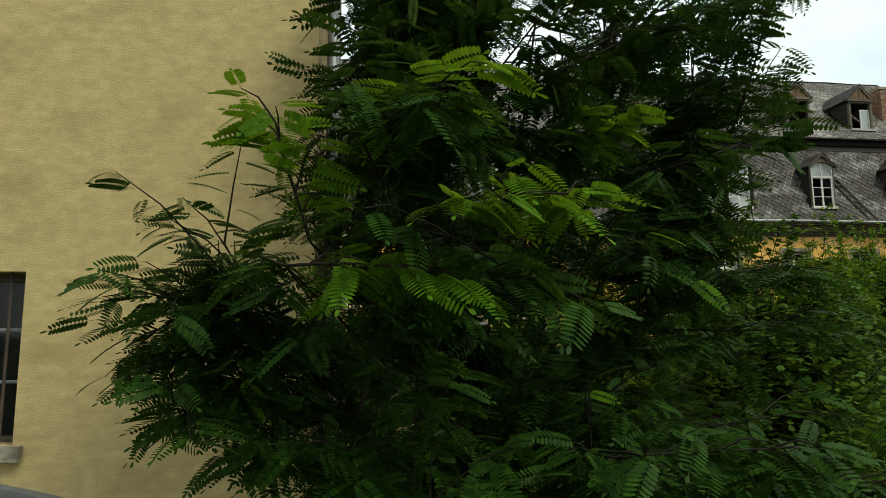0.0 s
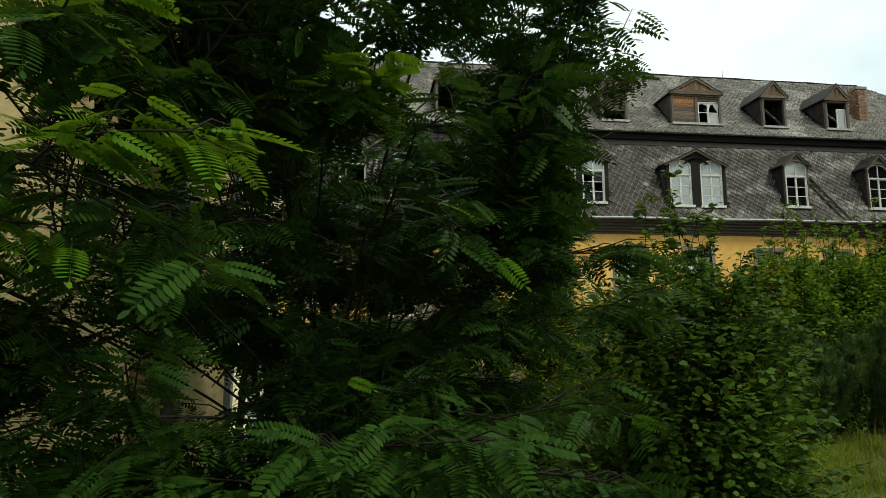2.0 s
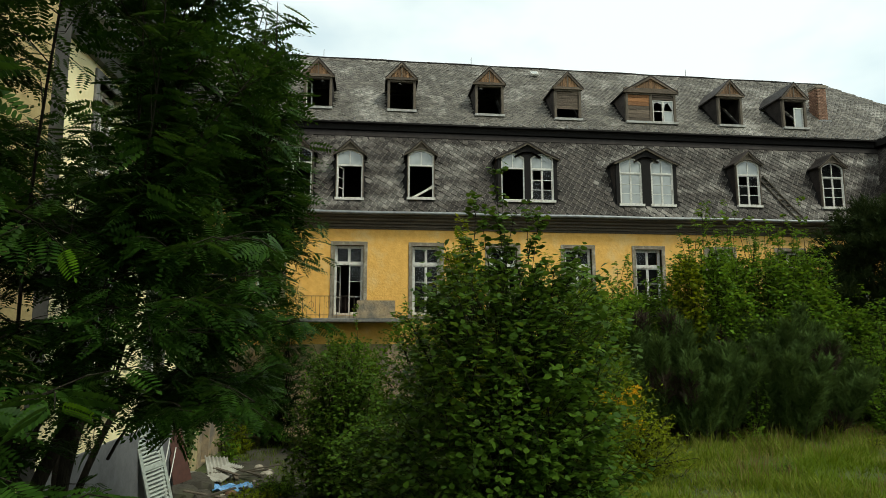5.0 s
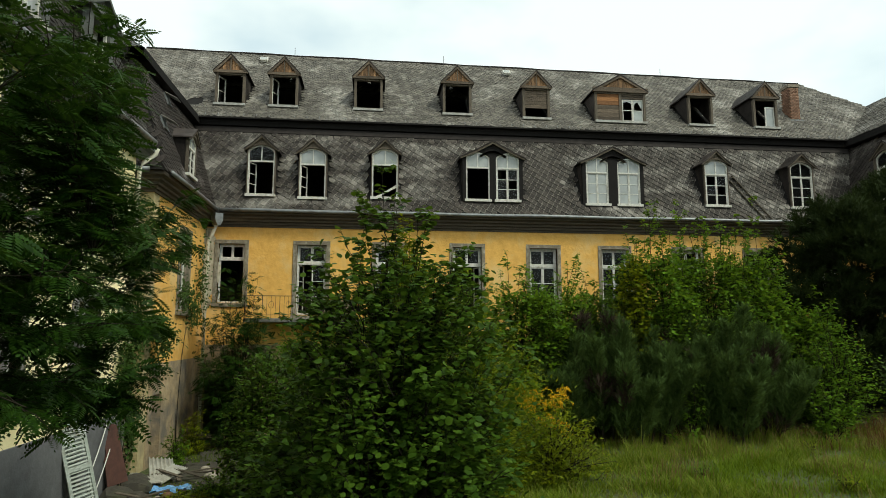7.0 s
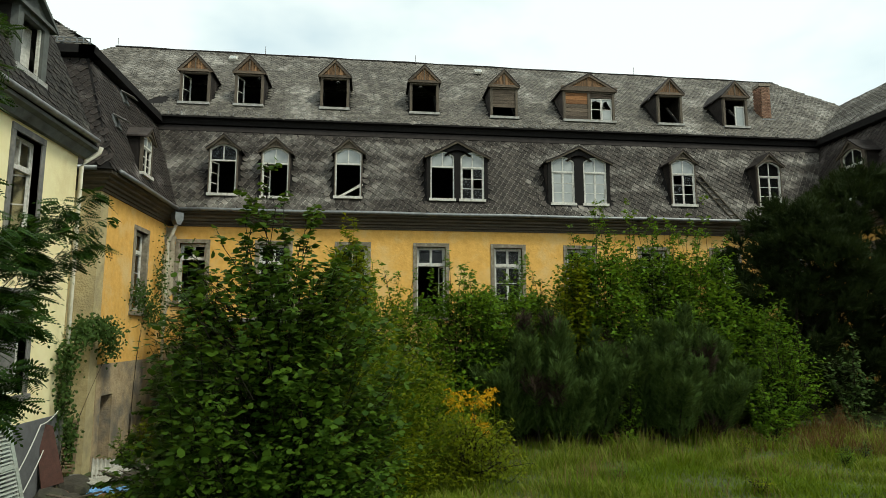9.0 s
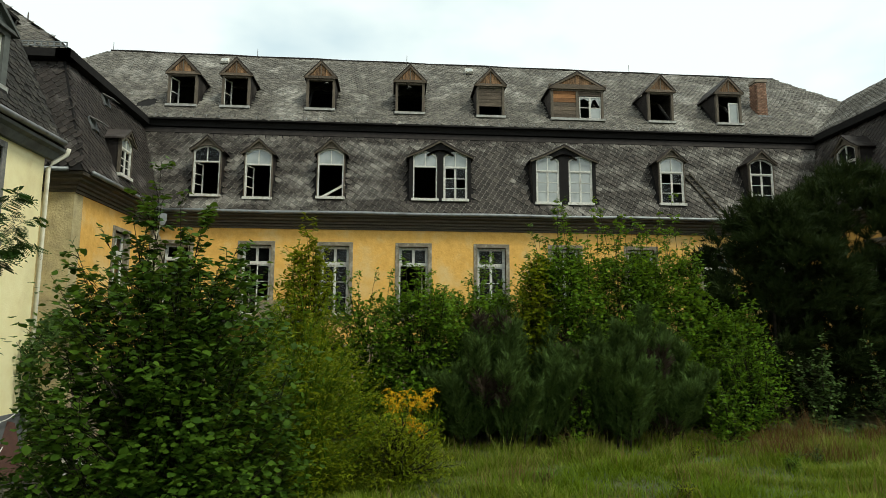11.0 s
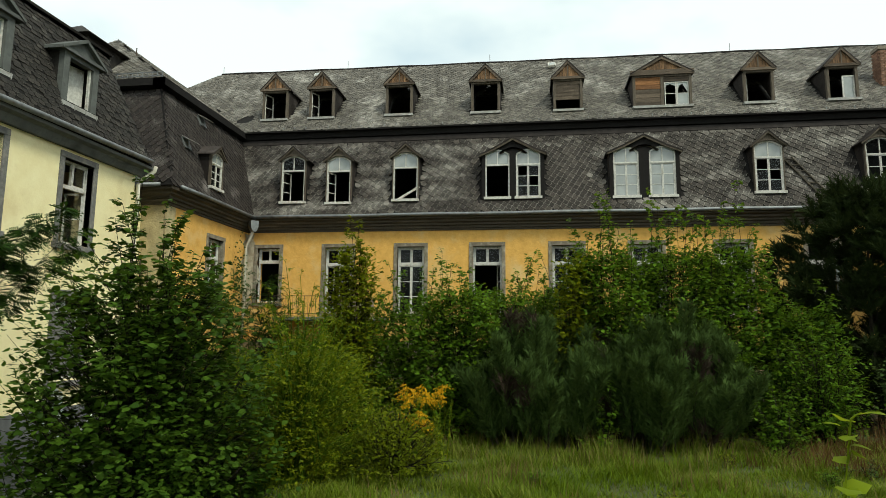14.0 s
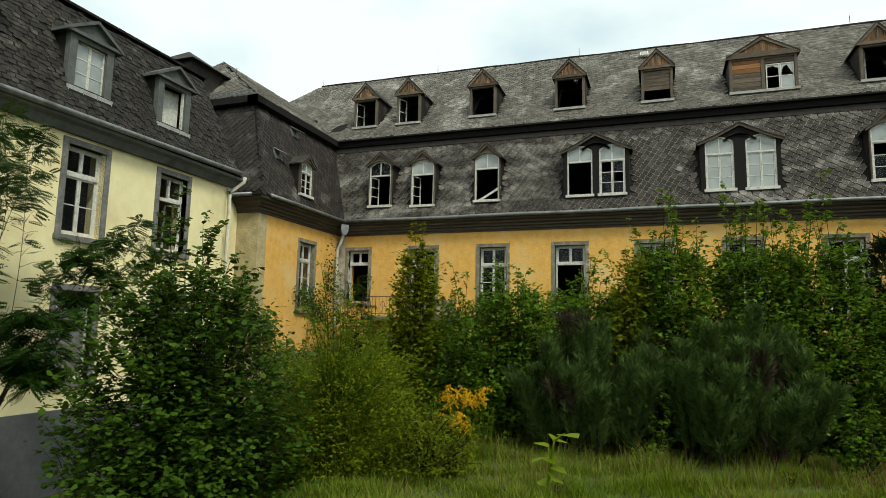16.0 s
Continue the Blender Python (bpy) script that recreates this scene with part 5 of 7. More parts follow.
def bush(name, label, category, base, height, radius, stems, twigs, leaves, leaf, size, material, seed, rise=0.5, spiky=0.25,
         twig=0.45, start=0.12, droop=0.2, lumps=0.25, group="", squash=1.0, bare=BARK, trunk=0.0, thick=0.02, fill=(0, 12, 0.2), foot_w=0.8, cap=0.86, flat=0.0, taper=0.62):
    """A shrub or young tree: stems fan out from its foot, twigs along them, leaves along the twigs."""
    r = np.random.default_rng(seed)
    x, y = base
    foot = np.array((x, y, float(terrain(x, y)) - 0.05))
    lines, radii, P, D = [], [], [], []
    if trunk:
        top = foot + (r.normal(0, 0.1), r.normal(0, 0.1), trunk)
        lines.append(bend(foot, top, 0.1, 7, 0.03, r))
        radii.append((thick * 2.2, thick * 1.6))
    for k in range(stems):
        az = 2 * math.pi * (k * 0.618 + r.uniform(-0.05, 0.05))
        q = math.sqrt((k + 0.5) / stems)
        rad = radius * q * (1 + lumps * math.sin(3 * az + seed) * q + r.normal(0, 0.08))
        z = height * ((1 - taper * q * q) * r.uniform(0.84, 1.0) + (spiky * r.uniform(0, 1) ** 1.7 if q < 0.85 else 0))
        if q > 0.75 and r.random() < 0.6:
            z *= r.uniform(0.35, 0.85)
        tip = foot + (rad * math.cos(az), rad * math.sin(az) * squash, max(z, 0.25))
        s = foot + (0.12 * radius * r.normal(), 0.12 * radius * r.normal(), trunk * r.uniform(0.55, 1.0))
        L = bend(s, tip, rise, 12, 0.05, r)
        lines.append(L)
        radii.append((thick * r.uniform(0.7, 1.2), 0.004))
        for t in np.linspace(start, 1.0, twigs) + r.normal(0, 0.02, twigs):
            t = min(max(t, 0.03), 1.0)
            i = t * 11
            i0 = min(int(i), 10)
            p = L[i0] + (L[i0 + 1] - L[i0]) * (i - i0)
            d = unit(L[i0 + 1] - L[i0])
            out = unit(np.array((p[0] - x, p[1] - y, 0)) + 1e-3)
            w = unit(d * (0.55 + 0.6 * t) + out * 0.35 + r.normal(0, 0.55, 3))
            ln = twig * (1.1 - 0.55 * t) * r.uniform(0.6, 1.2)
            e = p + w * ln + (0, 0, -droop * ln * 0.4)
            lines.append(np.stack([p, (p + e) / 2 + (0, 0, 0.06 * ln), e]))
            radii.append((0.006, 0.002))
            u = np.linspace(0.15, 1.0, leaves) + r.normal(0, 0.03, leaves)
            P.append(p + (e - p) * u[:, None] + r.normal(0, 0.012, (leaves, 3)))
            side = unit(np.cross(w, (0, 0, 1)))
            sg = np.where(np.arange(leaves) % 2, 1, -1)[:, None]
            D.append(unit(w * (0.55, 0.55, 0.3) + side * sg * 0.8 + r.normal(0, 0.3, (leaves, 3)) + (0, 0, -droop)))
    # side shoots that close the crown down to the foot
    for k in range(fill[0]):
        az, h = r.uniform(0, 2 * math.pi), r.uniform(0.02, cap)
        shape = (foot_w + (1 - foot_w) * min(1, h / 0.35)) * math.sqrt(max(0.0, 1 - h ** 2.4))
        rad = radius * shape * (1 + 0.8 * lumps * math.sin(3 * az + 5 * h + seed) + 0.4 * lumps * math.sin(7 * az - 9 * h)) * r.uniform(0.5, 1.0) ** 0.5
        c = foot + (rad * math.cos(az), rad * math.sin(az) * squash, height * h)
        out = unit(np.array((math.cos(az), math.sin(az), 0.5 + 0.8 * h)) + r.normal(0, 0.35, 3))
        ln = fill[2] * r.uniform(1.2, 2.4)
        lines.append(np.stack([c - out * ln, c - out * ln * 0.4 + (0, 0, 0.02), c + out * fill[2]]))
        radii.append((0.006, 0.002))
        u = r.uniform(-1, 1, fill[1])[:, None]
        P.append(c + out * u * fill[2] + r.normal(0, fill[2] * 0.45, (fill[1], 3)))
        D.append(unit(out * 0.6 + r.normal(0, 0.7, (fill[1], 3)) * (1, 1, 0.45) + (0, 0, -0.6 * droop)))
    P, D = np.concatenate(P), np.concatenate(D)
    # flat: leaves held level in tiers
    D = unit(D * (1, 1, 1 - flat))
    N = unit(r.normal(0, 0.32 * (1 - 0.4 * flat), P.shape) + (0, 0, 1.0) + 0.2 * unit(P - foot - (0, 0, height * 0.4)))
    ob = thing(name, label, category, group)
    v, f = rods(lines, radii, 3)
    joined("branchwork", v, f, bare, ob, kind="stuff", smooth=True)
    v, f = scatter(leaf[0], leaf[1], P, turns_from(D, N), size * r.uniform(0.65, 1.25, len(P)))
    joined("crown", v, f, material, ob, kind="stuff")
    return ob


LEAF_MAPLE = leaf_mat("hazel_leaf", (0.012, 0.035, 0.004), (0.080, 0.142, 0.013), 0.38)
LEAF_LIME = leaf_mat("yellow_green_leaf", (0.042, 0.070, 0.003), (0.20, 0.235, 0.009), 0.5)
LEAF_YOUNG = leaf_mat("young_sapling_leaf", (0.10, 0.15, 0.006), (0.24, 0.30, 0.012), 0.5)
LEAF_DOG = leaf_mat("dogwood_leaf", (0.011, 0.034, 0.004), (0.135, 0.245, 0.015), 0.46)
LEAF_SOFT = leaf_mat("pale_shrub_leaf", (0.026, 0.052, 0.012), (0.085, 0.13, 0.035), 0.3)
LEAF_LOCUST = leaf_mat("locust_leaf", (0.006, 0.020, 0.003), (0.034, 0.076, 0.008), 0.32)
LEAF_FRESH = leaf_mat("young_locust_leaf", (0.038, 0.098, 0.005), (0.100, 0.190, 0.009), 0.42)
LEAF_IVY = leaf_mat("creeper_leaf", (0.022, 0.045, 0.010), (0.060, 0.10, 0.02), 0.25)
NEEDLE = leaf_mat("pine_needle", (0.008, 0.013, 0.004), (0.028, 0.043, 0.009), 0.18, 0.75)
NEEDLE_GREEN = leaf_mat("mountain_pine_needle", (0.012, 0.024, 0.006), (0.085, 0.135, 0.030), 0.25, 0.7)
NEEDLE_DEAD = leaf_mat("dead_pine_needle", (0.022, 0.016, 0.011), (0.062, 0.045, 0.030), 0.15, 0.8)
GOLD = leaf_mat("goldenrod_bloom", (0.48, 0.27, 0.008), (0.70, 0.44, 0.02), 0.25)
BROAD, OVAL, SLIM, PINN = (BROAD_V, BROAD_F), (OVAL_V, OVAL_F), (SLIM_V, SLIM_F), (PINN_V, PINN_F)

def pine(label, base, height, radius, clumps, seed, size=0.3, foot_w=0.85):
    """A dense pine: puffs of upturned needle shoots heaped into an uneven dome."""
    r = np.random.default_rng(seed)
    x, y = base
    foot = np.array((x, y, float(terrain(x, y)) - 0.05))
    lines, radii, P, D = [], [], [], []
    mid = foot + (0, 0, height * 0.75)
    lines.append(bend(foot, mid, 0.1, 8, 0.02, r))
    radii.append((0.03 * height / 2, 0.03))
    for k in range(clumps):
        az = 2 * math.pi * (k * 0.618 + r.uniform(-0.04, 0.04))
        h = r.uniform(0.03, 0.97)
        shape = (foot_w + (1 - foot_w) * min(1, h / 0.3)) * math.sqrt(max(0.02, 1 - h ** 2.2))
        rad = radius * shape * (1 + 0.16 * math.sin(3 * az + 4 * h + seed) + 0.1 * math.sin(7 * az - 9 * h)) * (r.uniform(0.86, 1.0) if k % 5 else r.uniform(0.4, 0.8))
        c = foot + (rad * math.cos(az), rad * math.sin(az), height * h)
        out = np.array((math.cos(az) * shape, math.sin(az) * shape, 0.0))
        inner = foot + (0.15 * rad * math.cos(az), 0.15 * rad * math.sin(az), max(0.1, height * h - 0.5 * rad))
        if k % 4 == 0:
            lines.append(bend(inner, c, 0.3, 6, 0.05, r))
            radii.append((0.012, 0.004))
        puff = size * r.uniform(0.8, 1.35)
        n = 13 if size < 0.3 else 10
        w = unit(out * 0.9 + (0, 0, 0.75) + r.normal(0, 0.55, (n, 3)))
        w[:, 2] = np.abs(w[:, 2]) * 0.9 + 0.12
        w = unit(w)
        for t in (0.35, 0.65, 0.95):
            P.append(c - out * 0.3 * puff + w * puff * t + r.normal(0, 0.02, (n, 3)))
            D.append(unit(w + r.normal(0, 0.12, (n, 3))))
    P, D = np.concatenate(P), np.concatenate(D)
    N = unit(r.normal(0, 1, P.shape))
    ob = thing("pine_tree", label, "pine", "pines")
    v, f = rods(lines, radii, 4)
    joined("branchwork", v, f, BARK, ob, kind="stuff", smooth=True)
    v, f = scatter(BRUSH_V, BRUSH_F, P, turns_from(D, N), size * 0.5 * r.uniform(0.7, 1.3, len(P)))
    joined("crown", v, f, NEEDLE, ob, kind="stuff")
    return ob


def mountain_pine(label, base, height, radius, leaders, seed):
    """A shrubby pine: many upturned leaders, each set round with whorls of needle shoots; some shoots are brown and dead."""
    r = np.random.default_rng(seed)
    x, y = base
    foot = np.array((x, y, float(terrain(x, y)) - 0.05))
    lines, radii, P, D = [], [], [], []
    for k in range(leaders):
        az = 2 * math.pi * (k * 0.618 + r.uniform(-0.06, 0.06))
        q = math.sqrt((k + 0.5) / leaders)
        tip = foot + (radius * q * math.cos(az), radius * q * math.sin(az), height * (1 - 0.5 * q * q) * r.uniform(0.72, 1.05))
        L = bend(foot + (0.62 * radius * q * math.cos(az), 0.62 * radius * q * math.sin(az), 0), tip, 0.35, 14, 0.04, r)
        lines.append(L)
        radii.append((0.03, 0.008))
        ts = np.arange(0.12, 1.0, 0.16 / max(0.5, np.linalg.norm(tip - foot)))
        for t in ts:
            i0 = min(int(t * 13), 12)
            p = L[i0] + (L[i0 + 1] - L[i0]) * (t * 13 - i0)
            up = unit(L[i0 + 1] - L[i0])
            n = 5
            a = r.uniform(0, 6.28) + np.arange(n) * 2 * math.pi / n
            w = unit(np.stack([np.cos(a), np.sin(a), np.full(n, 0.75)], -1) + 0.5 * up + r.normal(0, 0.2, (n, 3)))
            ln = (0.16 + 0.30 * (1 - t)) * r.uniform(0.7, 1.2, n)
            for u in (0.35, 0.7, 1.0):
                P.append(p + w * (ln * u)[:, None] + (0, 0, 1) * (0.12 * ln * u * u)[:, None])
                D.append(unit(w + (0, 0, 0.5 * u)))
            if r.random() < 0.4:
                lines.append(np.stack([p, p + w[0] * ln[0] * 0.6, p + w[0] * ln[0]]))
                radii.append((0.008, 0.003))
        P.append(tip[None] + np.array([(0, 0, 0.0), (0, 0, 0.09)]))
        D.append(np.array([(0, 0, 1.0), (0.05, 0, 1.0)]))
    P, D = np.concatenate(P), np.concatenate(D)
    dead = np.sin(P[:, 0] * 3.1 + seed) + np.sin(P[:, 2] * 4.3 + P[:, 0]) + r.normal(0, 0.3, len(P)) > 1.45
    ob = thing("pine_shrub", label, "pine", "pines")
    v, f = rods(lines, radii, 4)
    joined("branchwork", v, f, BARK, ob, kind="stuff", smooth=True)
    N, sz = unit(r.normal(0, 1, P.shape)), 0.165 * r.uniform(0.75, 1.3, len(P))
    for nm, pick, mt in (("crown", ~dead, NEEDLE_GREEN), ("dead_foliage", dead, NEEDLE_DEAD)):
        v, f = scatter(BRUSH_V, BRUSH_F, P[pick], turns_from(D[pick], N[pick]), sz[pick])
        joined(nm, v, f, mt, ob, "" if nm == "crown" else "brown dead needle shoots", kind="stuff")
    return ob


# the big bush in the foreground and the hedge-like row before the main wing
bush("hazel_bush", "large dense hazel-leaved bush with upright shoots", "bush", (4.55, 8.0), 4.1, 1.52, 96, 22, 10, BROAD, 0.09, LEAF_MAPLE, 11, 0.5, 0.26, 0.40, thick=0.014, fill=(700, 15, 0.24), cap=0.86, foot_w=0.98, flat=0.15, taper=0.7)
bush("yellowing_bush", "yellow-green fine-leaved shrub with thin brown stems", "bush", (5.8, 10.2), 2.75, 1.2, 60, 15, 9, SLIM, 0.08, LEAF_LIME, 12, 0.5, 0.45, 0.38, fill=(420, 17, 0.22), bare=LEAF_DOG, lumps=0.42, cap=0.75)
bush("yellowing_bush", "low yellow-green shrub at the lawn edge", "bush", (5.5, 11.9), 2.6, 1.35, 45, 14, 10, SLIM, 0.08, LEAF_LIME, 13, 0.5, 0.45, 0.38, fill=(380, 16, 0.22), bare=LEAF_DOG, lumps=0.42, cap=0.75)
bush("lime_sapling", "slender light green sapling before the ochre wall", "tree", (5.1, 15.8), 5.4, 0.75, 34, 22, 10, OVAL, 0.12, LEAF_LIME, 14, 0.3, 0.12, 0.36, start=0.25, fill=(260, 13, 0.2), cap=0.9, foot_w=0.5)
HEDGE = "mid-green dogwood shrub in the hedge row"
ROW = (((7.9, 15.0), 3.7, 1.2, 50, 460), ((6.6, 16.4), 3.4, 1.5, 40, 420), ((9.3, 16.3), 3.6, 1.5, 50, 640), ((11.4, 15.6), 4.7, 1.3, 75, 640), ((13.2, 16.2), 4.7, 1.5, 75, 760),
       ((14.5, 16.4), 4.7, 1.3, 70, 620), ((10.6, 17.2), 3.8, 1.3, 36, 460), ((16.1, 16.2), 3.1, 1.05, 36, 380), ((4.4, 18.6), 3.3, 1.7, 40, 380), ((2.2, 20.8), 3.7, 1.3, 34, 340))
for k, (b, h, w, n, fl) in enumerate(ROW):
    bush("dogwood_bush", HEDGE if h < 4.2 else "tall bright-topped dogwood shrub in the hedge row", "bush", b, h, w, n, 20, 9, OVAL, 0.108, LEAF_DOG, 150 + k, 0.4, 0.42, 0.4,
         group="hedge shrubs", fill=(fl, 16, 0.2), cap=0.93)
bush("dogwood_bush", "slim light green shrub standing out of the hedge row", "bush", (10.6, 14.9), 4.6, 0.5, 22, 20, 10, BROAD, 0.09, LEAF_LIME, 171, 0.35, 0.15, 0.34, group="hedge shrubs", start=0.3, fill=(120, 14, 0.16), cap=0.9)
bush("dogwood_bush", "loose green shrub against the dark pine", "bush", (15.7, 14.8), 2.4, 0.95, 40, 14, 8, OVAL, 0.085, LEAF_DOG, 19, 0.5, 0.35, 0.35, group="hedge shrubs", fill=(150, 10, 0.18))
bush("dogwood_bush", "loose pale-leaved shrub against the dark pine", "bush", (17.4, 14.6), 1.9, 0.6, 12, 15, 7, BROAD, 0.085, LEAF_SOFT, 20, 0.3, 0.6, 0.2, group="hedge shrubs", fill=(30, 8, 0.16))
bush("dogwood_bush", "low pale-leaved shrub with upright shoots", "bush", (18.9, 14.3), 1.7, 0.7, 12, 14, 7, BROAD, 0.075, LEAF_SOFT, 22, 0.3, 0.7, 0.18, group="hedge shrubs", fill=(20, 8, 0.16))
bush("bramble_bush", "dark bramble thicket beside the trodden yard", "bush", (3.35, 11.8), 1.9, 1.1, 52, 14, 9, BROAD, 0.08, LEAF_MAPLE, 21, 0.6, 0.2, 0.4, droop=0.4, fill=(300, 12, 0.18))
bush("hazel_bush", "dark overgrown hazel bush beside the basement wall", "bush", (2.15, 14.4), 3.5, 1.0, 50, 15, 9, OVAL, 0.1, LEAF_MAPLE, 29, 0.4, 0.2, 0.4, fill=(420, 14, 0.2), cap=0.9, foot_w=0.45)
mountain_pine("dark spreading mountain pine in the hedge row", (9.8, 14.3), 2.9, 1.85, 40, 23)
mountain_pine("dark spreading mountain pine in the hedge row", (12.5, 14.4), 2.85, 2.1, 50, 24)
bush("dogwood_bush", "thin green shoots growing out between the pines", "bush", (11.1, 13.3), 1.5, 0.4, 7, 12, 7, OVAL, 0.085, LEAF_DOG, 181, 0.4, 0.4, 0.25, group="hedge shrubs", fill=(10, 8, 0.14))
bush("dogwood_bush", "thin green shoots growing out between the pines", "bush", (14.4, 13.4), 1.3, 0.5, 10, 12, 8, OVAL, 0.085, LEAF_DOG, 182, 0.4, 0.4, 0.25, group="hedge shrubs", fill=(24, 8, 0.14))
pine("lower dark pine beside two broad ones", (18.3, 17.5), 6.2, 2.4, 420, 28, size=0.4)
pine("broad dark pine standing before the far wing", (21.4, 18.6), 7.4, 2.9, 460, 25, size=0.42)
pine("broad dark pine standing before the far wing", (23.4, 15.2), 6.9, 2.9, 380, 26, size=0.42)
bush("locust_sapling", "young locust tree growing against the corner window", "tree", (-0.3, 22.4), 6.4, 1.2, 36, 9, 6, (FAR_V, FAR_F), 0.3, LEAF_LOCUST, 27, 0.25, 0.1, 0.55, start=0.25, droop=0.3, fill=(110, 6, 0.3), cap=0.7, foot_w=0.4)

# goldenrod at the lawn edge
for k, (x, y, h) in enumerate(((7.75, 12.15, 1.42), (7.4, 12.3, 1.38), (7.5, 11.7, 0.95), (7.95, 12.35, 1.1), (6.9, 12.4, 0.9))):
    r = np.random.default_rng(60 + k)
    ob = thing("goldenrod", "goldenrod plant with yellow plumes" if k < 3 else "green goldenrod plant not yet in bloom", "flower", "goldenrod clump")
    z0 = float(terrain(x, y))
    lines, radii, P, D, PB, DB = [], [], [], [], [], []
    for s in range(7):
        a = r.uniform(0, 6.28)
        tip = np.array((x + 0.26 * math.cos(a), y + 0.2 * math.sin(a), z0 + h * r.uniform(0.82, 1.05)))
        L = bend((x + r.normal(0, 0.06), y + r.normal(0, 0.06), z0), tip, 0.4, 10, 0.03, r)
        lines.append(L)
        radii.append((0.006, 0.003))
        t = r.uniform(0.1, 0.85, 34)
        i = (t * 8.99).astype(int)
        P.append(L[i] + (L[i + 1] - L[i]) * (t * 9 - i)[:, None])
        D.append(unit(r.normal(0, 1, (34, 3)) * (1, 1, 0.3) + (0, 0, 0.3)))
        for b in range(7):
            t0 = L[-1] - (L[-1] - L[-3]) * r.uniform(0, 0.9)
            d = unit(r.normal(0, 1, 3) * (1, 1, 0.3) + (0, 0, 0.35))
            u = np.linspace(0, 0.22, 18)[:, None]
            PB.append(t0 + d * u + (0, 0, -0.5) * u * u * 6 + r.normal(0, 0.009, (18, 3)))
            DB.append(unit(r.normal(0, 1, (18, 3)) + (0, 0, 0.6)))
    v, f = rods(lines, radii, 4)
    joined("stalk", v, f, LEAF_LIME, ob, kind="stuff")
    P, D = np.concatenate(P), np.concatenate(D)
    v, f = scatter(SLIM_V * (0.7, 1, 1), SLIM_F, P, turns_from(D, unit(r.normal(0, 0.3, P.shape) + (0, 0, 1))), r.uniform(0.06, 0.1, len(P)))
    joined("leaves", v, f, LEAF_DOG, ob, kind="stuff")
    P, D = np.concatenate(PB), np.concatenate(DB)
    v, f = scatter(BROAD_V, BROAD_F, P, turns_from(D, unit(r.normal(0, 1, P.shape) + (0, 0, 0.5))), r.uniform(0.018, 0.034, len(P)))
    if k < 3:
        joined("plume", v, f, GOLD, ob, kind="stuff")

# ---- the locust tree beside the path ----
locust = thing("locust_tree", "multi-stemmed black locust tree with feathery dark green leaves", "tree")
r = np.random.default_rng(5)
LB = np.array((0.15, 5.6, float(terrain(0.15, 5.6)) - 0.05))
STEMS = [(0.35, 5.1, 3.4), (-0.15, 5.5, 3.8), (0.7, 5.9, 3.6), (0.2, 6.2, 4.2)]
heads, lines, radii = [], [], []
for k, s in enumerate(STEMS):
    L = bend(LB + (0.12 * math.cos(2.1 * k), 0.12 * math.sin(2.1 * k), 0), s, 0.3, 10, 0.05, r)
    lines.append(L)
    radii.append((0.075 - 0.008 * k, 0.05))
    heads.append(L[-1])
v, f = rods(lines, radii, 8)
joined("trunk", v, f, BARK, locust, "dark furrowed trunk stems", smooth=True)
def spray(s, tip, P, D, S, lines, radii, r, n=12, spread=0.6, ln=(0.22, 0.48), m=9, first=0.3, mark=0, thick=0.022):
    """A bough from s to tip with leafy twigs along it."""
    L = bend(s, tip, 0.15, 12, 0.07, r)
    lines.append(L)
    radii.append((thick, 0.004))
    for t in np.linspace(first, 1.0, n):
        i0 = min(int(t * 11), 10)
        p = L[i0] + (L[i0 + 1] - L[i0]) * (t * 11 - i0)
        w = unit(unit(L[i0 + 1] - L[i0]) * 0.6 + r.normal(0, spread, 3) * (1, 1, 0.5))
        e = p + w * r.uniform(*ln)
        if e[1] < 1.95:
            e[1] = 1.95 + r.uniform(0, 0.1)
        lines.append(np.stack([p, (p + e) / 2 + (0, 0, 0.03), e]))
        radii.append((0.005, 0.002))
        u = np.linspace(0.12, 1.0, m)[:, None]
        P.append(p + (e - p) * u)
        side = unit(np.cross(w, (0, 0, 1)))
        sg = np.where(np.arange(m) % 2, 1, -1)[:, None]
        D.append(unit(w * (0.5, 0.5, 0.3) + side * sg * 0.9 + r.normal(0, 0.25, (m, 3)) + (0, 0, -0.22)))
        S.append(np.full(m, mark))


def nearest(heads, tip, r):
    return min(heads, key=lambda h: np.linalg.norm((h - tip) * (1, 1, 0.5)) + r.uniform(0, 0.4)) - (0, 0, r.uniform(0.0, 0.9))


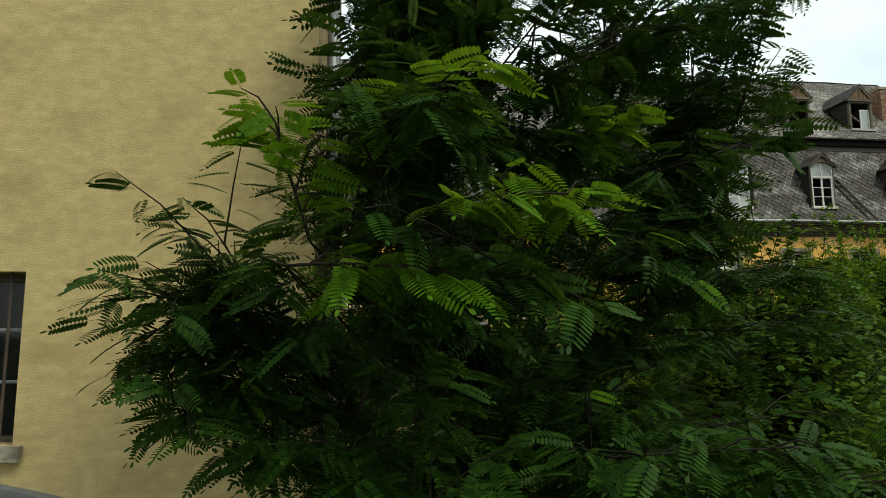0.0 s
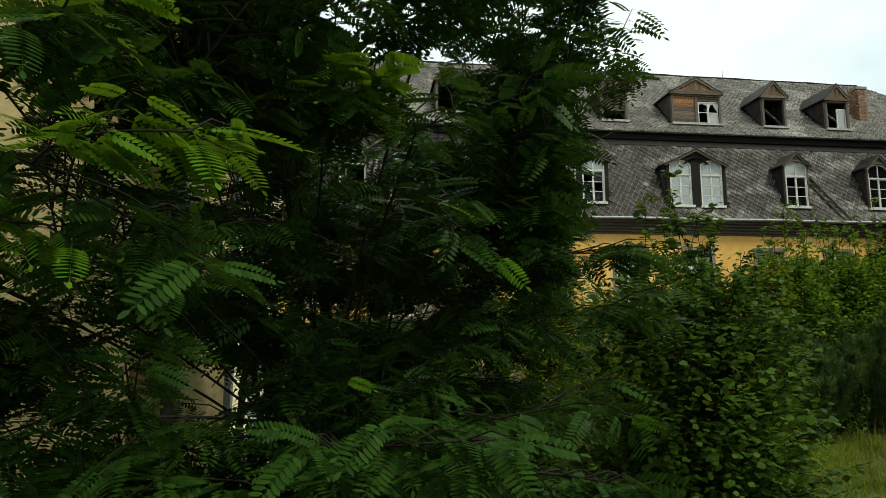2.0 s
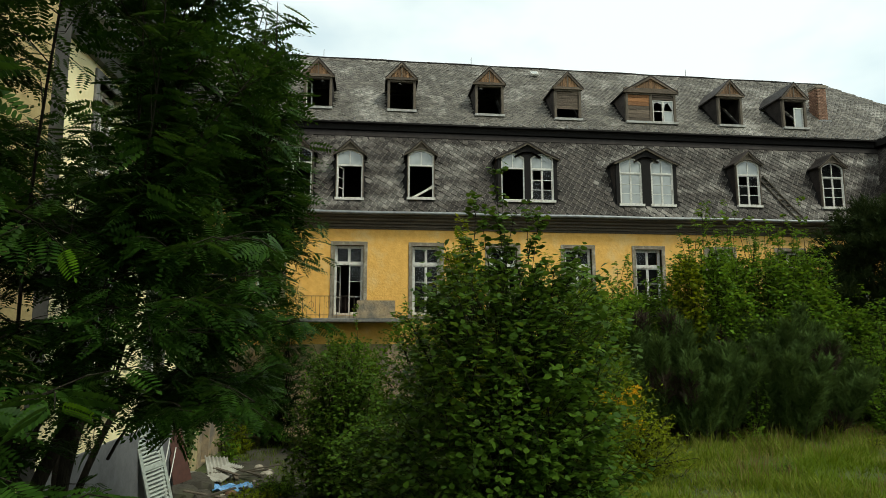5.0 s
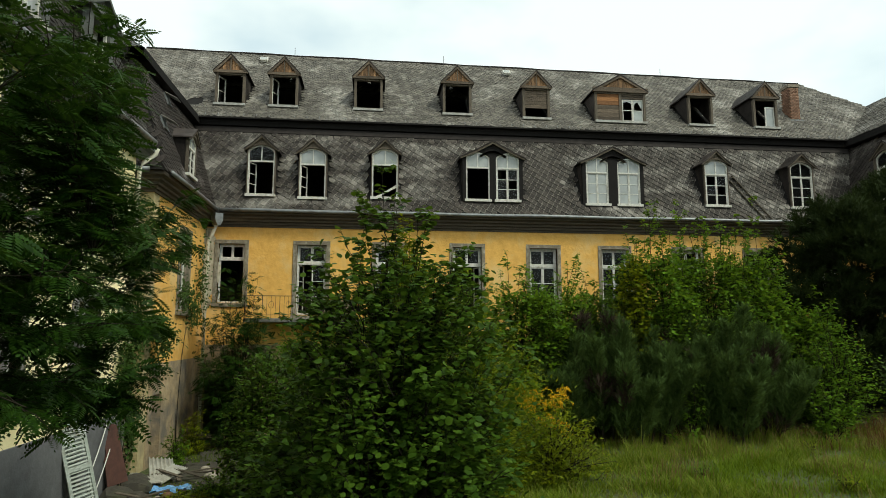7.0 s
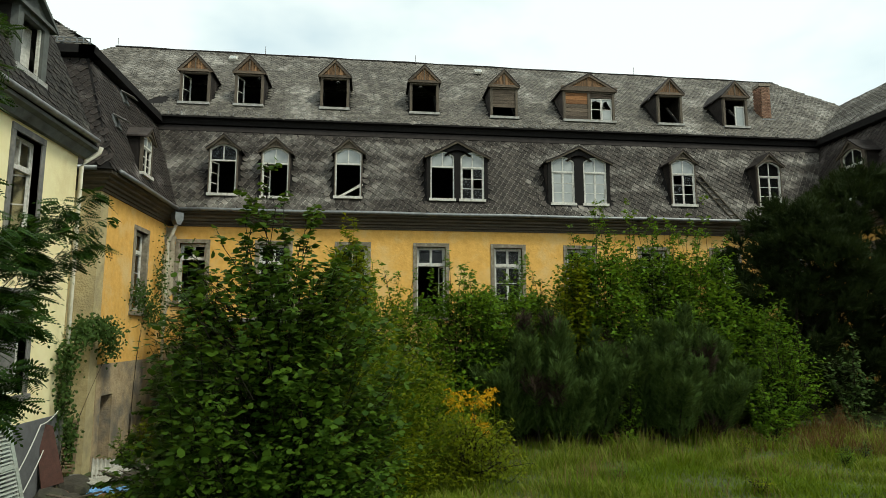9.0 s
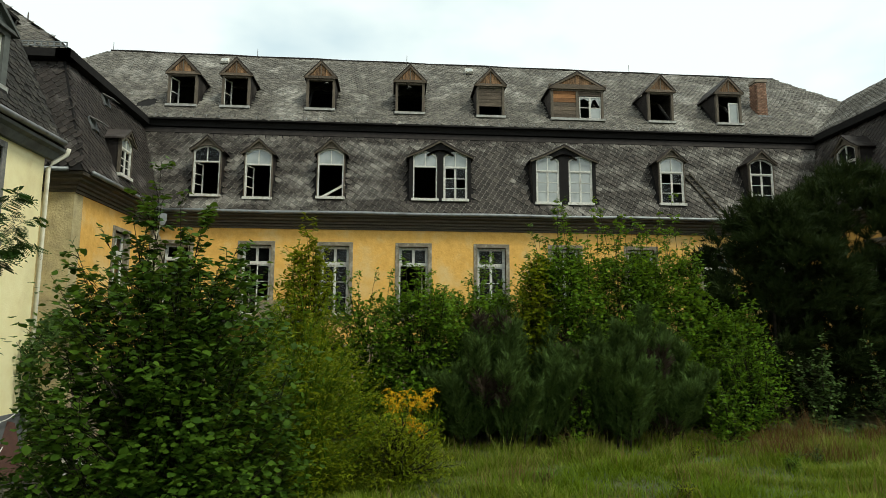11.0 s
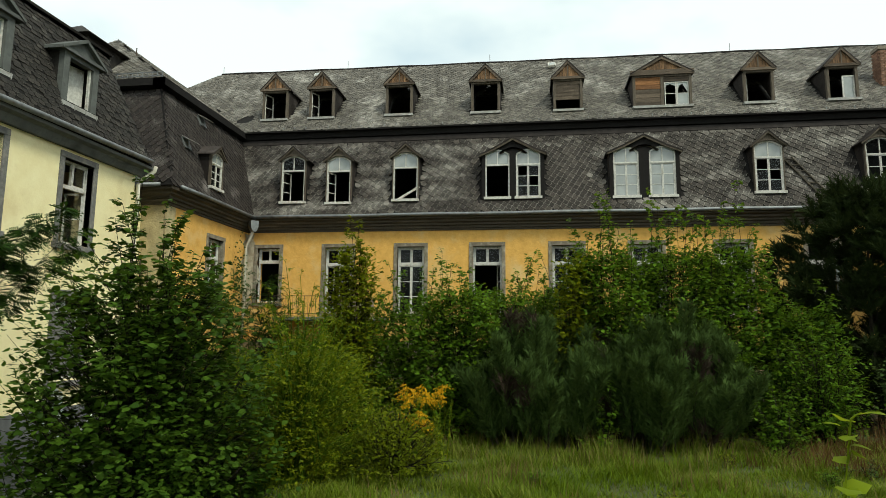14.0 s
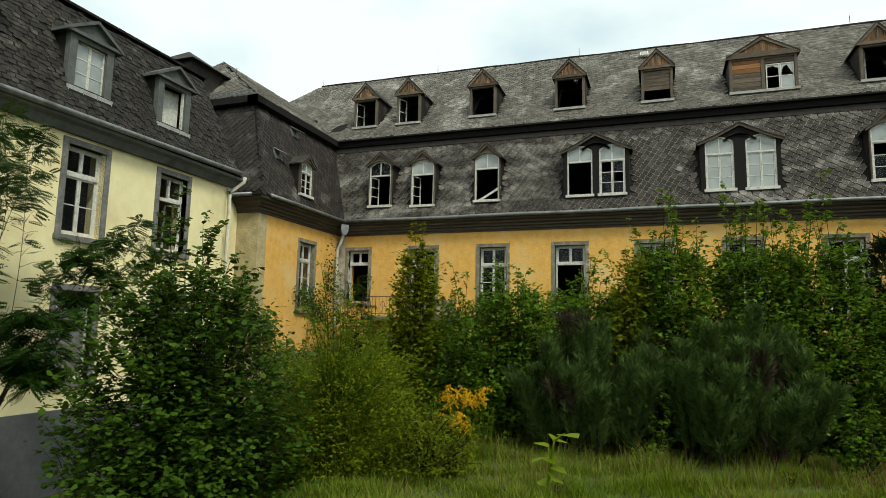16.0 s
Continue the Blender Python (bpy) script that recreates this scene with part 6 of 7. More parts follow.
# boughs: outward to all sides, reaching over the path
tips = [(-1.25, 3.0, 4.25), (-1.3, 3.05, 3.85), (-1.4, 3.1, 4.05), (-1.2, 3.1, 3.7), (-1.25, 3.0, 3.55), (-1.2, 3.15, 4.3), (-0.85, 3.0, 3.4), (-1.05, 3.1, 3.95), (-0.85, 3.2, 4.15), (-1.35, 3.1, 4.05), (-1.3, 3.0, 3.65),
        (-0.8, 3.0, 3.0), (-0.5, 3.2, 2.95), (-0.35, 3.4, 2.6), (-0.65, 3.5, 3.2), (-0.3, 3.1, 2.8), (-0.7, 3.3, 2.7), (-0.6, 3.0, 3.4), (-0.3, 2.7, 3.3), (-0.1, 2.9, 2.9),
        (-0.6, 3.3, 5.15), (-0.35, 3.2, 5.5), (-0.1, 3.4, 5.2), (-0.45, 3.1, 4.85), (-0.2, 3.0, 5.0), (0.0, 3.2, 5.7), (-0.4, 3.5, 5.8), (-1.0, 3.4, 6.0), (-0.3, 2.6, 4.75), (-0.05, 2.4, 4.15), (0.65, 3.5, 4.85), (1.5, 3.2, 3.5), (-0.35, 3.0, 3.5),
        (-0.7, 3.4, 3.9), (1.9, 3.6, 6.0), (1.2, 3.2, 5.7), (0.4, 3.0, 5.6), (1.7, 2.9, 3.1), (0.9, 2.7, 3.0), (-0.2, 2.8, 3.0), (1.5, 4.2, 4.2), (1.5, 4.6, 5.0),
        (2.2, 4.3, 5.6), (2.0, 4.0, 6.2), (2.1, 4.0, 4.3), (2.0, 3.8, 3.9), (2.2, 5.4, 4.2), (2.15, 5.3, 3.8), (2.2, 5.5, 4.6), (1.95, 5.4, 3.4), (2.05, 5.6, 5.1), (1.7, 5.2, 3.9), (1.6, 5.0, 3.2), (2.1, 4.6, 3.3), (1.8, 5.6, 5.6), (1.3, 2.5, 3.1), (0.5, 2.5, 3.2), (0.9, 8.0, 6.6), (1.4, 7.2, 7.2), (-0.5, 3.6, 6.0)]
for k in range(11):
    tips.append((r.uniform(1.1, 2.1), r.uniform(4.6, 7.0), r.uniform(4.6, 6.8)))
for k in range(14):
    tips.append((r.uniform(-0.6, 0.1) if k % 2 else r.uniform(1.3, 2.05), r.uniform(3.2, 5.0), r.uniform(5.0, 6.6)))
# the top of the crown
for k in range(6):
    tips.append((r.uniform(-0.5, 2.0), r.uniform(2.9, 5.5), r.uniform(6.7, 8.2)))
# inner boughs before the stems
for k in range(14):
    tips.append((r.uniform(-0.3, 1.0), r.uniform(4.6, 6.4), r.uniform(3.7, 5.2)))
while len(tips) < 168:
    d = unit(r.normal(0, 1, 3))
    q = r.uniform(0.5, 1.0)
    p = np.array((0.4, 4.9, 4.8)) + d * q * (1.6, 2.4, 2.9)
    right = 1.75 + 0.075 * (p[1] - 0.4)
    if p[1] < 2.5 or p[2] < 2.2 or (p[0] < -0.75 and p[1] > 4.4) or (p[0] < -0.65 and p[1] < 4.4 and 4.9 < p[2] < 5.8) or (p[1] < 5.5 and p[0] > right) or (0.3 < p[0] < 1.2 and p[2] > 5.4 and r.random() < 0.6):
        continue
    tips.append(tuple(p))
lines, radii, P, D, S = [], [], [], [], []
limbs = []
for k, tip in enumerate(tips):
    tip = np.array(tip)
    main = k % 8 == 0
    if main:
        s = nearest(heads, tip, r)
    else:
        # side boughs fork from the limb that passes nearest
        way = np.linalg.norm(limbs - tip, axis=1) + np.where(limbs[:, 2] > tip[2] + 0.1, 1.0, 0.0)
        way[way < 0.45] = 9.0
        s = limbs[int(np.argmin(way))]
    at = len(lines)
    spray(s, tip, P, D, S, lines, radii, r, n=12, first=0.15 if not main else 0.3, thick=0.014 if main else 0.007)
    if main:
        limbs = np.concatenate([limbs, lines[at][3:11]]) if len(limbs) else lines[at][3:11]
# young bright shoots on the open side
for c, d, n, young in (((-0.15, 2.4, 4.33), (0.5, -0.2, 0.05), 3, 1), ((0.38, 3.4, 4.84), (0.45, -0.3, 0.1), 4, 1), ((-0.43, 2.5, 4.7), (0.3, -0.2, 0.2), 1, 1), ((-0.62, 2.45, 4.12), (0.45, -0.1, -0.02), 4, 1),
                ((-0.84, 2.6, 4.45), (-0.12, -0.1, 0.42), 4, 1), ((0.75, 2.6, 3.45), (0.5, -0.2, 0.05), 5, 0), ((1.2, 2.7, 3.3), (0.5, -0.25, 0.0), 5, 0), ((0.4, 2.9, 5.4), (0.4, -0.2, 0.2), 2, 0), ((1.0, 3.0, 4.7), (0.4, -0.2, 0.1), 2, 0)):
    c, d = np.array(c), np.array(d)
    L = bend(nearest(heads, c, r), c - 0.5 * d, 0.15, 9, 0.05, r)
    lines.append(L)
    radii.append((0.009, 0.005))
    spray(L[-3], L[-1], P, D, S, lines, radii, r, n=3, spread=0.4, ln=(0.12, 0.26), m=6, first=0.1, mark=0, thick=0.005)
    spray(c - 0.5 * d, c + 0.5 * d, P, D, S, lines, radii, r, n=n + 2, spread=0.35, ln=(0.12, 0.24), m=7, first=0.2, mark=young, thick=0.006)
v, f = rods(lines, radii, 4)
joined("branchwork", v, f, BARK, locust, kind="stuff", smooth=True)
P, D, S = np.concatenate(P), np.concatenate(D), np.concatenate(S)
keep = ~((P[:, 0] < -0.85) & (P[:, 1] > 4.75)) & (P[:, 1] > 1.9)
# the crown is thin round the bare upper stems
thin = (P[:, 0] > -0.2) & (P[:, 0] < 1.25) & (P[:, 1] > 2.7) & (P[:, 1] < 6.2) & (P[:, 2] > 3.8) & (P[:, 2] < 4.65) & (S == 0)
keep &= ~thin | (r.random(len(P)) < 0.85)
thin = (P[:, 0] < 0.95) & (P[:, 1] > 4.1) & (P[:, 2] > 3.7) & (P[:, 2] < 5.05)
keep &= ~thin | (r.random(len(P)) < 0.85)
thin = (P[:, 0] > 0.1) & (P[:, 0] < 1.35) & (P[:, 1] < 6.2) & (P[:, 2] > 5.1) & (S == 0)
keep &= ~thin | (r.random(len(P)) < 0.58)
P, D, S = P[keep], D[keep], S[keep]
N = unit(r.normal(0, 0.45, P.shape) + (0, 0, 1.0))
sz = np.where((P[:, 0] < -0.55) & (P[:, 1] < 4), 0.2, 0.215) * r.uniform(0.7, 1.2, len(P))
fresh = ((S == 1) | (r.random(len(P)) < 0.006)) & (P[:, 1] < 4)
far = (P[:, 1] > 3.4) & ~fresh
for nm, pick, mt, shape in (("crown", ~fresh & ~far, LEAF_LOCUST, PINN), ("crown", far, LEAF_LOCUST, (FAR_V, FAR_F)), ("young_leaves", fresh, LEAF_FRESH, PINN)):
    v, f = scatter(*shape, P[pick], turns_from(D[pick], N[pick]), sz[pick])
    joined(nm, v, f, mt, locust, "bright young leaves" if nm == "young_leaves" else "", kind="stuff")

# a second one by the pale wing, leaning out over the yard
locust = thing("locust_tree", "leaning black locust tree beside the pale wing", "tree")
r = np.random.default_rng(15)
lines, radii, P, D, S = [], [], [], [], []
base = np.array((-0.95, 8.7, float(terrain(-0.95, 8.7)) - 0.05))
heads = []
for k, s in enumerate(((-0.5, 8.9, 3.6), (-0.8, 8.5, 4.2), (-0.3, 9.2, 3.2))):
    L = bend(base + (0.08 * math.cos(2 * k), 0.08 * math.sin(2 * k), 0), s, 0.3, 9, 0.04, r)
    lines.append(L)
    radii.append((0.06, 0.035))
    heads.append(L[-1])
v, f = rods(lines, radii, 7)
joined("trunk", v, f, BARK, locust, "dark furrowed trunk stems", smooth=True)
lines, radii = [], []
for c, n in (((1.1, 9.8, 5.85), 1), ((1.2, 9.8, 5.4), 4), ((1.1, 9.7, 5.0), 1), ((1.5, 8.2, 4.0), 3), ((1.45, 8.1, 3.4), 2), ((1.15, 8.0, 2.8), 2), ((0.1, 8.8, 7.3), 3), ((-0.4, 8.2, 6.4), 2)):
    for q in range(n):
        tip = np.array(c) + r.normal(0, 1, 3) * (0.16, 0.32, 0.12)
        tip[0] = min(tip[0], 1.3 if c[1] > 9 else 1.65)
        spray(nearest(heads, tip, r), tip, P, D, S, lines, radii, r, n=12, first=0.45, ln=(0.2, 0.48), m=10, thick=0.009, spread=0.6)
v, f = rods(lines, radii, 4)
joined("branchwork", v, f, BARK, locust, kind="stuff", smooth=True)
P, D = np.concatenate(P), np.concatenate(D)
keep = (P[:, 0] > -1.5) & (P[:, 0] < np.where(P[:, 1] > 9, 1.65, 1.95)) & ((P[:, 0] > 0.1) | (P[:, 2] > 6.0) | (r.random(len(P)) < 0.3))
P, D = P[keep], D[keep]
v, f = scatter(FAR_V, FAR_F, P, turns_from(D, unit(r.normal(0, 0.6, P.shape) + (0, 0, 1.0))), 0.3 * r.uniform(0.7, 1.2, len(P)))
joined("crown", v, f, LEAF_LOCUST, locust, kind="stuff")

# ---- weeds at the wall feet ----
bush("nettle_clump", "yellow-green weeds at the foot of the link wall", "weeds", (-1.25, 21.2), 1.2, 0.55, 22, 9, 8, SLIM, 0.1, LEAF_LIME, 81, 0.4, 0.3, 0.2, thick=0.006)
bush("nettle_clump", "yellow-green weeds at the foot of the link wall", "weeds", (-1.2, 19.3), 0.9, 0.5, 18, 8, 8, SLIM, 0.1, LEAF_DOG, 82, 0.4, 0.3, 0.2, thick=0.006)
bush("nettle_clump", "low green weeds spreading over the yard", "weeds", (0.75, 15.9), 0.45, 0.6, 26, 8, 7, SLIM, 0.09, LEAF_DOG, 85, 0.6, 0.3, 0.2, thick=0.005, fill=(60, 8, 0.12))
bush("nettle_clump", "low green weeds spreading over the yard", "weeds", (0.35, 14.6), 0.4, 0.55, 24, 8, 7, SLIM, 0.09, LEAF_LIME, 86, 0.6, 0.3, 0.2, thick=0.005, fill=(60, 8, 0.12))
bush("nettle_clump", "thin weeds growing from the broken plinth", "weeds", (-2.45, 4.78), 1.05, 0.12, 4, 8, 4, SLIM, 0.035, LEAF_DOG, 83, 0.2, 0.3, 0.06, start=0.4, thick=0.004)
bush("bramble_bush", "low leafy thicket at the lawn edge", "bush", (7.3, 10.9), 1.1, 0.9, 30, 10, 9, SLIM, 0.09, LEAF_LIME, 84, 0.6, 0.3, 0.3, fill=(160, 12, 0.16))

# ---- sapling tip by the path ----
bush("lime_sapling", "thin young sapling with a few round light green leaves", "tree", (10.8, 2.75), 1.58, 0.13, 4, 16, 2, BROAD, 0.085, LEAF_YOUNG, 71, 0.2, 0.25, 0.09, start=0.4, thick=0.004, bare=LEAF_YOUNG)

# ---- creepers on the wall corner ----
def creeper(name, label, spots, seed, n, m=None):
    r = np.random.default_rng(seed)
    P = []
    for (x, y, z, sx, sy, sz_) in spots:
        P.append(np.array((x, y, z)) + r.normal(0, 1, (n, 3)) * (sx, sy, sz_) * 0.5)
    P = np.concatenate(P)
    ob = thing(name, label, "creeper")
    N = unit(np.stack([np.ones(len(P)), -0.6 * np.ones(len(P)), np.ones(len(P)) * 0.5], -1) + r.normal(0, 0.5, P.shape))
    D = unit(r.normal(0, 0.6, P.shape) + (0, 0, -0.8))
    v, f = scatter(BROAD_V, BROAD_F, P, turns_from(D, N), r.uniform(0.05, 0.095, len(P)))
    joined("leaves", v, f, LEAF_IVY, ob, kind="stuff")
    lines = [bend((spots[0][0] - 0.05, spots[0][1] + r.normal(0, 0.1), 0.0), P[i], 0.3, 8, 0.04, r) for i in range(0, len(P), max(1, len(P) // 3))]
    v, f = rods(lines, [(0.014, 0.004)] * len(lines), 5)
    joined("stalk", v, f, BARK, ob, kind="stuff", smooth=True)


creeper("wild_vine", "green wild vine climbing the pale wall corner",
        [(-1.55, 16.3, 3.2, 0.2, 0.4, 0.5), (-1.55, 16.9, 3.75, 0.25, 0.5, 0.35), (-1.6, 17.7, 3.95, 0.3, 0.7, 0.3), (-1.6, 18.4, 3.85, 0.3, 0.6, 0.35), (-1.6, 19.0, 3.5, 0.25, 0.4, 0.5),
         (-1.6, 16.4, 2.3, 0.15, 0.25, 0.8), (-1.6, 16.8, 1.3, 0.15, 0.25, 0.6)], 31, 460)
creeper("wild_vine", "green wild vine hanging below the link window", [(-1.8, 21.5, 5.0, 0.15, 0.8, 0.5), (-1.8, 22.4, 4.5, 0.2, 0.6, 0.5), (-1.75, 23.2, 5.5, 0.2, 0.5, 1.4)], 32, 420)

# ---- grass ----
def grass(name, label, n, area, height, material, seed, width=0.011, lean=0.35, where=None):
    r = np.random.default_rng(seed)
    x, y = r.uniform(area[0], area[1], n), r.uniform(area[2], area[3], n)
    clump = 0.5 + 0.5 * np.sin(x * 2.3 + 1.7 * np.sin(y * 1.9)) * np.cos(y * 2.7 + np.sin(x * 1.3))
    ok = r.random(n) < 0.35 + 0.65 * clump
    if where:
        ok &= where(x, y)
    x, y, clump = x[ok], y[ok], clump[ok]
    V = np.array([(-.5, 0, 0), (.5, 0, 0), (.4, .25, .45), (-.4, .25, .45), (0, .8, 1.0)])
    F = np.array([(0, 1, 2), (0, 2, 3), (3, 2, 4)])
    a = r.uniform(0, 2 * math.pi, len(x))
    h = height * r.uniform(0.5, 1.2, len(x)) * (0.4 + 1.1 * clump ** 1.5)
    ln = lean * r.uniform(0.2, 1.3, len(x)) * h
    T = np.zeros((len(x), 3, 3))
    T[:, 0, 0], T[:, 1, 0] = np.cos(a) * width, np.sin(a) * width
    T[:, 0, 1], T[:, 1, 1] = -np.sin(a) * ln, np.cos(a) * ln
    T[:, 2, 2] = h
    v, f = scatter(V, F, np.stack([x, y, terrain(x, y) - 0.01], -1), T, np.ones(len(x)))
    ob = joined(name, v, f, material, None, label, kind="stuff")
    return tagged(ob, category="grass")


BLADE = leaf_mat("grass_blade", (0.038, 0.070, 0.004), (0.14, 0.20, 0.009), 0.37)
PALE_BLADE = leaf_mat("yellowing_grass", (0.09, 0.12, 0.012), (0.21, 0.23, 0.04), 0.35)
STRAW = leaf_mat("dry_grass", (0.1, 0.065, 0.026), (0.22, 0.155, 0.065), 0.3)
RUST = leaf_mat("reddish_dry_weed", (0.07, 0.032, 0.012), (0.13, 0.075, 0.025), 0.25)
grass("lawn_grass", "long uncut green lawn grass", 100000, (4.5, 20, 6.8, 15.0), 0.17, BLADE, 41, 0.016, 1.5)
grass("yellow_grass", "yellowing blades among the green lawn grass", 46000, (6.0, 20, 7.5, 14.6), 0.2, PALE_BLADE, 45, 0.013, 1.5, where=lambda x, y: np.sin(x * 0.9 + 1.3 * np.sin(y * 0.8)) + np.sin(y * 1.7 + x * 0.6) > -0.3)
grass("tall_grass", "taller grass tufts scattered over the lawn", 15000, (7.0, 20, 8.5, 14.4), 0.38, BLADE, 42, 0.013, 1.2, where=lambda x, y: np.sin(x * 3.1 + np.sin(y * 2.3)) * np.cos(y * 3.7 + x) > 0.35)
grass("tall_grass", "tall bent grass along the foot of the hedge", 5500, (8.0, 20, 11.9, 13.4), 0.46, PALE_BLADE, 46, 0.010, 1.1, where=lambda x, y: np.sin(x * 4.1) + np.sin(x * 1.7 + y * 5) > 0.2)
grass("dry_stalks", "dry straw-coloured grass stalks along the shrubs", 8000, (7.2, 20, 8.6, 14.5), 0.4, STRAW, 43, 0.009, 0.7, where=lambda x, y: (y > 12.4 - 0.1 * (x - 8)) | (np.sin(x * 1.7 + 2) * np.cos(y * 2.1) > 0.1))
grass("dry_weeds", "reddish dry weeds before the pines", 7000, (13.5, 20, 11.6, 14.2), 0.5, RUST, 47, 0.012, 0.8, where=lambda x, y: np.sin(x * 2.1 + 0.7) + np.sin(y * 2.6 + x) > 0.0)
grass("yard_weeds", "low weeds growing over the bare yard", 16000, (-1.5, 5, 11, 23.5), 0.17, BLADE, 44, 0.014, 0.8, where=lambda x, y: (np.sin(x * 1.9) * np.cos(y * 1.3 + 1) > 0.0))
# small broad-leaved weeds in the lawn
for k in range(6):
    r = np.random.default_rng(300 + k)
    bush("lawn_weed", "small broad-leaved weed in the lawn", "weeds", (r.uniform(7.6, 17.5), r.uniform(8.6, 12.8)), r.uniform(0.15, 0.35), r.uniform(0.1, 0.22), 8, 5, 4, SLIM, r.uniform(0.05, 0.08),
         (LEAF_DOG, LEAF_LIME, LEAF_SOFT)[k % 3], 300 + k, 0.4, 0.3, 0.12, thick=0.004, group="lawn weeds")

# ---- rubbish along the side wing ----
TIN = mat("peeling_green_white_paint", (0.24, 0.27, 0.24), (0.42, 0.45, 0.41), 16, 0.75, 0.4, 50, (0.20, 0.19, 0.15), 5.0, 0.6)
REDBROWN = mat("red_brown_board", (0.045, 0.018, 0.013), (0.085, 0.034, 0.024), 6, 0.7, 0.3, 30, (0.06, 0.03, 0.02), 2.0, 0.6)
TARP = mat("blue_plastic_sheet", (0.06, 0.19, 0.42), (0.16, 0.36, 0.62), 8, 0.4, 0.6, 14, (0.30, 0.46, 0.62), 4.0, 0.6, spec=0.5)
ETERNIT = mat("pale_corrugated_sheet", (0.26, 0.25, 0.21), (0.42, 0.40, 0.35), 7, 0.85, 0.3, 40, (0.25, 0.23, 0.19), 2.0, 0.6)
ROPE = mat("white_rope", (0.50, 0.49, 0.45), (0.64, 0.63, 0.58), 30, 0.8, 0.3)
RUBBLE = mat("plaster_rubble", (0.20, 0.17, 0.13), (0.40, 0.36, 0.30), 8, 0.95, 0.6, 30, (0.12, 0.10, 0.08), 2.0, 0.6)
LATH = mat("brown_slats", (0.14, 0.10, 0.06), (0.25, 0.19, 0.12), 6, 0.85, 0.4, 30, stretch=(1, 1, 5))


def louvred(name, label, w, h, n, material, m, group=""):
    """A louvred shutter: stiles, rails and slanted slats."""
    ob = thing(name, label, "shutter", group, m)
    for x in (-w / 2 + 0.03, w / 2 - 0.03):
        bm = bmesh.new()
        box(bm, x - 0.03, x + 0.03, -0.02, 0.02, 0, h)
        part("stile", bm, material, ob)
    for z in (0.05, h * 0.48, h - 0.05):
        bm = bmesh.new()
        box(bm, -w / 2 + 0.06, w / 2 - 0.06, -0.018, 0.018, z - 0.05, z + 0.05)
        part("rail", bm, material, ob)
    for k in range(n):
        z = 0.13 + (h - 0.26) * (k + 0.5) / n
        if abs(z - h * 0.48) < 0.06:
            continue
        bm = bmesh.new()
        box(bm, -w / 2 + 0.06, w / 2 - 0.06, -0.024, 0.024, -0.004, 0.004, Matrix.Translation((0, 0, z)) @ Matrix.Rotation(radians(40), 4, "X"))
        part("slat", bm, material, ob)
    return ob


louvred("window_shutter", "pale green louvred shutter leaning on the side wing", 0.5, 2.3, 26, TIN, pose(-1.2, 13.85, 0.05, -8, -11, 48), "leaning shutters")
louvred("window_shutter", "pale green louvred shutter leaning behind another", 0.5, 2.2, 26, TIN, pose(-1.33, 13.98, 0.05, -8, -7, 62), "leaning shutters")
louvred("window_shutter", "brown louvred shutter standing at the wall foot", 0.42, 1.35, 15, LATH, pose(-2.3, 18.36, 0.12, -4, 0, 0))

bm = bmesh.new()
prism(bm, [(-0.24, 0), (0.26, 0), (0.2, 1.3), (0.04, 1.38), (-0.17, 1.34), (-0.15, 0.7), (-0.22, 0.6)], -0.015, 0.015)
bmesh.ops.bevel(bm, geom=list(bm.edges), offset=0.004, segments=1, affect="EDGES")
board = part("board", bm, REDBROWN, None, m=pose(-1.42, 15.75, 0.36, -12, -6, 55))
tagged(board, "red-brown broken board leaning on the grey plinth", "board")

for k, (a, b) in enumerate((((-1.6, 15.4, 1.75), (-1.3, 13.9, 0.9)), ((-1.6, 15.4, 1.75), (-1.6, 16.2, 2.0)), ((-1.5, 15.4, 1.2), (-1.25, 13.95, 0.4)))):
    bm = bmesh.new()
    n = 10
    tube(bm, [tuple(np.array(a) + (np.array(b) - np.array(a)) * i / n + np.array((0, 0, -0.25 * (i / n) * (1 - i / n)))) for i in range(n + 1)], 0.012, 6)
    tagged(part("rope", bm, ROPE, None, smooth=True), "slack white rope tied between leaning boards", "rope", "white ropes")

# crumpled blue sheet
r = np.random.default_rng(91)
bm = bmesh.new()
grid = [[bm.verts.new((0.9 * (i / 13 - 0.5) + r.normal(0, 0.012), 0.55 * (j / 9 - 0.5) + r.normal(0, 0.012),
         0.07 + 0.06 * math.sin(i * 1.3 + j) * math.cos(j * 1.7) + abs(r.normal(0, 0.03)))) for j in range(10)] for i in range(14)]
for i in range(13):
    for j in range(9):
        bm.faces.new((grid[i][j], grid[i + 1][j], grid[i + 1][j + 1], grid[i][j + 1]))
tarp = part("plastic_sheet", bm, TARP, None, m=pose(-0.42, 16.35, float(terrain(-0.42, 16.35)), 0, 0, 15))
tagged(tarp, "crumpled blue plastic sheet on the rubble", "sheet")
md = tarp.modifiers.new("thickness", "SOLIDIFY")
md.thickness = 0.004

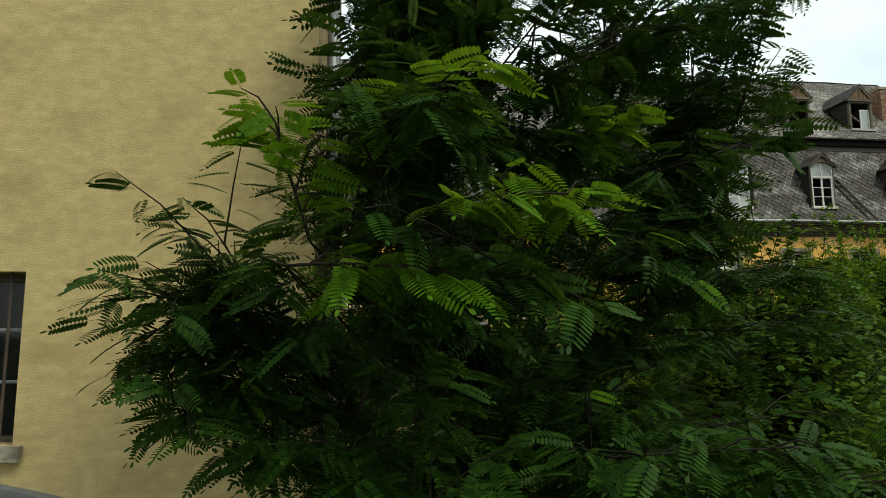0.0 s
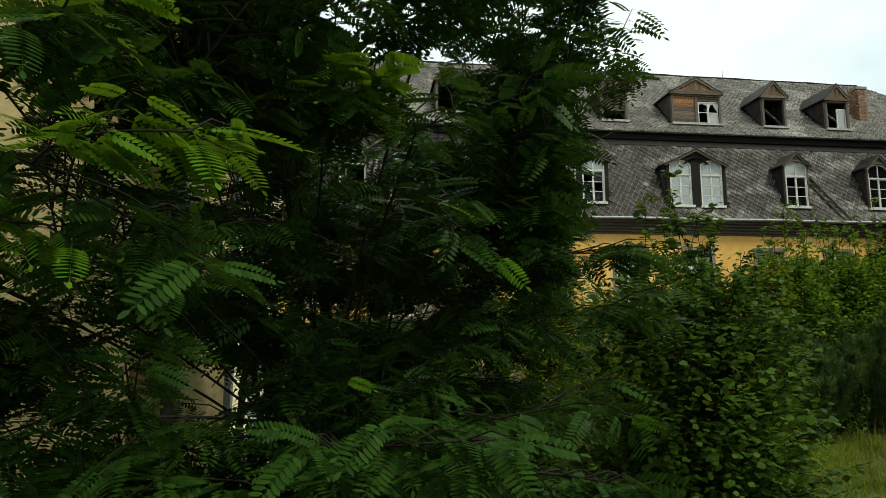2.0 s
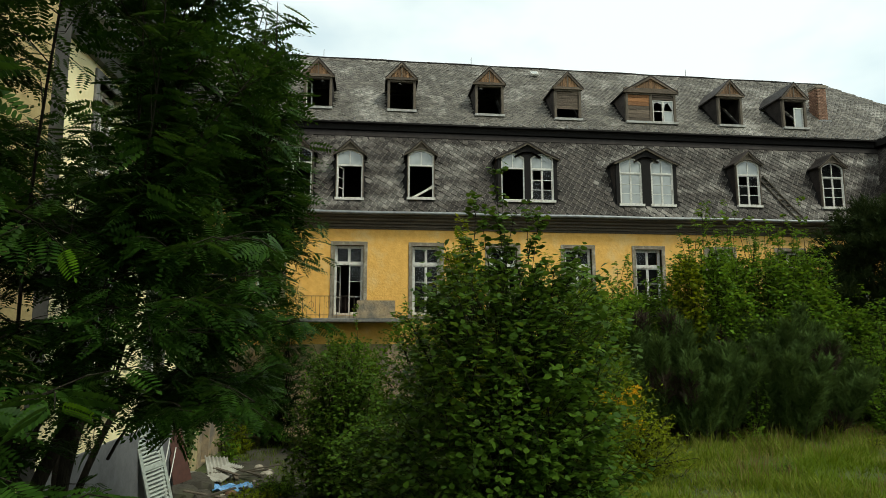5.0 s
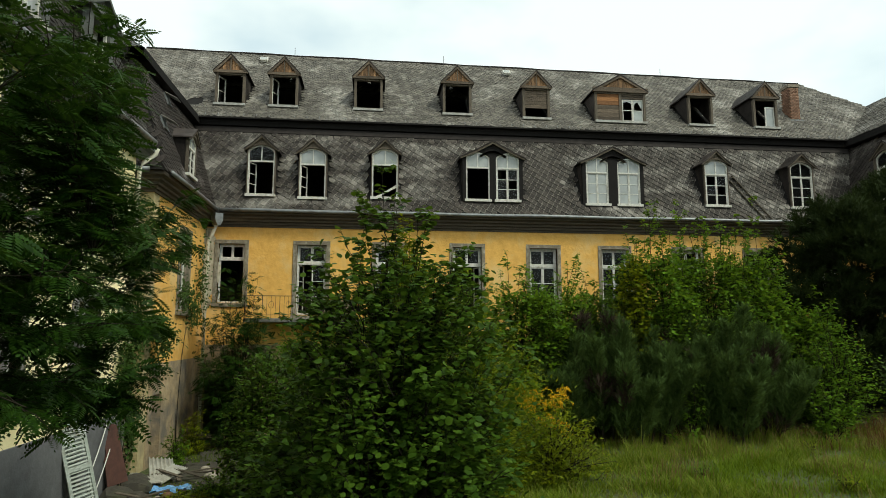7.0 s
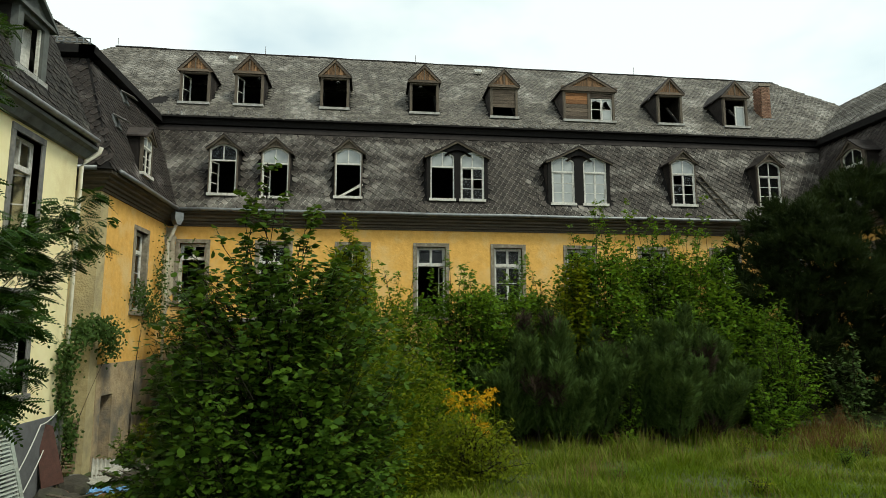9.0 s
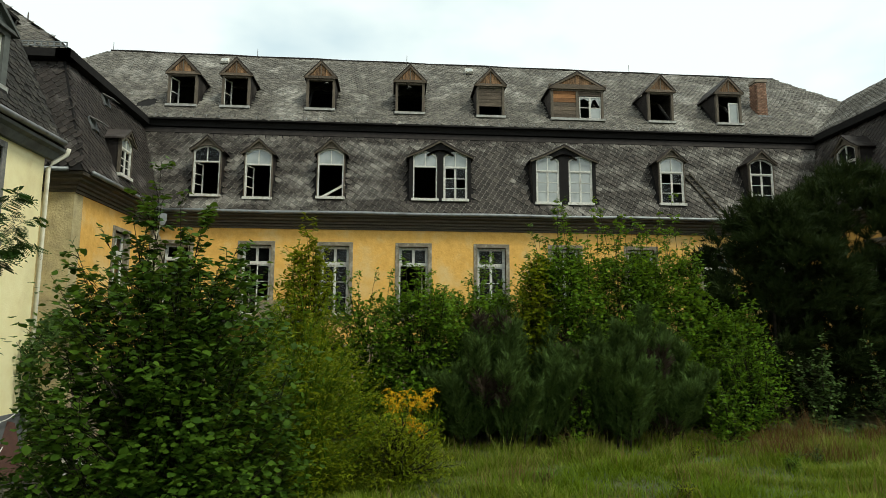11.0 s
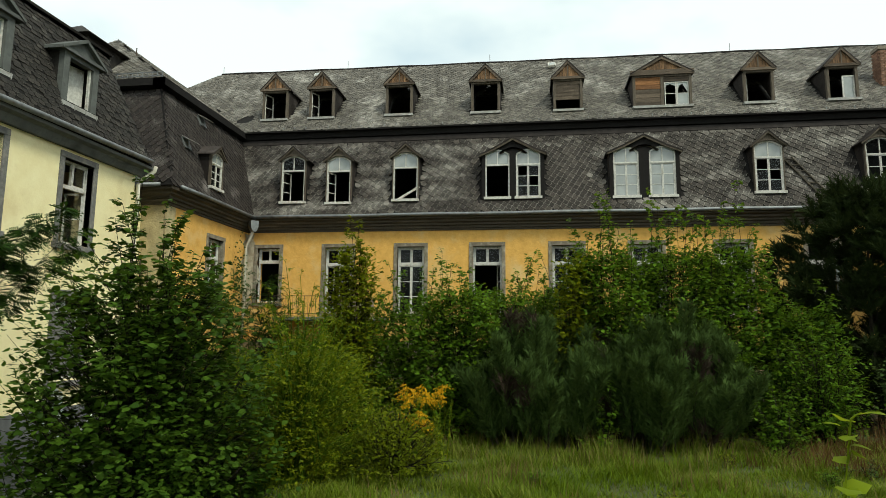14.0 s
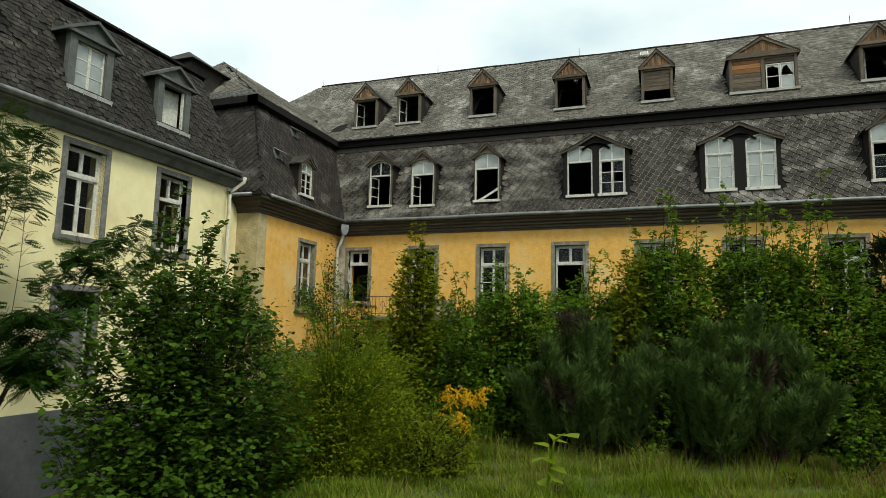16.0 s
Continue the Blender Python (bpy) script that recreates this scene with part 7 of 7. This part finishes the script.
# corrugated roofing pieces
for k, (x, y, z, rx, rz, w) in enumerate(((-1.1, 17.75, 0.3, 24, 25, 0.6), (-0.85, 17.5, 0.2, 14, -25, 0.45), (-1.3, 17.1, 0.2, 8, 60, 0.35))):
    bm = bmesh.new()
    rows = [[bm.verts.new((w * (i / 28 - 0.5), -0.45 + 0.9 * j, 0.03 * math.sin(i * math.pi / 2.3))) for j in (0, 1)] for i in range(29)]
    for a, b in zip(rows, rows[1:]):
        bm.faces.new((a[0], b[0], b[1], a[1]))
    ob = part("corrugated_sheet", bm, ETERNIT, None, m=pose(x, y, z, rx, 8, rz), smooth=True)
    tagged(ob, "broken pale corrugated roofing sheet on the rubble", "roofing sheet", "roofing pieces")
    md = ob.modifiers.new("thickness", "SOLIDIFY")
    md.thickness = 0.012


def lump(size, seed):
    bm = bmesh.new()
    bmesh.ops.create_icosphere(bm, subdivisions=2, radius=size)
    for v in bm.verts:
        v.co *= 1 + 0.35 * noise.noise(v.co / size * 1.1 + Vector((seed, 0, 0)))
        v.co.z *= 0.62
    bmesh.ops.dissolve_limit(bm, angle_limit=radians(14), verts=bm.verts, edges=bm.edges)
    return bm


for k in range(46):
    x, y = -1.5 + 1.7 * r.random() ** 1.5, r.uniform(14.6, 18.6)
    s = 0.05 + 0.13 * r.random() ** 2
    ob = part("rubble_stone", lump(s, k * 3.7), RUBBLE if k % 3 else BRICK, None, m=pose(x, y, float(terrain(x, y)) + s * 0.45, 0, 0, r.uniform(0, 360)))
    tagged(ob, "broken masonry lump in the rubble heap" if k % 3 else "broken red brick lump in the rubble heap", "rubble", "rubble heap")
for k in range(11):
    x, y = r.uniform(-1.3, 0.3), r.uniform(14.6, 18.3)
    ln = r.uniform(0.5, 1.3)
    bm = bmesh.new()
    box(bm, -ln / 2, ln / 2, -0.05, 0.05, -0.013, 0.013)
    bmesh.ops.bevel(bm, geom=list(bm.edges), offset=0.004, segments=1, affect="EDGES")
    ob = part("plank", bm, OLDWOOD if k % 2 else DARKWOOD, None, m=pose(x, y, float(terrain(x, y)) + 0.1 + 0.02 * k, 0, r.uniform(-9, 9), r.uniform(0, 180)))
    tagged(ob, "old broken plank lying in the rubble heap", "plank", "loose planks")
for k, (x, y, sz) in enumerate(((-1.35, 15.6, 0.42), (-1.15, 16.3, 0.36), (-1.45, 16.9, 0.4), (-0.9, 15.5, 0.26))):
    bm = lump(sz, 40 + k)
    ob = part("mound", bm, DIRT, None, m=pose(x, y, float(terrain(x, y)) + 0.1, 0, 0, 70 * k))
    tagged(ob, "dark mound of earth and rotten wood by the wall", "mound", "earth mounds")
